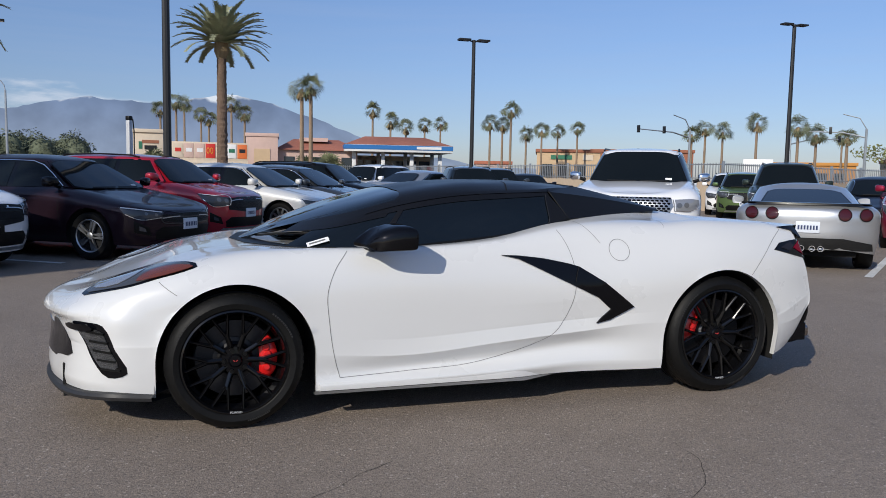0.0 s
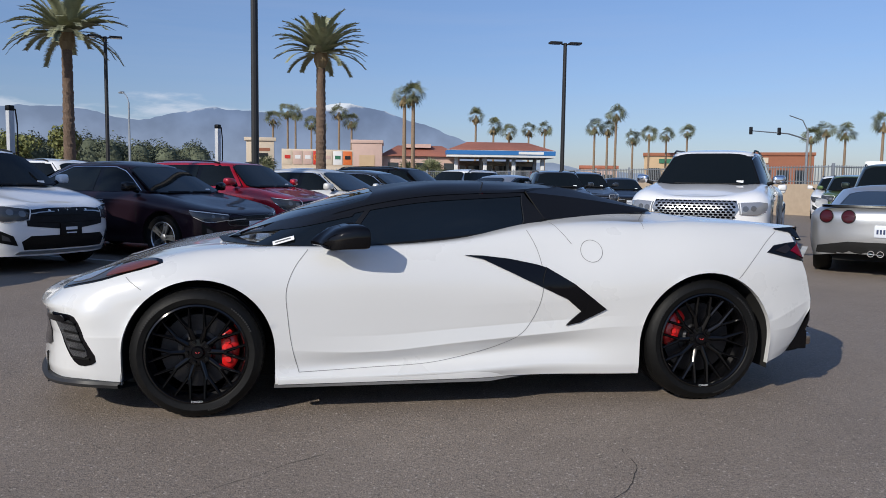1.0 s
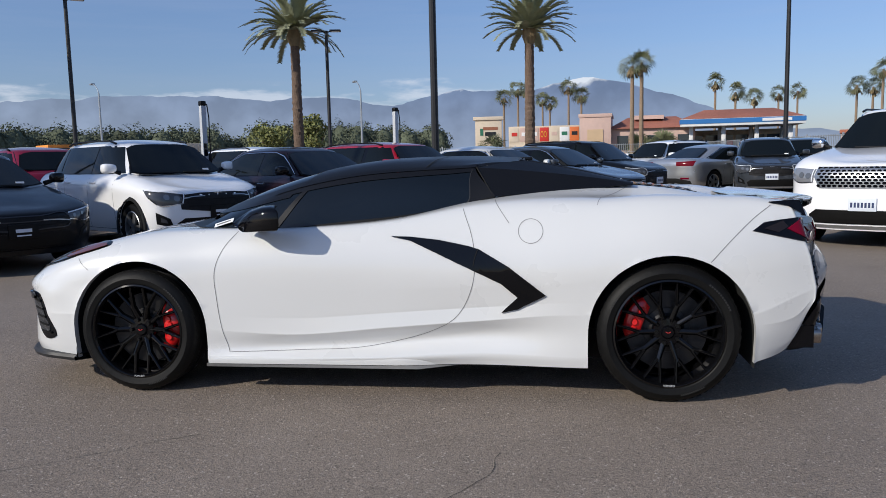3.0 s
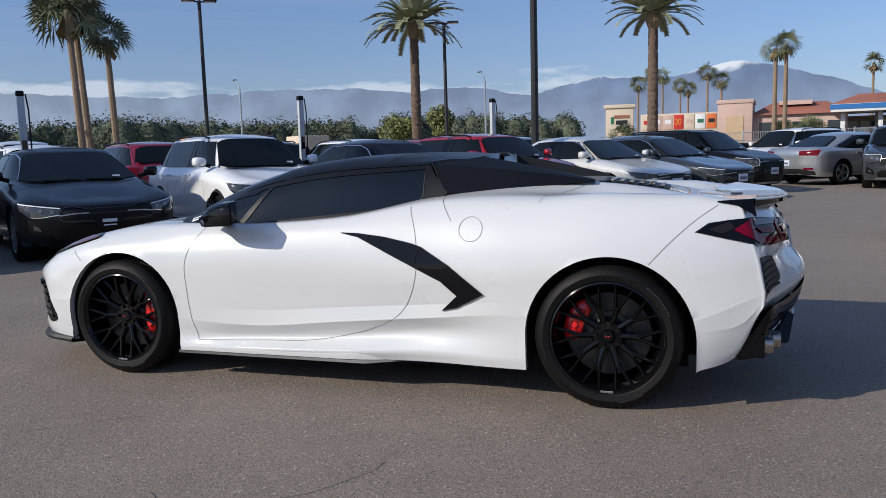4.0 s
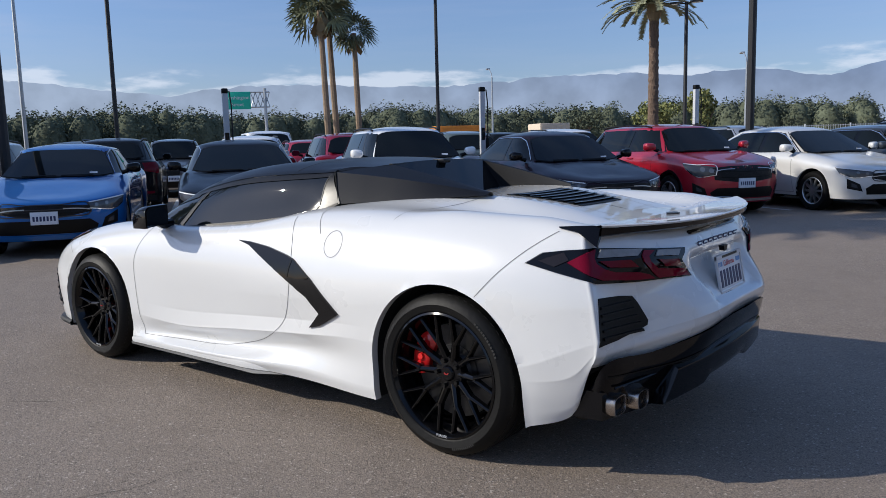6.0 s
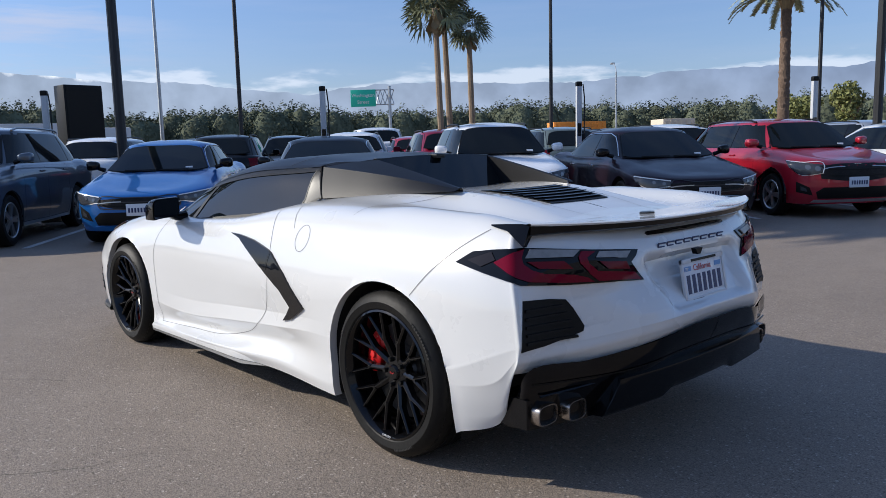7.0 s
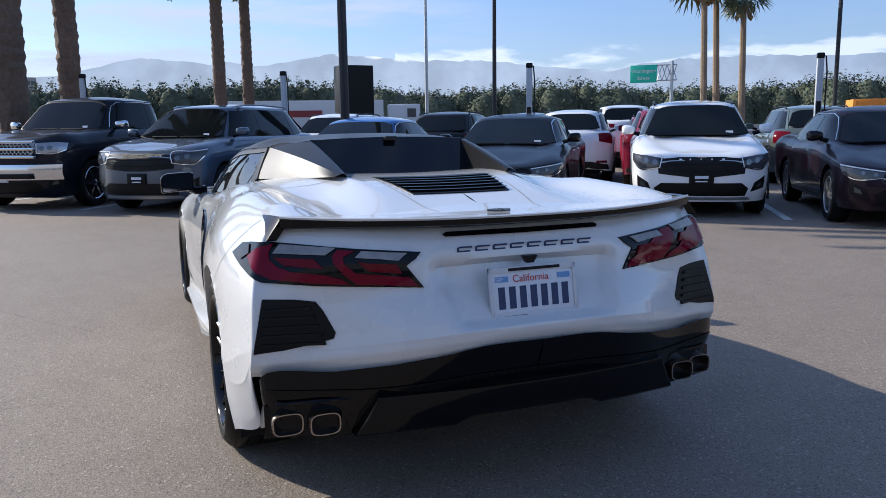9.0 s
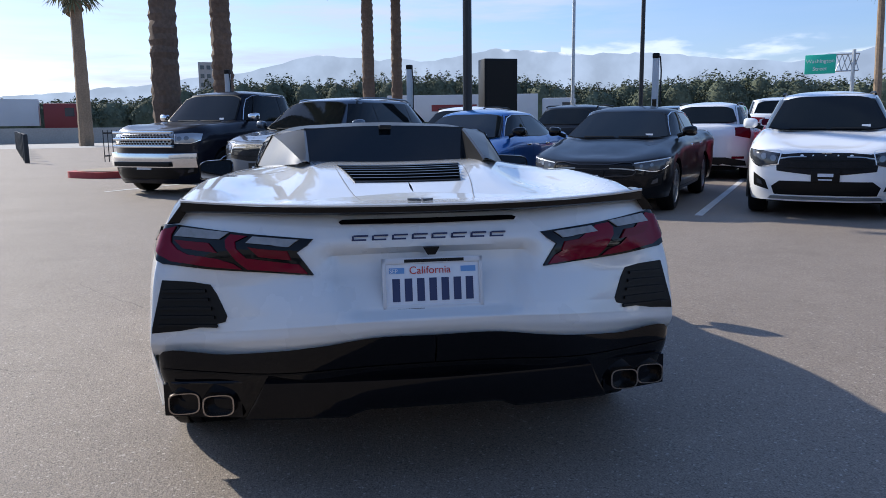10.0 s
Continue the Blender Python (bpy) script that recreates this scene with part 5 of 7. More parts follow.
    box(bm, -.03, .012, -.155, .155, -.078, .078, .004)
    part("sheet", bm, "satin_black" if dealer else "plate_white", pl)
    marks = [(-.085, .085, -.012, .026), (-.075, .075, -.055, -.040)] if dealer else [(-.129 + .039 * i, -.105 + .039 * i, -.035, .025) for i in range(7)]
    for y0, y1, z0, z1 in marks:
        bm = bmesh.new()
        box(bm, .012, .014, y0, y1, z0, z1)
        part("plate_bar", bm, "plate_white" if dealer else "plate_blue", pl)
    hitb, _, _, _ = tree.ray_cast(Vector((L / 2 - .14, 0, 5)), Vector((0, 0, -1)))
    if hitb:
        bm = bmesh.new()
        for i in range(3):
            prism(bm, [(-.055 + .038 * i, -.012), (-.028 + .038 * i, -.012), (-.020 + .038 * i, .012), (-.047 + .038 * i, .012)], 0, .006, axis="x", m=Matrix.Translation((L / 2 - .045, 0, zn - .055)))
        part("badge", bm, "chrome", car)
    hit, nor, _, _ = tree.ray_cast(Vector((-9, 0, .62)), Vector((1, 0, 0)))
    rp = thing("rear_plate", "", "", pose(hit.x - .012, 0, .70 if kind == "suv" else .62))
    rp.parent = car
    bm = bmesh.new()
    box(bm, -.012, .03, -.155, .155, -.078, .078, .004)
    part("sheet", bm, "plate_white", rp)
    for i in range(7):
        bm = bmesh.new()
        box(bm, -.014, -.012, -.129 + .039 * i, -.105 + .039 * i, -.035, .025)
        part("plate_bar", bm, "plate_blue", rp)
    rb = [Vector((0, y * hw, z)) for y, z in ((-.92, .30), (-.90, .40), (-.5, .47), (.5, .47), (.90, .40), (.92, .30))]
    part("rear_bumper_trim", drape(rb, (-1, 0, 0), tree, .006, .09, .02), "trim_black", car)
    for y0, y1 in ((-.55, -.02), (.05, .55)):
        bm = bmesh.new()
        tube(bm, [(x_at(y * wb0, .05) + .02, y * wb0, zz(.05) + .012) for y in np.linspace(y0, y1, 6)], .008, 5)
        part("wiper", bm, "trim_black", car)
    bm = bmesh.new()
    box(bm, 0, .003, -.05, .05, -.02, .02, m=pose(x_at(.55 * wb0, .12) + .012, .55 * wb0, zz(.13), 0, -28, 0))
    part("window_tag", bm, "white_print", car)
    return car


DIR_D, DIR_F = Vector((.574, .819, 0)), Vector((.819, -.574, 0))


def stall(d, f, L, turn=-35.0, away=False):
    """Pose of a car in the angled row: d along the row, f of the end that shows."""
    p = DIR_D * d + DIR_F * (f - L / 2)
    return pose(p.x, p.y, 0, 0, 0, turn + (180 if away else 0))


SEDAN = dict(kind="sedan", wb=2.80, fo=.96, zf=.80, zc=.97, zb=1.03, xs=(.255, .415, .70, .905))
SUV = dict(kind="suv", wb=2.63, fo=.86, zf=.92, zc=1.07, zb=1.10, xs=(.235, .375, .86, .985))
ROW = "cars parked in the front row"
parked_car("sedan", "dark plum four-door sedan parked nose out in the front row", "plum", stall(4.89, -5.35, 4.85), 4.85, 1.86, 1.465, group=ROW, **SEDAN)
parked_car("sedan", "black four-door sedan with a dealer plate, parked nose out", "black", stall(-.26, -5.95, 4.90), 4.90, 1.86, 1.445, group=ROW, dealer=True, **SEDAN)
parked_car("sedan", "metallic blue four-door sedan parked nose out", "blue", stall(-2.75, -5.95, 4.64), 4.64, 1.80, 1.435, group=ROW, **{**SEDAN, "wb": 2.70, "fo": .90})
parked_car("sedan", "pearl white four-door sedan parked nose out beside the red hatchback", "pearl", stall(9.98, -5.25, 4.85), 4.85, 1.83, 1.455, group=ROW, wheel="ten", **SEDAN)
parked_car("sedan", "dark grey four-door sedan parked nose out", "slate", stall(12.05, -5.15, 4.85), 4.85, 1.83, 1.455, group=ROW, **SEDAN)
parked_car("compact_suv", "white compact sport utility car with a dealer plate", "white", stall(2.46, -6.35, 4.37), 4.37, 1.80, 1.61, group=ROW, dealer=True, trim="trim_black", **SUV)
parked_car("hatchback", "bright red crossover hatchback with black lower trim", "red", stall(7.54, -5.95, 4.42), 4.42, 1.825, 1.56, group=ROW, trim="gloss_black", **{**SUV, "wb": 2.72, "zf": .93, "zc": 1.05})
parked_car("family_suv", "steel blue-grey family sport utility car parked nose out", "steel", stall(-5.56, -5.80, 4.81), 4.81, 1.90, 1.695, group=ROW, dealer=True, R=.36, **{**SUV, "wb": 2.815, "zf": 1.02, "zc": 1.12, "zb": 1.14, "fo": .93})
parked_car("compact_suv", "black crossover car parked nose out at the row's end", "black", stall(14.75, -6.0, 4.6), 4.6, 1.86, 1.60, group=ROW, R=.35, **{**SUV, "zf": .93, "zc": 1.05})
BACK = "cars in the second row, tails showing"
for d, f, col, words in ((-5.2, -12.0, "white", "white"), (-2.6, -12.2, "black", "black"), (.25, -12.6, "white", "pale white"), (2.30, -11.4, "maroon", "maroon red"),
                         (5.2, -12.2, "sage", "sage grey-green"), (7.8, -12.0, "white", "white"), (10.5, -12.2, "red", "red"), (13.1, -12.1, "silver", "silver")):
    parked_car("compact_suv", words + " compact utility car parked tail out", col, stall(d, f, 4.4, away=True), 4.4, 1.82, 1.60, group=BACK, trim="trim_black", **SUV)
FAR = "cars parked farther back"
parked_car("hatchback", "bright red hatchback parked tail out in the farther row", "red", stall(2.15, -17.4, 4.3, away=True), 4.3, 1.80, 1.53, group=FAR, **SUV)
for d, f, col, words, sd in ((-7.5, -17.5, "navy", "dark blue", 1), (-4.4, -19.0, "black", "black", 0), (-1.6, -18.0, "slate", "dark grey", 0), (3.9, -18.5, "white", "white", 1), (6.4, -19.0, "red", "red", 1), (9.2, -18.5, "black", "black", 0), (12.0, -19.0, "white", "white", 0)):
    if sd:
        parked_car("sedan", words + " sedan in the farther row", col, stall(d, f, 4.7), 4.7, 1.82, 1.45, group=FAR, **SEDAN)
    else:
        parked_car("compact_suv", words + " sport utility car in the farther row", col, stall(d, f, 4.5), 4.5, 1.85, 1.66, group=FAR, **SUV)


def at_nose(x, y, L, head):
    """Pose of a car whose nose stands at x, y and looks along head degrees."""
    return pose(x - L / 2 * math.cos(radians(head)), y - L / 2 * math.sin(radians(head)), 0, 0, 0, head)


BIG = dict(kind="suv", wb=3.04, fo=.93, zf=1.10, zc=1.20, zb=1.18, xs=(.27, .40, .88, .985), R=.385)
parked_car("large_suv", "large white sport utility car with a bright mesh grille", "white", at_nose(4.50, 5.15, 5.1, -125), 5.1, 1.94, 1.81, face="silver_trim", wheel="ten", **BIG)
parked_car("compact_suv", "white sport utility car behind the large white one", "white", at_nose(7.9, 9.6, 4.5, -114), 4.5, 1.85, 1.65, **SUV)
parked_car("sedan", "white sedan half hidden behind other cars", "white", at_nose(10.6, 13.6, 4.7, -114), 4.7, 1.82, 1.45, **SEDAN)
parked_car("boxy_car", "olive green boxy hatchback parked by the wall", "lime", at_nose(16.0, 16.8, 4.1, -128), 4.1, 1.79, 1.61, **{**SUV, "zf": 1.0, "wb": 2.55, "xs": (.22, .32, .93, .99)})
parked_car("boxy_suv", "dark green boxy sport utility car parked nose out", "pine", at_nose(12.0, 10.4, 4.3, -130), 4.3, 1.82, 1.79, **{**SUV, "zf": 1.05, "zc": 1.15, "wb": 2.58, "xs": (.22, .32, .93, .99)})
parked_car("compact_suv", "white sport utility car at the wall beside the green one", "white", at_nose(17.2, 19.0, 4.4, -128), 4.4, 1.82, 1.62, **SUV)
parked_car("family_suv", "dark maroon sport utility car beside the silver coupe", "maroon", at_nose(11.4, 5.9, 4.8, -138), 4.8, 1.92, 1.74, **SUV)
parked_car("sedan", "black sedan half hidden behind the silver coupe", "navy", at_nose(13.6, 9.0, 4.7, -132), 4.7, 1.82, 1.45, **SEDAN)
parked_car("compact_suv", "charcoal compact sport utility car with bright grille bars", "slate", at_nose(6.5, 16.4, 4.37, -100), 4.37, 1.80, 1.60, **SUV)
parked_car("sedan", "silver-beige sedan parked tail out", "silver", at_nose(7.9, 22.2, 4.9, 40), 4.9, 1.85, 1.45, **SEDAN)
parked_car("compact_suv", "white compact sport utility car in the far row", "white", at_nose(3.2, 22.0, 4.5, -138), 4.5, 1.85, 1.66, **SUV)
parked_car("compact_suv", "charcoal sport utility car near the fence", "slate", at_nose(8.2, 18.6, 4.4, -100), 4.4, 1.82, 1.60, **SUV)
parked_car("sedan", "dark blue sedan near the fence", "navy", at_nose(11.2, 22.6, 4.7, -102), 4.7, 1.82, 1.45, **SEDAN)

coupe = parked_car("coupe", "silver sports coupe with four round tail lamps", "silver", at_nose(9.55, 7.5, 4.44, 50), 4.44, 1.86, 1.245, 2.69, .88, .62, .84, .93, (.33, .50, .62, .93), kind="sedan", face="coupe", wheel="ten")
bm = bmesh.new()
G = [[(-2.10 + .10 * (y / .8) ** 2, y, .935), (-2.17 + .10 * (y / .8) ** 2, y, .965), (-2.20 + .10 * (y / .8) ** 2, y, .960), (-2.15 + .10 * (y / .8) ** 2, y, .925)] for y in np.linspace(-.80, .80, 13)]
grid_bm(bm, G)
part("spoiler", bm, "gloss_black", coupe, "black lip spoiler")
for y in (-.18, -.07, .07, .18):
    bm = bmesh.new()
    lathe(bm, [(.030, 0), (.042, -.01), (.042, -.10), (.034, -.10), (.030, -.02)], 16, axis="x", m=pose(-2.15, y, .32))
    part("exhaust_tip", bm, "chrome", coupe)

# dark pickup truck at the end of the front row
TRUCK = dict(kind="pickup", wb=3.64, fo=.98, zf=1.17, zc=1.27, zb=1.36, xs=(.245, .335, .585, .605), R=.40, wheel="truck", category="pickup truck")
truck = parked_car("pickup_truck", "dark navy pickup truck with a large chrome grille", "navy", stall(-8.27, -5.99, 5.84, turn=-33), 5.84, 2.03, 1.88, face="silver_trim", group=ROW, **TRUCK)
bm = bmesh.new()
G = []
for y in np.linspace(-.98, .98, 15):
    x = 2.93 - .26 * abs(y / .98) ** 3.5
    G.append([(x - .10, y, .46), (x + .03, y, .50), (x + .06, y, .62), (x + .04, y, .74), (x - .10, y, .76)])
grid_bm(bm, G)
part("chrome_bumper", bm, "chrome", truck, "chrome front bumper", sharp=30)
bm = bmesh.new()
box(bm, 2.90, 3.00, -.62, .62, .52, .60, .01)
part("bumper_slot", bm, "satin_black", truck)
for z in (.86, .985, 1.10):
    bm = bmesh.new()
    box(bm, 2.88, 2.955, -.66, .66, z - .022, z + .022, .012)
    part("grille_bar", bm, "chrome", truck)
parked_car("pickup_truck", "white pickup truck in the farther row", "white", pose(-17.2, 13.6, 0, 0, 0, 150), 5.8, 2.0, 1.88, group=FAR, **TRUCK)

# ---------------------------------------------------------------- lamps, chargers, palms, signs, buildings, hills
M.update({
    "pole_black": mat("pole_black", (.012, .012, .013), .5, grain=20, var=.25),
    "galvanised": mat("galvanised", (.42, .44, .45), .45, .7, grain=15, var=.15),
    "charger_white": mat("charger_white", (.46, .475, .49), .35, grain=12, var=.06),
    "concrete": mat("concrete", (.36, .34, .31), .85, grain=9, var=.15, bump=.2),
    "tan_wall": mat("tan_wall", (.42, .33, .24), .9, grain=6, var=.12, bump=.2),
    "line_paint": mat("line_paint", (.58, .58, .56), .8, grain=22, var=.30),
    "red_kerb": mat("red_kerb", (.36, .05, .045), .75, grain=10, var=.25),
    "trunk": mat("palm_trunk", (.13, .088, .062), .95, grain=14, var=.4, bump=.6),
    "trunk_pale": mat("fan_palm_trunk", (.25, .18, .12), .95, grain=12, var=.35, bump=.5),
    "frond": mat("frond", (.30, .31, .185), .7, grain=3, var=.35),
    "frond_dark": mat("frond_dark", (.15, .165, .085), .7, grain=3, var=.35),
    "frond_dry": mat("frond_dry", (.26, .19, .10), .9, grain=3, var=.3),
    "leaf": mat("leaf", (.105, .120, .080), .9, grain=2.2, var=.5, bump=.6, spec=.15),
    "leaf_light": mat("leaf_light", (.20, .21, .070), .85, grain=.8, var=.4),
    "pink_stucco": mat("pink_stucco", (.56, .40, .34), .9, grain=2, var=.08),
    "tan_stucco": mat("tan_stucco", (.55, .40, .25), .9, grain=2, var=.08),
    "orange_stucco": mat("orange_stucco", (.52, .24, .06), .9, grain=2, var=.08),
    "brown_stucco": mat("brown_stucco", (.30, .12, .07), .9, grain=2, var=.1),
    "cream": mat("cream", (.62, .52, .40), .85, grain=3, var=.06),
    "terracotta": mat("terracotta", (.36, .13, .08), .9, grain=4, var=.25, bump=.4),
    "fascia_blue": mat("fascia_blue", (.030, .16, .42), .5, grain=1, var=.05),
    "fascia_white": mat("fascia_white", (.75, .75, .74), .5, grain=1, var=.04),
    "panel_red": mat("panel_red", (.55, .03, .02), .5, grain=2, var=.05),
    "panel_orange": mat("panel_orange", (.65, .16, .04), .5, grain=2, var=.05),
    "panel_green": mat("panel_green", (.03, .16, .09), .5, grain=2, var=.05),
    "panel_yellow": mat("panel_yellow", (.75, .45, .03), .5, grain=2, var=.05),
    "sign_green": mat("sign_green", (.02, .50, .33), .5, grain=1, var=.05),
    "shop_glass": mat("shop_glass", (.03, .04, .05), .08, spec=.6),
    "dirt": mat("dirt", (.30, .24, .17), .95, grain=1.2, var=.25, bump=.3),
    "trailer_white": mat("trailer_white", (.55, .55, .55), .5, grain=.8, var=.08),
    "truck_red": mat("truck_red", (.20, .02, .02), .5, grain=.8, var=.1),
})


def lamp_post(x, y, h, thick=.075, heads=2, turn=0.0, label="tall black parking lot lamp post"):
    ob = thing("lamp_post", label, "lamp post", pose(x, y, 0, 0, 0, turn), "parking lot lamps")
    bm = bmesh.new()
    lathe(bm, [(.0, .62), (.20, .62), (.24, .58), (.24, 0)], 20, axis="z")
    part("concrete_base", bm, "concrete", ob)
    bm = bmesh.new()
    tube(bm, [(0, 0, .6), (0, 0, h * .5), (0, 0, h)], [thick, thick * .92, thick * .82], 10)
    part("pole", bm, "pole_black", ob)
    bm = bmesh.new()
    box(bm, -.12, .12, -.12, .12, .60, .68, .02)
    part("base_cover", bm, "pole_black", ob)
    for s in (-1, 1)[:heads]:
        bm = bmesh.new()
        tube(bm, [(0, 0, h - .08), (s * .2, 0, h - .02)], .03, 6)
        part("arm", bm, "pole_black", ob)
        bm = bmesh.new()
        box(bm, s * .40 - .24, s * .40 + .24, -.17, .17, h - .045, h + .03, .02)
        head = part("lamp_head", bm, "pole_black", ob)
        bm = bmesh.new()
        box(bm, s * .40 - .19, s * .40 + .19, -.13, .13, h - .052, h - .044)
        part("lens", bm, "lens_clear", head)
    return ob


lamp_post(-2.06, 14.88, 10, .095, turn=20)
lamp_post(-11.26, 2.81, 9.5, .095, turn=55)
lamp_post(9.17, 24.7, 6.65, .085)
lamp_post(23.8, 23.7, 8.2, .10)
lamp_post(-8.83, 28.98, 6.85, .085, turn=10)
lamp_post(-16.32, 21.74, 7.2, .08, turn=40)
lamp_post(-23.35, 11.86, 9.0, .085, turn=60)
for x, y, h in ((-28.35, 10.9, 9.2), (-30.3, 46.4, 6.6), (-12.0, 48.0, 6.3)):
    ob = thing("street_light", "slim galvanised street light with one curved arm", "street light", pose(x, y, 0, 0, 0, math.degrees(math.atan2(y + 4, x - 1)) + 12), "street lights by the road")
    bm = bmesh.new()
    tube(bm, [(0, 0, 0), (0, 0, h * .6), (0, 0, h - .35)], [.085, .07, .055], 8)
    part("pole", bm, "galvanised", ob)
    bm = bmesh.new()
    tube(bm, [(0, 0, h - .4), (.25, 0, h - .05), (.9, 0, h + .25), (1.6, 0, h + .42)], .035, 6)
    part("arm", bm, "galvanised", ob)
    bm = bmesh.new()
    box(bm, 1.5, 2.1, -.13, .13, h + .38, h + .48, .03)
    part("lamp_head", bm, "galvanised", ob)


def charger(x, y, turn):
    ob = thing("charging_post", "tall pale charging post with a hanging cable", "charging post", pose(x, y, 0, 0, 0, turn), "charging posts between the stalls")
    bm = bmesh.new()
    box(bm, -.048, .048, -.056, .056, .1, 2.34, .025)
    part("column", bm, "charger_white", ob)
    bm = bmesh.new()
    box(bm, -.053, .053, -.061, .061, 2.32, 2.42, .025)
    part("cap", bm, "satin_black", ob)
    bm = bmesh.new()
    box(bm, -.20, .20, -.20, .20, 0, .12, .02)
    part("foot", bm, "concrete", ob)
    bm = bmesh.new()
    tube(bm, [(.02, .04, 2.36), (.03, .08, 2.36), (.04, .105, 2.1), (.04, .10, 1.5), (.03, .10, 1.05), (.03, .07, 1.2)], .013, 6)
    part("cable", bm, "trim_black", ob)
    bm = bmesh.new()
    box(bm, -.045, .05, .055, .125, 1.15, 1.40, .02)
    part("holster", bm, "satin_black", ob)
    bm = bmesh.new()
    box(bm, .046, .052, -.038, .038, 1.35, 1.60)
    part("screen", bm, "tint", ob)


for x, y in ((-5.9, 9.85), (-2.8, 13.5), (-8.95, 5.83), (-11.9, 1.7), (-13.4, -2.15)):
    charger(x, y, -35)


# ---- palms
def date_palm(x, y, h, r, crown, seed, lean=0.0):
    rng = random.Random(seed)
    ob = thing("date_palm", "date palm with a rough brown trunk and grey-green fronds", "palm tree", pose(x, y, 0, lean, 0, rng.uniform(0, 360)), "date palms")
    bm = bmesh.new()
    n, rows = 14, int(h / .13)
    rings = []
    for i in range(rows + 1):
        z = h * i / rows
        rr = r * (1.12 - .22 * i / rows) * (1 + .35 * max(0, 1 - z / .5))
        rr *= 1.0 + (.055 if i % 2 else -.035) * rng.uniform(.6, 1.3)
        rings.append([bm.verts.new((math.cos(2 * math.pi * (j + .5 * (i // 2 % 2)) / n) * rr * rng.uniform(.95, 1.06), math.sin(2 * math.pi * (j + .5 * (i // 2 % 2)) / n) * rr * rng.uniform(.95, 1.06), z + rng.uniform(-.02, .02))) for j in range(n)])
    for a, b in zip(rings, rings[1:]):
        for j in range(n):
            bm.faces.new((a[j], a[(j + 1) % n], b[(j + 1) % n], b[j]))
    part("trunk", bm, "trunk", ob, sharp=20)
    bm = bmesh.new()
    rings = lathe(bm, [(r * .9, h - .7), (r * 1.5, h - .35), (r * 1.35, h), (r * .5, h + .3)], 12, axis="z")
    part("boot", bm, "frond_dry", ob, sharp=10)
    if crown <= 0:
        return ob
    bm = bmesh.new()
    for k in range(84):
        az = rng.uniform(0, 2 * math.pi)
        up = rng.uniform(-.20, 1.55)
        ln = crown * rng.uniform(.82, 1.1)
        d = Vector((math.cos(az), math.sin(az), 0))
        p = Vector((0, 0, h)) + d * .15
        steps = 9
        prev = None
        for i in range(steps + 1):
            t = i / steps
            ang = up - .85 * t * t
            if i:
                p = p + (d * math.cos(ang) + Vector((0, 0, math.sin(ang)))) * ln / steps
            sd = d.cross(Vector((0, 0, 1)))
            w = .022 * (1 - t) + .006
            now = (bm.verts.new(p + sd * w), bm.verts.new(p - sd * w))
            if prev:
                bm.faces.new((prev[0], prev[1], now[1], now[0]))
            prev = now
            if i >= 1:
                for q in range(5):
                    for s in (-1, 1):
                        o = p - (d * math.cos(ang) + Vector((0, 0, math.sin(ang)))) * ln / steps * q / 5
                        ll = .52 * crown / 2.4 * (1 - .55 * t) * rng.uniform(.8, 1.15)
                        tip = o + sd * s * ll * .72 + (d * math.cos(ang) + Vector((0, 0, math.sin(ang)))) * ll * .62 + Vector((0, 0, .12 * ll))
                        e = (d * math.cos(ang) + Vector((0, 0, math.sin(ang)))) * .045
                        bm.faces.new((bm.verts.new(o - e), bm.verts.new(o + e), bm.verts.new(tip)))
    part("crown", bm, "frond", ob, keep=True)
    return ob


def fan_fronds(bm, h, crown, rng, count, size):
    for k in range(count):
        az, up = rng.uniform(0, 2 * math.pi), rng.uniform(-.9, 1.3)
        d = Vector((math.cos(az) * math.cos(up), math.sin(az) * math.cos(up), math.sin(up)))
        c = Vector((0, 0, h)) + d * crown * rng.uniform(.25, .55)
        sd = d.cross(Vector((0, 0, 1)))
        sd = sd.normalized() if sd.length > .05 else Vector((1, 0, 0))
        roll = rng.uniform(-1.25, 1.25)
        sd = sd * math.cos(roll) + sd.cross(d).normalized() * math.sin(roll)
        bl = 8
        for i in range(bl):
            a = -1.35 + 2.7 * i / (bl - 1)
            w = d * math.cos(a) + sd * math.sin(a)
            e = (sd * math.cos(a) - d * math.sin(a)) * size * .050
            tip = c + w * size * rng.uniform(.8, 1.05) + Vector((0, 0, -.22 * size))
            midp = c + w * size * .55
            bm.faces.new((bm.verts.new(c), bm.verts.new(midp + e), bm.verts.new(tip), bm.verts.new(midp - e)))


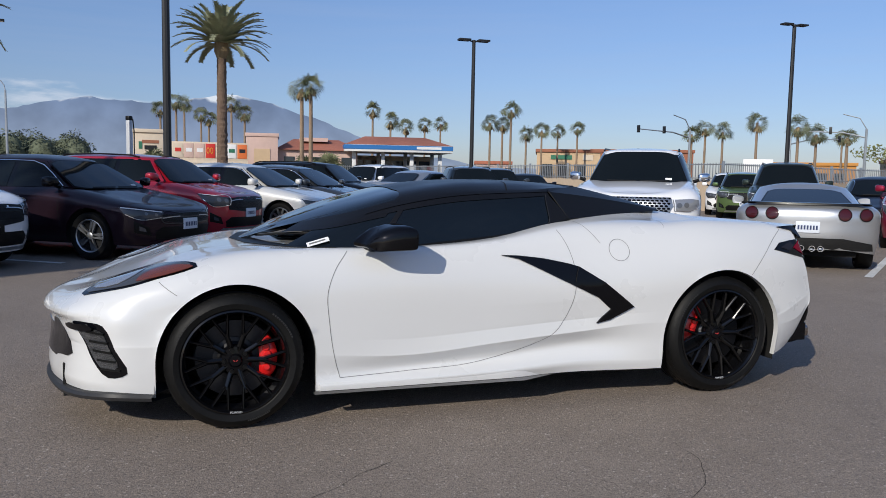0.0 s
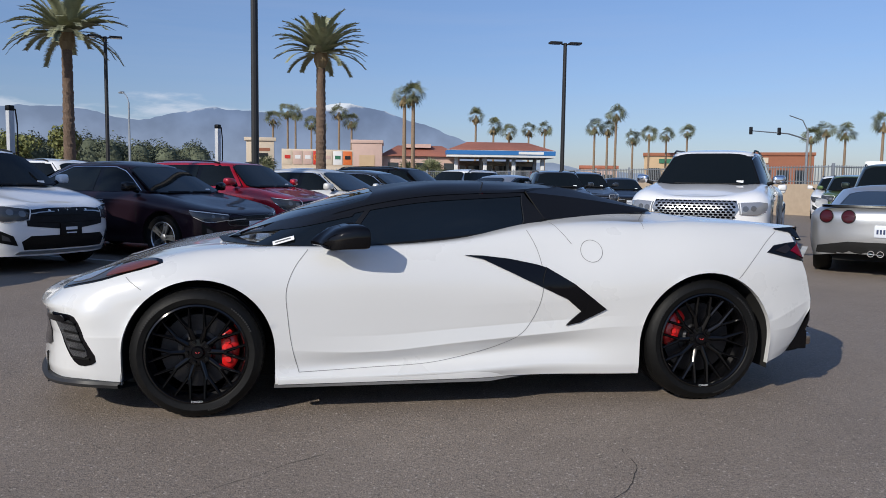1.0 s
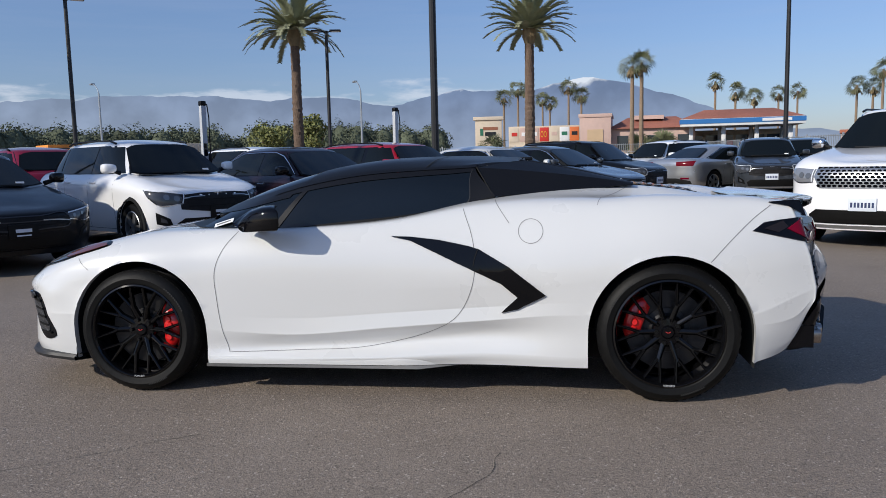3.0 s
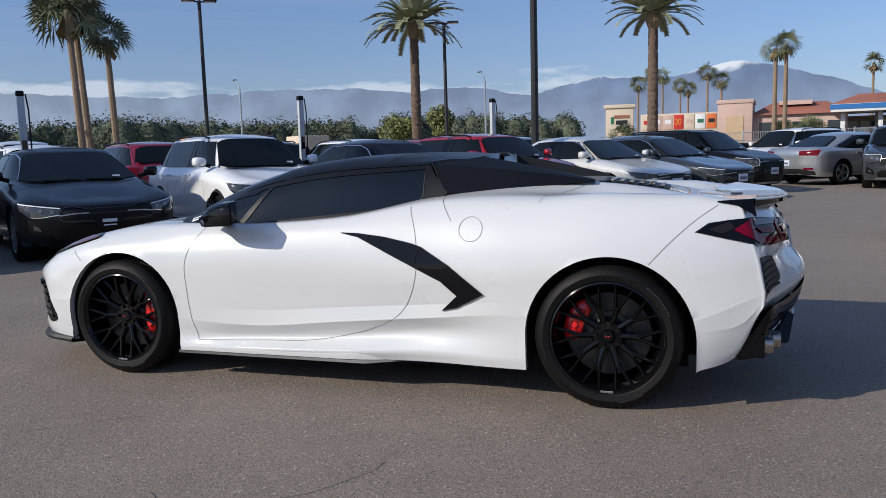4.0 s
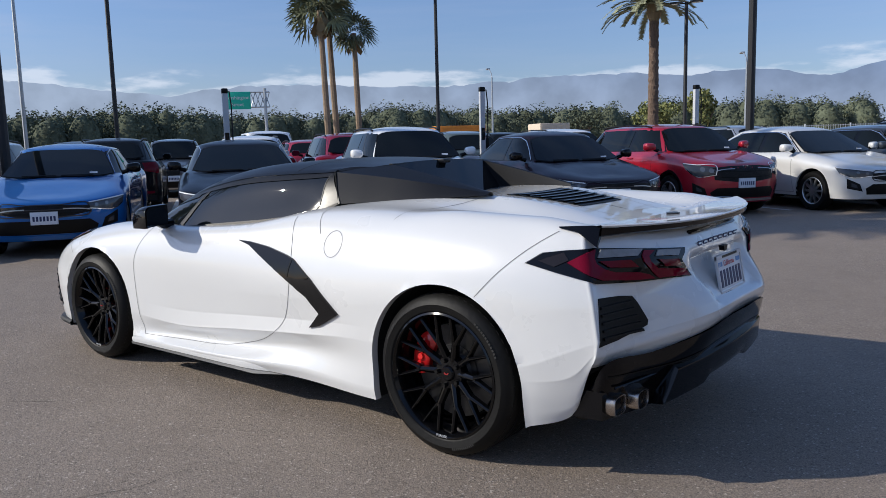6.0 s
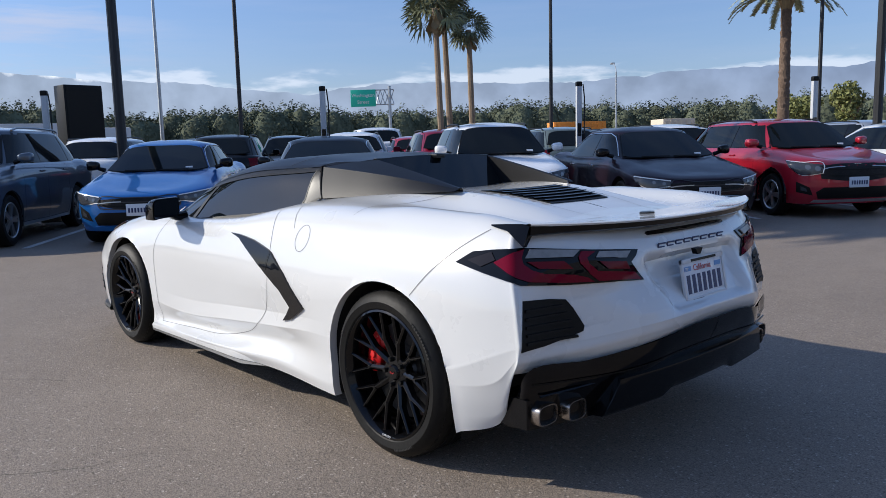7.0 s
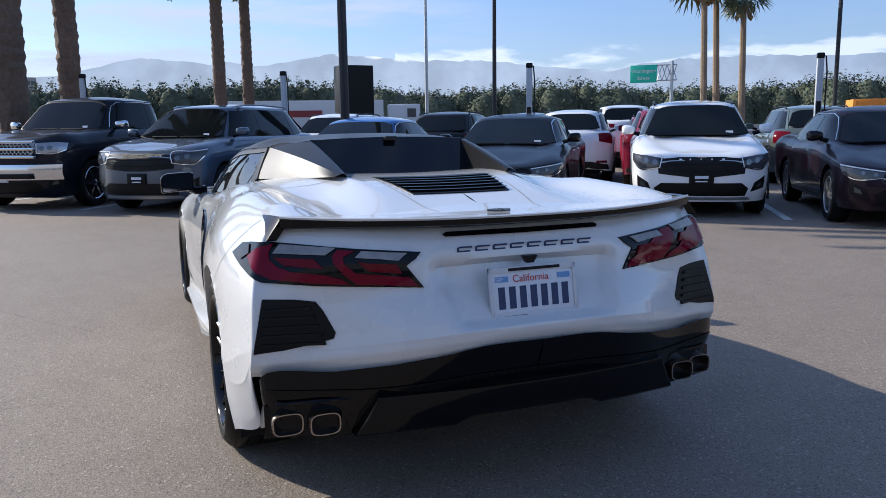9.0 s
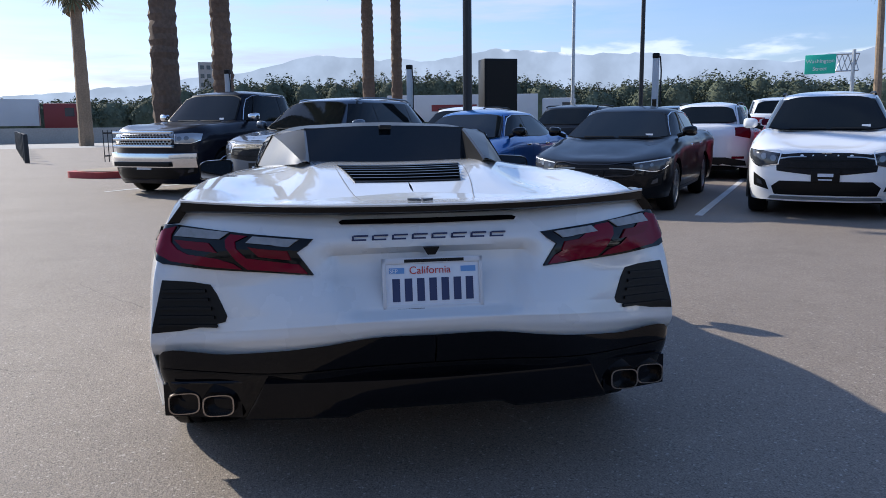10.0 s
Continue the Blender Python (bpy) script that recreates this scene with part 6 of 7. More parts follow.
def fan_palm(x, y, z0, h, r, crown, seed, lean=(0, 0), detail=46, label="tall slim fan palm"):
    rng = random.Random(seed)
    ob = thing("fan_palm", label, "palm tree", pose(x, y, z0, lean[0], lean[1], 0), "fan palms")
    bm = bmesh.new()
    rows = max(8, int(h / .5))
    rings = []
    for i in range(rows + 1):
        z = h * i / rows
        rr = r * (1.15 - .3 * i / rows) * (1.03 if i % 2 else .97)
        rings.append([bm.verts.new((math.cos(2 * math.pi * j / 9) * rr, math.sin(2 * math.pi * j / 9) * rr, z)) for j in range(9)])
    for a, b in zip(rings, rings[1:]):
        for j in range(9):
            bm.faces.new((a[j], a[(j + 1) % 9], b[(j + 1) % 9], b[j]))
    part("trunk", bm, "trunk_pale", ob)
    bm = bmesh.new()
    for k in range(14):
        a = rng.uniform(0, 2 * math.pi)
        d = Vector((math.cos(a), math.sin(a), 0))
        p = Vector((0, 0, h - rng.uniform(0, .25) * crown)) + d * r
        q = p + d * crown * rng.uniform(.1, .3) + Vector((0, 0, -crown * rng.uniform(.25, .55)))
        s = d.cross(Vector((0, 0, 1))) * crown * .13
        bm.faces.new([bm.verts.new(v) for v in (p, q + s, q + s * .2 + Vector((0, 0, -.15)), q - s)])
    part("dry_skirt", bm, "frond_dry", ob, keep=True)
    bm = bmesh.new()
    fan_fronds(bm, h, crown, rng, detail, crown * .62)
    part("crown", bm, "frond_dark", ob, keep=True)
    return ob


date_palm(-10.44, 29.5, 7.0, .215, 2.15, 1)
date_palm(-.12, 33.28, 7.2, .23, 2.15, 2)
date_palm(-27.8, 2.0, 7.4, .24, 2.3, 3)
date_palm(-30.9, 3.5, 8.2, .23, 2.4, 4)
date_palm(-13.2, -3.45, 9.8, .27, 2.2, 5, .8)
date_palm(-17.0, -2.62, 7.0, .25, 2.2, 6)
for i, (x, y, ln) in enumerate(((-19.9, 19.1, (1.2, -1.0)), (-20.7, 20.4, (1.0, -2.0)), (-19.9, 20.9, (0.5, -1.0)))):
    fan_palm(x, y, 0, (6.7, 7.6, 6.0)[i], .125, (1.45, 1.5, 1.1)[i], 40 + i, ln, 60, "tall fan palm with a bushy crown and leaning trunk")
fan_palm(-48.5, -14.6, 0, 9.6, .40, 1.9, 50)
FAR_PALMS = ((19.5, 88.0, 9.6), (21.6, 87.5, 8.3), (24.7, 91.8, 7.9), (29.9, 100.8, 8.9), (32.0, 100.1, 9.1), (33.1, 83.8, 8.3), (34.6, 83.5, 8.1), (33.5, 78.3, 9.4), (41.2, 91.2, 7.6),
             (43.1, 90.4, 8.1), (47.2, 93.9, 8.3), (49.6, 92.7, 8.7), (56.7, 76.6, 7.4), (55.0, 71.7, 7.8), (56.4, 70.4, 7.4), (52.9, 60.6, 7.7), (52.4, 54.4, 6.9), (57.0, 57.0, 6.5))
MORE_PALMS = ((83.4, 80.1, 8.0), (-4.9, 95.3, 9.1), (-3.1, 95.3, 10.1), (-2.2, 100.3, 10.3), (-.1, 105.3, 9.4), (.9, 105.3, 8.9), (3.1, 90.2, 9.7), (4.6, 90.2, 8.7), (8.1, 66.7, 9.3), (8.9, 66.6, 9.6), (70, 66, 7.0), (74, 62, 6.4))
for i, (x, y, z) in enumerate(FAR_PALMS + MORE_PALMS):
    fan_palm(x, y, 1.2, z - 1.6, .135 if i < 26 else .18, 1.35, 100 + i, (0, 0), 30)
for i, (x, y, r) in enumerate(((-5.0, 73.5, 1.7), (12.0, 74.0, 1.6), (9.6, 75.0, 1.5))):
    rng = random.Random(300 + i)
    ob = thing("young_palm", "low bushy young palm beside a sign", "palm tree", pose(x, y, 1.2))
    bm = bmesh.new()
    tube(bm, [(0, 0, 0), (0, 0, .6)], .25, 8)
    part("trunk", bm, "trunk", ob)
    bm = bmesh.new()
    fan_fronds(bm, .8, r, rng, 40, r * .8)
    part("crown", bm, "frond_dark", ob, keep=True)


# ---- trees
def clump(bm, c, r, n, rng, size):
    for _ in range(n):
        d = Vector((rng.gauss(0, 1), rng.gauss(0, 1), rng.gauss(0, 1))).normalized()
        p = c + Vector((d.x * r[0], d.y * r[1], d.z * r[2])) * rng.uniform(.55, 1.05) ** .6
        u = Vector((rng.gauss(0, 1), rng.gauss(0, 1), rng.gauss(0, 1))).normalized()
        v = (u.cross(d) if u.cross(d).length > .1 else u.orthogonal()).normalized()
        w = v.cross(u)
        k = size * rng.uniform(.6, 1.3)
        bm.faces.new([bm.verts.new(p + v * k), bm.verts.new(p + w * k * .7), bm.verts.new(p - v * k), bm.verts.new(p - w * k * .7)])


rng = random.Random(77)
BELT_P, BELT_N, BELT_S, BELT_C = [], [], [], []
for i in range(250):
    t = i / 249
    az = radians(98 + 104 * t + rng.uniform(-.3, .3))
    rr = 104 + 22 * (1 - t) + rng.uniform(-5, 5)
    h = (6.3 + 1.3 * math.sin(az * 9) ** 2 * rng.uniform(.5, 1) + rng.uniform(-.5, .7)) * (1.12 if t > .62 else 1.0)
    if 0.13 < t < .16:
        h *= .75
    if t > .82:
        h *= max(.58, 1 - (t - .82) * 5.0)
    c = Vector((math.cos(az) * rr, math.sin(az) * rr, 0))
    nr = np.random.default_rng(i)
    n = 1300
    d = nr.normal(size=(n, 3))
    d /= np.linalg.norm(d, axis=1, keepdims=True)
    lump = 1 + .22 * np.sin(d[:, 0] * 5 + i) * np.sin(d[:, 2] * 6 + 2 * i) + .16 * np.sin(d[:, 1] * 9 + 3 * i)
    taper = 1 - .20 * np.clip(d[:, 2], 0, 1) ** 2
    p = d * np.stack([2.6 * taper, 2.6 * taper, np.full(n, h * .50)], 1) * (lump * nr.uniform(.84, 1.02, n))[:, None]
    BELT_P.append(p + np.array([c.x, c.y, h * .46]))
    q = d + nr.normal(size=(n, 3)) * .35
    BELT_N.append(q / np.linalg.norm(q, axis=1, keepdims=True))
    BELT_S.append(nr.uniform(.11, .24, n))
    BELT_C.append((c, h))
P, N, S_ = np.concatenate(BELT_P), np.concatenate(BELT_N), np.concatenate(BELT_S)[:, None]
T = np.cross(N, np.random.default_rng(9).normal(size=N.shape))
T /= np.linalg.norm(T, axis=1, keepdims=True)
B = np.cross(N, T)
V = np.stack([P + T * S_, P + B * S_ * .7, P - T * S_, P - B * S_ * .7], 1).reshape(-1, 3)
me = bpy.data.meshes.new("tree_belt_leaves")
me.from_pydata(V.tolist(), [], np.arange(len(V)).reshape(-1, 4).tolist())
bm = bmesh.new()
bm.from_mesh(me)
bpy.data.meshes.remove(me)
# dark hearts of the trees behind the leaves
for c, h in BELT_C:
    lathe(bm, [(.05, h * .90), (1.1, h * .82), (1.9, h * .62), (2.2, h * .4), (2.3, h * .2), (2.2, 0)], 10, axis="z", m=Matrix.Translation(c))
tagged(done("tree_belt", bm, "leaf", keep=True), "long belt of dark green trees along the freeway", "trees", kind="stuff")


def broad_tree(x, y, h, r, seed, material, label):
    rng = random.Random(seed)
    ob = thing("tree", label, "tree", pose(x, y, .5))
    bm = bmesh.new()
    tube(bm, [(0, 0, 0), (.05, 0, h * .3), (.1, .05, h * .55)], [.22, .16, .08], 8)
    for k in range(5):
        a = k * 1.26
        tube(bm, [(.05, 0, h * (.28 + .04 * k)), (math.cos(a) * r * .35, math.sin(a) * r * .35, h * .55), (math.cos(a) * r * .6, math.sin(a) * r * .6, h * .7)], [.09, .06, .03], 6)
    part("trunk", bm, "trunk", ob)
    bm = bmesh.new()
    for k in range(12):
        a = rng.uniform(0, 6.28)
        q = rng.uniform(.1, .8)
        clump(bm, Vector((math.cos(a) * r * q, math.sin(a) * r * q, h * rng.uniform(.42, .88))), (r * .42, r * .42, h * .16), 170, rng, .14)
    part("crown", bm, material, ob, keep=True)


broad_tree(-23.5, 62.0, 4.2, 2.2, 11, "leaf_light", "yellow-green broadleaf tree by the road")
broad_tree(-20.0, 63.5, 4.9, 1.7, 12, "leaf_light", "yellow-green broadleaf tree with a pointed crown")
broad_tree(-38.0, 76.0, 4.4, 3.0, 13, "leaf", "dark green rounded tree")
broad_tree(64.0, 52.0, 5.0, 5.5, 14, "leaf_light", "dusty olive green desert tree")
broad_tree(72.0, 54.0, 5.6, 6.0, 15, "leaf_light", "dusty olive green desert tree")
broad_tree(80.0, 52.0, 5.2, 5.0, 16, "leaf_light", "dusty olive green desert tree")

# ---- raised street behind the lot: retaining wall and fence
WALL = [Vector((70, 34, 0)), Vector((31.5, 27.0, 0)), Vector((19.6, 22.6, 0)), Vector((16.5, 40, 0)), Vector((12.5, 57, 0)), Vector((-2, 60, 0)), Vector((-26, 58, 0))]
bm = bmesh.new()
for a, b in zip(WALL, WALL[1:]):
    d = (b - a).normalized()
    s = Vector((-d.y, d.x, 0)) * .1
    q = [a + s, b + s, b - s, a - s]
    lo = [bm.verts.new(v + Vector((0, 0, -.05))) for v in q]
    hi = [bm.verts.new(v + Vector((0, 0, 1.28))) for v in q]
    bm.faces.new(hi)
    for i in range(4):
        bm.faces.new((lo[i], lo[(i + 1) % 4], hi[(i + 1) % 4], hi[i]))
tagged(done("retaining_wall", bm, "tan_wall"), "low tan retaining wall round the lot", "wall", kind="structure")
bm = bmesh.new()
far = [bm.verts.new(v) for v in ((160, 60, 1.22), (150, 170, 1.22), (-30, 170, 1.22), (-30, 62, 1.22))]
near = [bm.verts.new(v + Vector((0, 0, 1.22))) for v in WALL]
bm.faces.new(near[::-1] + [far[3], far[2], far[1], far[0]])
bmesh.ops.triangulate(bm, faces=bm.faces[:])
tagged(done("raised_ground", bm, "dirt"), "sandy raised ground beyond the wall", "ground", kind="structure")
for a, b in zip(WALL, WALL[1:]):
    L_ = (b - a).length
    n = max(2, int(L_ / 3.0))
    fence = thing("metal_fence", "white metal picket fence on the wall", "fence", pose(0, 0, 0), "fence runs", "structure")
    bm = bmesh.new()
    for i in range(int(L_ / .16)):
        p = a.lerp(b, (i + .5) / int(L_ / .16))
        box(bm, p.x - .014, p.x + .014, p.y - .014, p.y + .014, 1.28, 2.05)
    pk = part("pickets", bm, "galvanised", fence)
    pk["kind"] = "stuff"
    for z in (1.40, 1.98):
        bm = bmesh.new()
        tube(bm, [a + Vector((0, 0, z)), b + Vector((0, 0, z))], .022, 4)
        part("rail", bm, "galvanised", fence)
    for i in range(n):
        p = a.lerp(b, i / n)
        bm = bmesh.new()
        box(bm, p.x - .045, p.x + .045, p.y - .045, p.y + .045, 1.25, 2.12, .008)
        part("post", bm, "galvanised", fence)


# ---- buildings and signs across the street
def face(bm, x0, x1, y, z0, z1, depth=.06):
    box(bm, x0, x1, y - depth, y + .02, z0, z1)


def hip_roof(bm, x0, x1, y0, y1, z0, z1, over=.4, ridge=.32):
    lo = [bm.verts.new(v) for v in ((x0 - over, y0 - over, z0), (x1 + over, y0 - over, z0), (x1 + over, y1 + over, z0), (x0 - over, y1 + over, z0))]
    ym, k = (y0 + y1) / 2, (x1 - x0) * ridge
    r = [bm.verts.new((x0 + k, ym, z1)), bm.verts.new((x1 - k, ym, z1))]
    bm.faces.new((lo[0], lo[1], r[1], r[0]))
    bm.faces.new((lo[1], lo[2], r[1]))
    bm.faces.new((lo[2], lo[3], r[0], r[1]))
    bm.faces.new((lo[3], lo[0], r[0]))
    bm.faces.new(lo[::-1])


gas = thing("petrol_station", "petrol station canopy with blue fascia and tiled roof", "petrol station", pose(13.7, 75.5, .95, 0, 0, -8) @ Matrix.Diagonal((.88, .9, .90, 1)))
bm = bmesh.new()
box(bm, 0, 13.0, 0, 9.0, 3.15, 3.95, .03)
canopy = part("canopy", bm, "fascia_white", gas)
bm = bmesh.new()
box(bm, -.04, 13.04, -.05, -.01, 3.42, 3.92)
box(bm, -.05, -.01, 0, 9, 3.42, 3.92)
part("blue_fascia", bm, "fascia_blue", canopy)
bm = bmesh.new()
box(bm, 8.6, 11.6, -.09, -.05, 3.52, 3.82)
part("sign_bar", bm, "fascia_white", canopy)
bm = bmesh.new()
hip_roof(bm, .2, 12.8, .2, 8.8, 3.96, 5.1, .2, .2)
part("tiled_roof", bm, "terracotta", gas)
for i in range(4):
    for y in (1.5, 7.5):
        bm = bmesh.new()
        box(bm, 1.2 + 3.5 * i - .22, 1.2 + 3.5 * i + .22, y - .22, y + .22, 0, 3.2, .02)
        part("column", bm, "fascia_white", gas)
for i in range(4):
    bm = bmesh.new()
    box(bm, 2.6 + 2.6 * i, 3.3 + 2.6 * i, 3, 3.6, 0, 1.6, .05)
    part("pump", bm, "panel_red" if i % 2 else "fascia_blue", gas)
bm = bmesh.new()
box(bm, 1, 12, 8.6, 12, 0, 2.9)
shop = part("shop", bm, "cream", gas)
for i in range(6):
    bm = bmesh.new()
    box(bm, 1.4 + 1.75 * i, 2.8 + 1.75 * i, 8.54, 8.6, .3, 2.3)
    part("shop_window", bm, "shop_glass", shop)

pink = thing("shop_building", "pink stucco shop building with tiled roofs", "building", pose(3.9, 77.5, 1.22, 0, 0, -6))
bm = bmesh.new()
box(bm, 0, 3.2, 0, 6, 0, 4.1, .03)
tower = part("tower", bm, "pink_stucco", pink)
bm = bmesh.new()
box(bm, -.1, 3.3, -.1, 6.1, 3.85, 4.2, .03)
part("cornice", bm, "pink_stucco", tower)
bm = bmesh.new()
box(bm, .8, 2.4, -.06, 0, .2, 2.6)
part("tower_niche", bm, "tan_stucco", tower)
bm = bmesh.new()
box(bm, 3.2, 11.5, 1, 9, 0, 2.6)
wall_ = part("wall", bm, "pink_stucco", pink)
bm = bmesh.new()
hip_roof(bm, 3.2, 11.5, 1, 9, 2.6, 3.9, .4, .2)
part("tiled_roof", bm, "terracotta", pink)
for i in range(5):
    bm = bmesh.new()
    box(bm, 3.8 + 1.5 * i, 4.9 + 1.5 * i, .94, 1.0, .4, 1.9)
    part("window", bm, "shop_glass", wall_)
bm = bmesh.new()
box(bm, 5.5, 8.5, 3, 6, 3.6, 4.0)
part("roof_unit", bm, "pink_stucco", pink)

mon = thing("monument_sign", "cream monument sign with a small emblem and dark bars", "sign", pose(-6.7, 75.2, 1.22, 0, 0, 2))
bm = bmesh.new()
box(bm, 0, 2.7, -.3, .3, 0, 3.75, .04)
part("pier", bm, "cream", mon)
bm = bmesh.new()
box(bm, -.2, 2.9, -.45, .45, 3.75, 4.1, .05)
part("cap", bm, "cream", mon)
bm = bmesh.new()
box(bm, .8, 2.3, -.34, -.30, 2.75, 3.05)
part("upper_bar", bm, "brown_stucco", mon)
bm = bmesh.new()
box(bm, 1.0, 2.1, -.34, -.30, 2.15, 2.55)
part("lower_bar", bm, "pole_black", mon)
bm = bmesh.new()
box(bm, .5, .8, -.34, -.30, 2.2, 2.9)
part("emblem", bm, "panel_green", mon)
tenants = thing("tenant_sign", "long cream sign wall with coloured square panels", "sign", pose(-3.2, 73.3, 1.22))
bm = bmesh.new()
box(bm, 0, 7.0, -.12, .12, 1.2, 2.95, .02)
box(bm, 0, 7.0, -.16, .16, 0, 1.2, .02)
part("frame", bm, "cream", tenants)
for i, c in enumerate(("cream", "pink_stucco", "pink_stucco", "panel_red", "cream", "fascia_white", "panel_orange")):
    bm = bmesh.new()
    box(bm, .12 + .98 * i, 1.0 + .98 * i, -.17, -.12, 1.45, 2.8, .01)
    pnl = part("panel", bm, c, tenants)
    bm = bmesh.new()
    if c == "panel_red":
        for x in (.30, .62):
            lathe(bm, [(.13, 0), (.17, 0), (.17, -.02), (.13, -.02)], 16, m=Matrix.Translation((.0 + .98 * i + .1 + x - .05, -.175, 2.15)) @ Matrix.Diagonal((.8, 1, 1.7, 1)))
        part("emblem", bm, "panel_yellow", pnl)
    else:
        box(bm, .3 + .98 * i, .85 + .98 * i, -.19, -.17, 2.0, 2.35)
        part("emblem", bm, ("panel_red", "fascia_white", "fascia_white", "cream", "pink_stucco", "panel_green", "pole_black")[i], pnl)


def shop_block(x, y, w, d, h, turn, col, roof, label, signs=()):
    b = thing("shop_building", label, "building", pose(x, y, 1.22, 0, 0, turn))
    bm = bmesh.new()
    box(bm, 0, w, 0, d, 0, h)
    wl_ = part("wall", bm, col, b)
    bm = bmesh.new()
    box(bm, -.2, w + .2, -.2, d + .2, h, h + .45, .04)
    part("parapet", bm, roof, b)
    for i in range(int(w / 2.4)):
        bm = bmesh.new()
        box(bm, .6 + 2.4 * i, 2.2 + 2.4 * i, -.05, .0, .3, min(2.2, h * .6))
        part("window", bm, "shop_glass", wl_)
    for x0, x1, z0, z1, c in signs:
        bm = bmesh.new()
        box(bm, x0, x1, -.1, -.05, z0, z1)
        part("sign_panel", bm, c, wl_)


shop_block(46.0, 98, 9, 12, 3.9, -25, "tan_stucco", "brown_stucco", "tan stucco shop block with a brown parapet", ((2, 5, 2.9, 3.5, "panel_green"), (6.5, 8, 2.8, 3.6, "cream")))
shop_block(57.0, 102, 15, 12, 4.3, -30, "brown_stucco", "brown_stucco", "brick brown shop block with a flat roof", ((3, 9, 3.2, 4.0, "cream"),))
shop_block(37.0, 99, 5, 8, 2.0, -20, "pink_stucco", "terracotta", "low pink stucco shop")
shop_block(76, 88, 13, 10, 2.6, -35, "orange_stucco", "orange_stucco", "orange-yellow stucco shop across the street", ((2, 6, 1.8, 2.4, "panel_yellow"),))
shop_block(90, 78, 16, 10, 3.2, -40, "tan_stucco", "brown_stucco", "tan shop block far across the street")
for i, (x, y, r) in enumerate(((46, 62, 30), (58, 52, -20), (62, 66, 200))):
    tl = thing("traffic_signal", "galvanised traffic signal mast with a long arm", "traffic signal", pose(x, y, 1.2, 0, 0, 150 + r))
    bm = bmesh.new()
    tube(bm, [(0, 0, 0), (0, 0, 5.2)], [.14, .10], 8)
    part("mast", bm, "galvanised", tl)
    bm = bmesh.new()
    tube(bm, [(0, 0, 4.4), (2, 0, 4.9), (6, 0, 5.1)], [.08, .07, .05], 6)
    part("arm", bm, "galvanised", tl)
    bm = bmesh.new()
    tube(bm, [(0, 0, 5.2), (.6, 0, 6.2), (2.0, 0, 6.6)], .05, 6)
    part("lamp_arm", bm, "galvanised", tl)
    for xx in (3.0, 5.9):
        bm = bmesh.new()
        box(bm, xx - .12, xx + .12, -.12, .12, 4.75, 5.45, .03)
        part("signal_head", bm, "pole_black", tl)
kiosk = thing("sign_board", "white blank notice board on posts", "sign", pose(41, 46, 1.2, 0, 0, -40))
bm = bmesh.new()
box(bm, -1.1, 1.1, -.05, .05, .6, 1.9, .02)
part("board", bm, "fascia_white", kiosk)
for x in (-.9, .9):
    bm = bmesh.new()
    box(bm, x - .05, x + .05, -.05, .05, 0, .6)
    part("post", bm, "galvanised", kiosk)

# ---- freeway side: guide sign, display board, boxes, trailers
gs = thing("freeway_sign", "green freeway exit sign with white words on a steel post", "road sign", pose(-48.25, 37.75, 0, 0, 0, 45))
bm = bmesh.new()
box(bm, -2.0, .1, -.05, .05, 4.55, 5.95, .03)
board = part("board", bm, "sign_green", gs)
for txt, z in (("Washington", 5.35), ("Street", 4.80)):
    cu = bpy.data.curves.new("sign_word", "FONT")
    cu.body, cu.size, cu.extrude, cu.align_x = txt, .40, .004, "CENTER"
    cu.materials.append(M["fascia_white"])
    ob = new("sign_word", cu)
    ob.parent = board
    ob.matrix_basis = pose(-.95, -.062, z, 90, 0, 0)
bm = bmesh.new()
tube(bm, [(1.25, .1, 0), (1.25, .1, 6.2)], .13, 8)
part("post", bm, "galvanised", gs)
for z in (4.7, 5.9):
    bm = bmesh.new()
    tube(bm, [(-.2, .1, z), (1.6, .1, z)], .05, 5)
    part("truss_rail", bm, "galvanised", gs)
for i in range(4):
    for a_, b_ in ((4.7, 5.9), (5.9, 4.7)):
        bm = bmesh.new()
        tube(bm, [(.1 + .38 * i, .1, a_), (.48 + .38 * i, .1, b_)], .03, 4)
        part("truss_brace", bm, "galvanised", gs)
bb = thing("display_board", "black upright digital display board", "display board", pose(-26.9, 7.2, 0, 0, 0, 4))
bm = bmesh.new()
box(bm, -.45, .45, -.70, .70, .7, 3.75, .04)
part("cabinet", bm, "satin_black", bb)
bm = bmesh.new()
box(bm, .45, .47, -.62, .62, 1.6, 3.65)
part("screen", bm, "satin_black", bb)
bm = bmesh.new()
box(bm, -.35, .35, -.5, .5, 0, .7, .02)
part("plinth", bm, "concrete", bb)
for x, y, w, c, words in ((-24.5, 34.0, 3.0, "orange_box", "yellow-orange"), (-20.0, 37.0, 1.8, "cream", "beige")):
    ct = thing("container", words + " storage container by the road", "container", pose(x, y, 0, 0, 0, 50))
    bm = bmesh.new()
    box(bm, -w / 2, w / 2, -1.1, 1.1, .1, 2.35, .03)
    part("shell", bm, c, ct)
    for i in range(int(w / .3)):
        bm = bmesh.new()
        box(bm, -w / 2 + .1 + .3 * i, -w / 2 + .22 + .3 * i, -1.13, -1.1, .2, 2.25)
        part("rib", bm, c, ct)


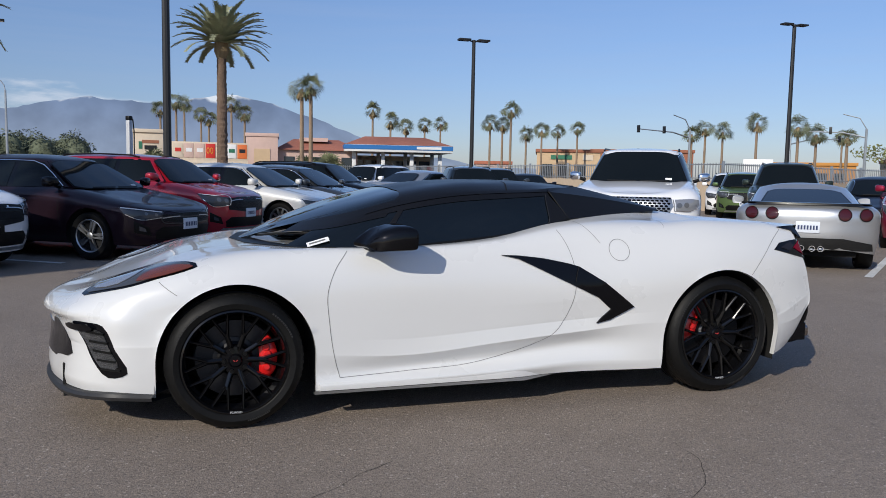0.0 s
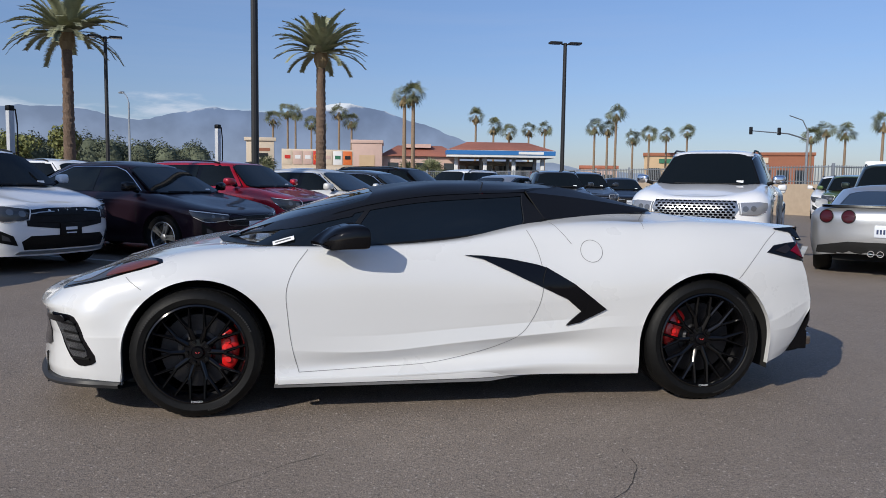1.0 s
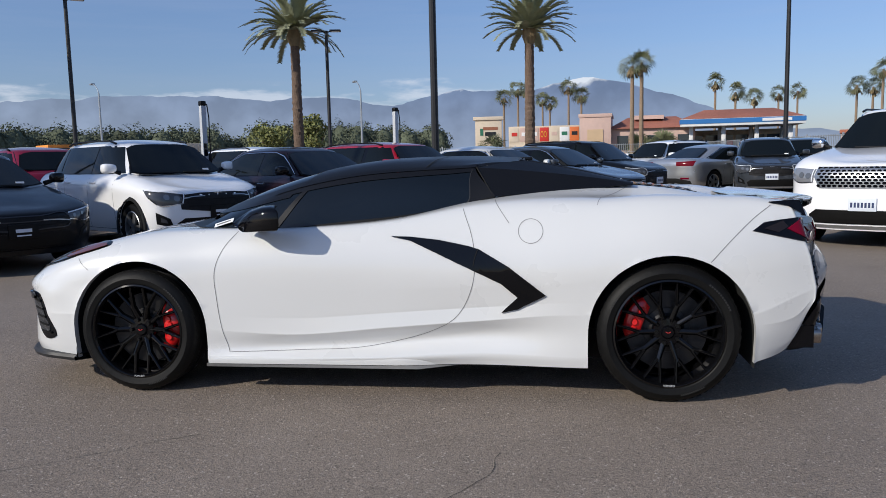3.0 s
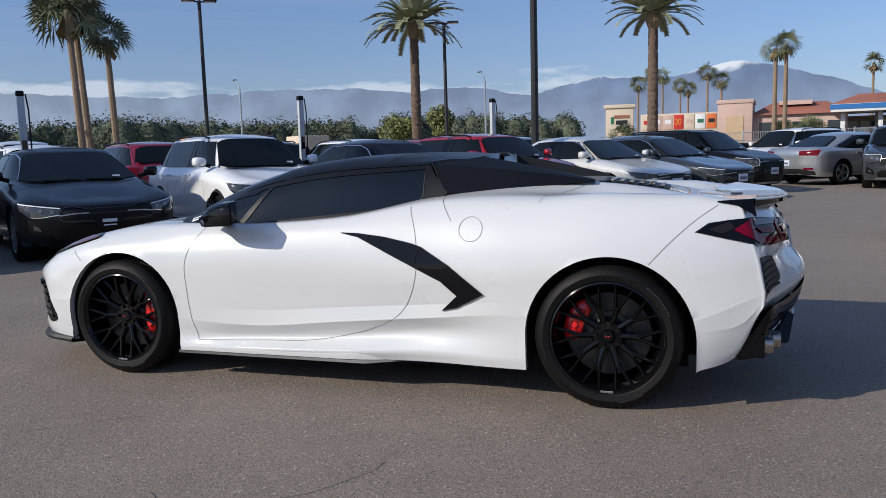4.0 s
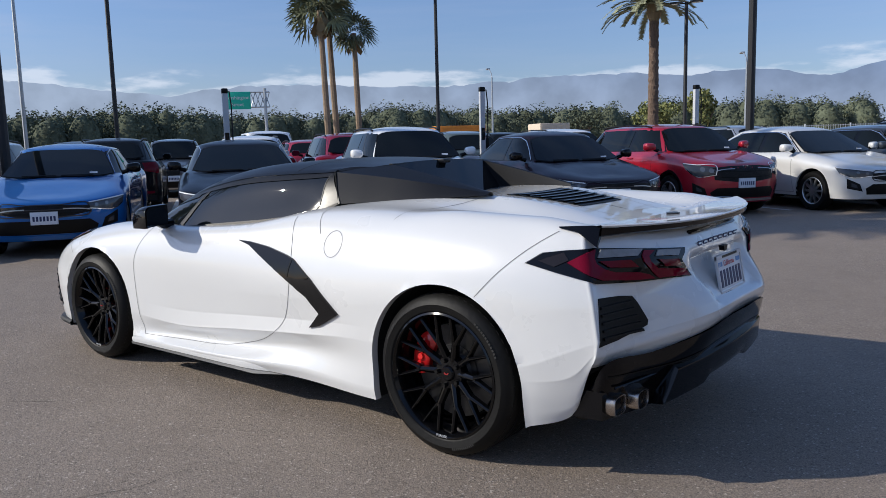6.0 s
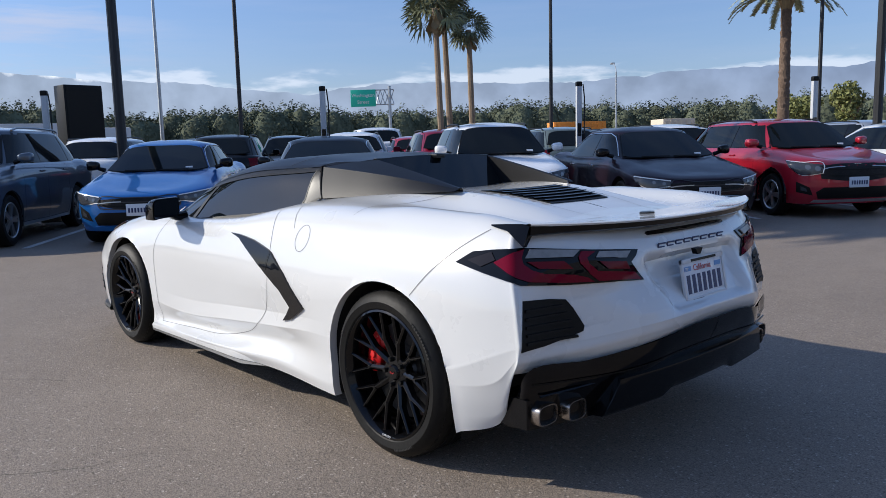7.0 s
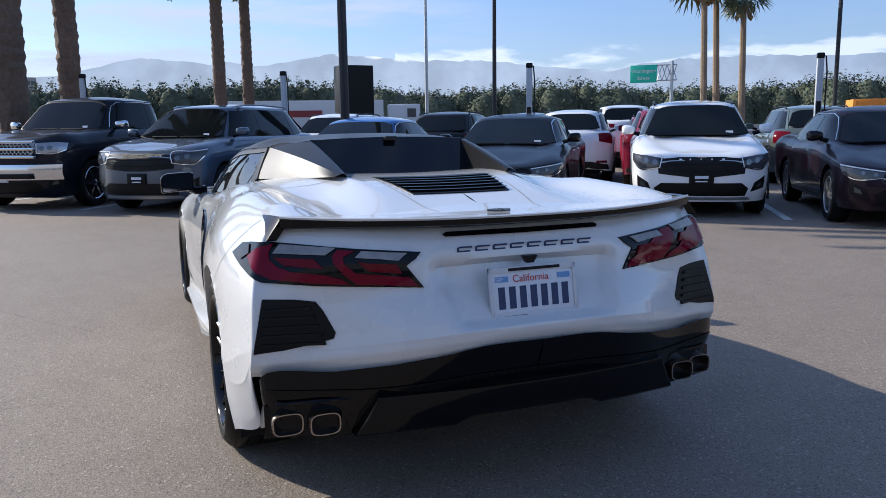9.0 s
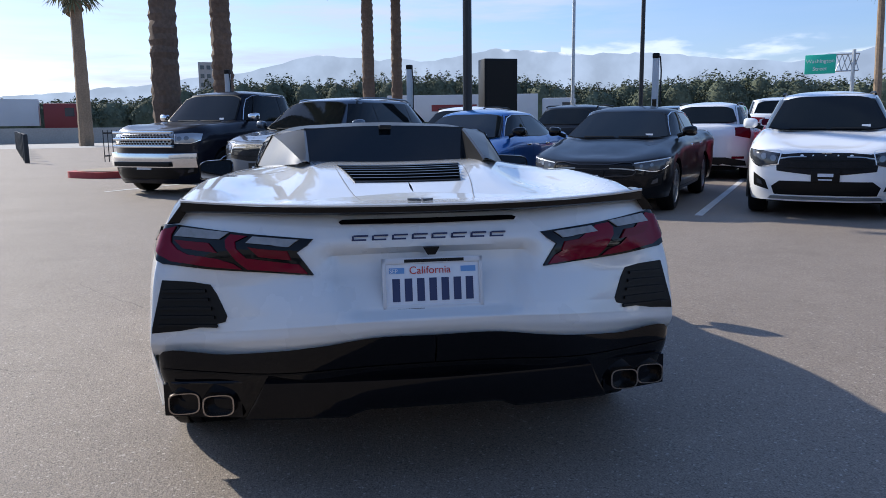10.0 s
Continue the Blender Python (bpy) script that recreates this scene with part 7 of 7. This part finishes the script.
def lorry(x, y, turn, body, n, label, cab="trailer_white"):
    lo = thing("lorry", label, "truck", pose(x, y, .4, 0, 0, turn), "lorries on the freeway")
    bm = bmesh.new()
    box(bm, 0, n, -1.25, 1.25, .95, 3.4, .04)
    tr = part("trailer", bm, body, lo)
    bm = bmesh.new()
    box(bm, n * .3, n * .6, -1.28, -1.25, 1.9, 2.5)
    part("trailer_bar", bm, "truck_red", tr)
    bm = bmesh.new()
    vs = box(bm, n + .4, n + 3.4, -1.2, 1.2, .5, 3.0, .15)
    part("cab", bm, cab, lo)
    bm = bmesh.new()
    box(bm, n + 2.2, n + 3.0, -1.22, 1.22, 1.8, 2.6)
    part("cab_glass", bm, "shop_glass", lo)
    for xx in (1, 2.2, n + .9, n + 2.9):
        for s in (-1, 1):
            bm = bmesh.new()
            lathe(bm, [(0, s * 1.05), (.3, s * 1.06), (.34, s * 1.1), (.5, s * 1.08), (.5, s * .8)], 16, m=Matrix.Translation((xx, 0, .1)))
            part("wheel", bm, "tyre", lo)


lorry(-70.0, 7.0, 74, "trailer_white", 14, "white box trailer lorry on the freeway")
lorry(-72.3, -34.3, 105, "trailer_white", 9, "white box lorry with a dark red cab on the freeway", "truck_red")
# far block of flats over the trees
tower = thing("apartment_tower", "distant grey concrete tower block in two steps", "building", pose(-248, -30.5, 0, 0, 0, 7))
for y0, y1, h in ((-3.6, .6, 20.5), (.6, 3.6, 16.8)):
    bm = bmesh.new()
    box(bm, -6, 0, y0, y1, 0, h)
    block = part("block", bm, "concrete", tower)
    for k in range(5):
        for j in range(2):
            bm = bmesh.new()
            yy = y0 + (y1 - y0) * (.28 + .44 * j)
            box(bm, 0, .05, yy - .55, yy + .55, h - 2.2 - 2.6 * k, h - 1.0 - 2.6 * k)
            part("window", bm, "shop_glass", block)
# crash barrier along the freeway
bm = bmesh.new()
G = [[(math.cos(radians(a)) * (62 + 20 * max(0, (150 - a) / 60)), math.sin(radians(a)) * (62 + 20 * max(0, (150 - a) / 60)), z) for z in (0, 1.15)] for a in np.linspace(105, 215, 40)]
grid_bm(bm, G)
G2 = [[(p[1][0] * k, p[1][1] * k, 1.15) for k in (1, 1.012)] for p in G]
grid_bm(bm, G2)
tagged(done("freeway_barrier", bm, "concrete"), "long grey concrete freeway barrier", "barrier", kind="structure")

bm = bmesh.new()
G = [[(-40 - .9 * i + w, -34 + 4.5 * i, .006) for w in (-14, 0)] for i in range(11)]
grid_bm(bm, G)
tagged(done("road", bm, "concrete"), "pale concrete road beyond the lot", "road", kind="structure")

# ---- stall lines, kerb island, cracks
for d in (-9.6, -7.0, -4.35, -1.5, 1.03, 3.55, 6.2, 8.8, 11.4, 14.0, 16.7):
    bm = bmesh.new()
    a = DIR_D * d + DIR_F * -6.35
    b = DIR_D * d + DIR_F * -17.2
    s = DIR_D * .052
    n = 24
    G = [[tuple(a.lerp(b, i / n) + s * k + Vector((0, 0, .005))) for k in (-1, 1)] for i in range(n + 1)]
    grid_bm(bm, G)
    tagged(done("stall_line", bm, "line_paint"), "worn white painted stall line", "road marking", "stall lines", "structure")
for (x0, y0), (x1, y1) in (((5.57, 4.47), (9.0, 9.05)), ((7.0, 3.3), (11.2, 6.6)), ((10.2, 11.2), (12.8, 15.4))):
    bm = bmesh.new()
    a, b = Vector((x0, y0, .005)), Vector((x1, y1, .005))
    s = (b - a).cross(Vector((0, 0, 1))).normalized() * .052
    grid_bm(bm, [[tuple(a.lerp(b, i / 12) + s * k) for k in (-1, 1)] for i in range(13)])
    tagged(done("stall_line", bm, "line_paint"), "worn white painted stall line", "road marking", "stall lines", "structure")
isl = thing("kerb_island", "planted island with a red painted kerb", "kerb", pose(-17.1, -4.3, 0, 0, 0, -35), "", "structure")
bm = bmesh.new()
out = [(2.6 * math.copysign(abs(math.cos(a)) ** .5, math.cos(a)), .95 * math.copysign(abs(math.sin(a)) ** .5, math.sin(a))) for a in np.linspace(0, 2 * math.pi, 33)[:-1]]
prism(bm, out, -.02, .15, axis="z")
part("kerb", bm, "red_kerb", isl)
bm = bmesh.new()
prism(bm, [(x * .93, y * .82) for x, y in out], .10, .165, axis="z")
part("soil", bm, "dirt", isl)
for i in range(9):
    a = Vector((-24.0 - 2.5 * i, -10.0 - .9 * i, 0))
    bo = thing("bollard", "black steel bollard at the lot's edge", "bollard", pose(a.x, a.y, 0), "bollards")
    bm = bmesh.new()
    lathe(bm, [(0, 1.0), (.07, .98), (.085, .92), (.085, 0)], 12, axis="z")
    part("post", bm, "pole_black", bo)
fn = thing("iron_fence", "low black iron fence beside the lot exit", "fence", pose(-22.5, -5.6, 0, 0, 0, 80), "", "structure")
for z in (.25, 1.0):
    bm = bmesh.new()
    tube(bm, [(-1.6, 0, z), (1.6, 0, z)], .025, 5)
    part("rail", bm, "pole_black", fn)
bm = bmesh.new()
for i in range(22):
    box(bm, -1.6 + .15 * i - .01, -1.6 + .15 * i + .01, -.01, .01, .05, 1.1)
pk = part("bars", bm, "pole_black", fn)
pk["kind"] = "stuff"
rng = random.Random(5)
for i, (x, y, a, ln) in enumerate(((-.7, -1.5, 200, 1.3), (.6, -1.6, 250, .9), (1.5, -2.2, 300, 1.4), (-.2, -2.2, 330, 1.2), (2.9, -1.9, 240, 1.0), (2.2, -2.6, 200, 1.6), (.3, -3.0, 10, 1.3), (3.1, -.9, 280, .8))):
    bm = bmesh.new()
    p = Vector((x, y, .0025))
    ang = radians(a)
    last = None
    for k in range(26):
        ang += rng.uniform(-.22, .22)
        p = p + Vector((math.cos(ang), math.sin(ang), 0)) * ln / 26
        s = Vector((-math.sin(ang), math.cos(ang), 0)) * rng.uniform(.0006, .0018)
        now = (bm.verts.new(p + s), bm.verts.new(p - s))
        if last:
            bm.faces.new((last[0], last[1], now[1], now[0]))
        last = now
    tagged(done("asphalt_crack", bm, "crack_dark"), "fine dark crack in the asphalt", "crack", "cracks in the asphalt", "structure")

# ---- unseen building added behind the camera for bounce light and reflections
db = thing("unseen_bounce_building", "long unseen building with dark glass, added for bounce light and reflections", "building", pose(21, -15, 0, 0, 0, 90))
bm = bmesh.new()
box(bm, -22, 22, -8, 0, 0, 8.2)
w_ = part("wall", bm, mat("unseen_bounce_wall", (.22, .23, .25), .8, grain=2, var=.06), db)
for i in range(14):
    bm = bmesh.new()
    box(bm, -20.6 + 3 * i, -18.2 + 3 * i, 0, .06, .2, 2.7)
    part("window", bm, "shop_glass", w_)


# ---- mountains and clouds on the horizon
def glow(name, build):
    m = bpy.data.materials.new(name)
    m.use_nodes = True
    n, l = m.node_tree.nodes, m.node_tree.links
    n.clear()
    out_ = n.new("ShaderNodeOutputMaterial")
    build(n, l, out_)
    return m


def hill_nodes(n, l, out_):
    geo = n.new("ShaderNodeNewGeometry")
    sep = n.new("ShaderNodeSeparateXYZ")
    l.new(geo.outputs["Position"], sep.inputs["Vector"])
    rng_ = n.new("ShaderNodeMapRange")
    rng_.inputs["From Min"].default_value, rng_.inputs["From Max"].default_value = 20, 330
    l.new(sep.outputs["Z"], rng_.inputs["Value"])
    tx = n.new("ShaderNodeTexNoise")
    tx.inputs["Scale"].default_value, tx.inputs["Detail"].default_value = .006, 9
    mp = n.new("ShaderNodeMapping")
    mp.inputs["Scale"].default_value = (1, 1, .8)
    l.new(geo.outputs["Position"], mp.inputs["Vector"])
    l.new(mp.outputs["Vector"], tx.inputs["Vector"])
    # distance haze put into the colour: paler towards the foot
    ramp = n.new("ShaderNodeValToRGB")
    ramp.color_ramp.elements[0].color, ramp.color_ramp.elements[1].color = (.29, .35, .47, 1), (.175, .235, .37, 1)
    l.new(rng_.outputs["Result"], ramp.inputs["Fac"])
    # haze painted thicker and paler on the sun's side
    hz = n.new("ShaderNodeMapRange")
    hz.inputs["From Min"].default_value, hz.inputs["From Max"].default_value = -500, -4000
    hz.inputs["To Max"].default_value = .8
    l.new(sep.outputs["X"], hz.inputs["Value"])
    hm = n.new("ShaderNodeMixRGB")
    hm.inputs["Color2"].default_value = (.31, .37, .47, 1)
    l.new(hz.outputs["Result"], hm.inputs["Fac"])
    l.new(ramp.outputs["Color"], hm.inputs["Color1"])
    # light and shade of the ridges painted in as noise
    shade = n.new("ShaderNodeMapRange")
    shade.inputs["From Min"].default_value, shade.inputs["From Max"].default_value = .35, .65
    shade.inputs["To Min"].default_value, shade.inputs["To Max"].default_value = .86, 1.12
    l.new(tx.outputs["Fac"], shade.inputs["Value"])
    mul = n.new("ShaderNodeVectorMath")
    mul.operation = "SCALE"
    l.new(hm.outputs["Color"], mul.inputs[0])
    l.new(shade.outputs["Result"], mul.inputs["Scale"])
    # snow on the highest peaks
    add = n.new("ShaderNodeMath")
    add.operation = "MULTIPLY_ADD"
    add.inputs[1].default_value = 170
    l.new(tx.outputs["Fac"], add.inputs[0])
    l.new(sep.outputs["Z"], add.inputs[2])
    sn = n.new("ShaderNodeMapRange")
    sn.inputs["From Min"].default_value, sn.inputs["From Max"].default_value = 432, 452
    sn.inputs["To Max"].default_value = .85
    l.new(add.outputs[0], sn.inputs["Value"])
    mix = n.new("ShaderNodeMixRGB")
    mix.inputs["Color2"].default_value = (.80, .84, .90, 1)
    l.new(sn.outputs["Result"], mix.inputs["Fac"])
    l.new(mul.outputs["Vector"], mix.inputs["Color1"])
    # the range glows with its painted daylight; the sun doesn't light it
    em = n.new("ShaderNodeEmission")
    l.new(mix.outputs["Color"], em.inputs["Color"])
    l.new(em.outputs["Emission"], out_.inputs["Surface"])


def cloud_nodes(n, l, out_):
    uv = n.new("ShaderNodeTexCoord")
    geo = n.new("ShaderNodeNewGeometry")
    mp = n.new("ShaderNodeMapping")
    mp.inputs["Scale"].default_value = (.0026, .0026, .011)
    l.new(geo.outputs["Position"], mp.inputs["Vector"])
    tx = n.new("ShaderNodeTexNoise")
    tx.inputs["Scale"].default_value, tx.inputs["Detail"].default_value, tx.inputs["Roughness"].default_value = 1.0, 8, .55
    l.new(mp.outputs["Vector"], tx.inputs["Vector"])
    sep = n.new("ShaderNodeSeparateXYZ")
    l.new(geo.outputs["Position"], sep.inputs["Vector"])
    band = n.new("ShaderNodeMapRange")
    band.inputs["From Min"].default_value, band.inputs["From Max"].default_value = 350, 480
    band.inputs["To Min"].default_value, band.inputs["To Max"].default_value = .13, -.26
    l.new(sep.outputs["Z"], band.inputs["Value"])
    add = n.new("ShaderNodeMath")
    add.operation = "ADD"
    l.new(tx.outputs["Fac"], add.inputs[0])
    l.new(band.outputs["Result"], add.inputs[1])
    fac = n.new("ShaderNodeMapRange")
    fac.interpolation_type = "SMOOTHSTEP"
    fac.inputs["From Min"].default_value, fac.inputs["From Max"].default_value = .50, .70
    fac.inputs["To Max"].default_value = .62
    l.new(add.outputs[0], fac.inputs["Value"])
    # cloud brightness is emitted in one even colour, not lit by the sun
    tr, em, mx = n.new("ShaderNodeBsdfTransparent"), n.new("ShaderNodeEmission"), n.new("ShaderNodeMixShader")
    em.inputs["Color"].default_value = (.66, .70, .79, 1)
    l.new(fac.outputs["Result"], mx.inputs["Fac"])
    l.new(tr.outputs[0], mx.inputs[1])
    l.new(em.outputs[0], mx.inputs[2])
    l.new(mx.outputs[0], out_.inputs["Surface"])


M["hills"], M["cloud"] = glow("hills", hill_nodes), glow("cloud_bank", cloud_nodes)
SKYLINE = ((60, .6), (68, .9), (74, 1.6), (76.3, 2.2), (78.8, 3.1), (82.9, 4.6), (85, 5.1), (86.8, 5.6), (88.5, 5.4), (91.3, 4.7), (94, 4.8), (96.6, 5.0), (99, 4.4), (101.5, 3.9), (106, 4.6), (111, 4.4), (115, 4.75), (121.7, 4.6), (127, 4.2), (132.5, 4.3),
           (137, 4.5), (141.7, 4.5), (147, 3.8), (152, 4.3), (156.2, 4.8), (160, 4.7), (163.5, 5.1), (167, 5.2), (171, 4.5), (175, 4.6), (179.5, 4.9), (184, 3.8), (191, 2.8), (200, 1.9), (212, 1.0))
az_ = np.array([a for a, _ in SKYLINE])
el_ = np.array([e for _, e in SKYLINE])
bm = bmesh.new()
G = []
for a in np.linspace(60, 212, 420):
    e = np.interp(a, az_, el_) + .20 * (noise.noise(Vector((a * .55, 3, 0))) + .5 * noise.noise(Vector((a * 1.7, 9, 0))) + .25 * noise.noise(Vector((a * 4.5, 5, 0))))
    c = Vector((math.cos(radians(a)), math.sin(radians(a)), 0))
    G.append([tuple(c * (4000 - 250 * k) + Vector((0, 0, (4000 * math.tan(radians(max(e, .2)))) * (1 - k) - 20 * k))) for k in (0, .35, .7, 1)])
grid_bm(bm, G)
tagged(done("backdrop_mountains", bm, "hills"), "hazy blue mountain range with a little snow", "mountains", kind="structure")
bm = bmesh.new()
G = [[(math.cos(radians(a)) * 4250, math.sin(radians(a)) * 4250, z) for z in np.linspace(230, 520, 4)] for a in np.linspace(92, 162, 90)]
grid_bm(bm, G)
tagged(done("backdrop_clouds", bm, "cloud"), "low white cloud bank along the mountain tops", "clouds", kind="structure")

# ---------------------------------------------------------------- ground
def asphalt():
    m = bpy.data.materials.new("asphalt")
    m.use_nodes = True
    n, l = m.node_tree.nodes, m.node_tree.links
    b = n["Principled BSDF"]
    co = n.new("ShaderNodeTexCoord")

    def noise_(scale, detail=5, rough=.6):
        t = n.new("ShaderNodeTexNoise")
        t.inputs["Scale"].default_value, t.inputs["Detail"].default_value, t.inputs["Roughness"].default_value = scale, detail, rough
        l.new(co.outputs["Object"], t.inputs["Vector"])
        return t.outputs["Fac"]

    def mix_(a, b, fac, how="MIX"):
        x = n.new("ShaderNodeMixRGB")
        x.blend_type = how
        for k, v in ((0, fac), (1, a), (2, b)):
            if isinstance(v, (tuple, float)):
                x.inputs[k].default_value = v
            else:
                l.new(v, x.inputs[k])
        return x.outputs["Color"]

    def span(v, lo, hi, a=0.0, b=1.0):
        x = n.new("ShaderNodeMapRange")
        x.inputs["From Min"].default_value, x.inputs["From Max"].default_value = lo, hi
        x.inputs["To Min"].default_value, x.inputs["To Max"].default_value = a, b
        l.new(v, x.inputs["Value"])
        return x.outputs["Result"]
    grit, clump_, wide_ = noise_(135, 4, .76), noise_(46, 5, .72), noise_(.7, 6, .62)
    stones = n.new("ShaderNodeTexVoronoi")
    stones.inputs["Scale"].default_value = 125
    l.new(co.outputs["Object"], stones.inputs["Vector"])
    base = mix_((.115, .094, .076, 1), (.405, .332, .267, 1), span(grit, .32, .70))
    base = mix_(base, (.72, .70, .68, 1), span(clump_, .50, .66, 0, .8), "MULTIPLY")
    base = mix_(base, (1.35, 1.34, 1.32, 1), span(clump_, .46, .30, 0, .6), "MULTIPLY")
    base = mix_(base, (.86, .85, .84, 1), span(wide_, .35, .70), "MULTIPLY")
    patch = noise_(5.5, 6, .7)
    base = mix_(base, (.91, .905, .90, 1), span(patch, .50, .70), "MULTIPLY")
    base = mix_(base, (1.06, 1.06, 1.05, 1), span(patch, .46, .30), "MULTIPLY")
    base = mix_(base, (.055, .047, .040, 1), span(noise_(70, 3, .6), .62, .68, 0, .5))
    # pale chips, dark pits
    chips = n.new("ShaderNodeSeparateColor")
    l.new(stones.outputs["Color"], chips.inputs["Color"])
    base = mix_(base, (.62, .55, .48, 1), span(chips.outputs["Red"], .96, .99, 0, .45))
    base = mix_(base, (.045, .039, .033, 1), span(chips.outputs["Green"], .92, .98, 0, .5))
    # oil stains
    st = n.new("ShaderNodeMapRange")
    st.inputs["From Min"].default_value, st.inputs["From Max"].default_value = .60, .72
    st.inputs["To Min"].default_value, st.inputs["To Max"].default_value = 0, .14
    l.new(noise_(.9, 3), st.inputs["Value"])
    mixs = n.new("ShaderNodeMixRGB")
    mixs.inputs["Color2"].default_value = (.075, .066, .058, 1)
    l.new(st.outputs["Result"], mixs.inputs["Fac"])
    l.new(base, mixs.inputs["Color1"])
    l.new(mixs.outputs["Color"], b.inputs["Base Color"])
    b.inputs["Roughness"].default_value = .75
    bp = n.new("ShaderNodeBump")
    bp.inputs["Strength"].default_value, bp.inputs["Distance"].default_value = .7, .010
    hgt = n.new("ShaderNodeMath")
    hgt.operation = "MULTIPLY_ADD"
    hgt.inputs[1].default_value = .6
    l.new(grit, hgt.inputs[0])
    l.new(clump_, hgt.inputs[2])
    l.new(hgt.outputs[0], bp.inputs["Height"])
    l.new(bp.outputs["Normal"], b.inputs["Normal"])
    return m


M["asphalt"] = asphalt()
bm = bmesh.new()
edges = [-4800, -600, -120, -40, -12, 12, 40, 120, 600, 4800]
grid_bm(bm, [[(x, y, 0) for x in edges] for y in edges])
tagged(done("ground", bm, "asphalt"), "worn grey-brown asphalt parking lot", "parking lot", kind="structure")
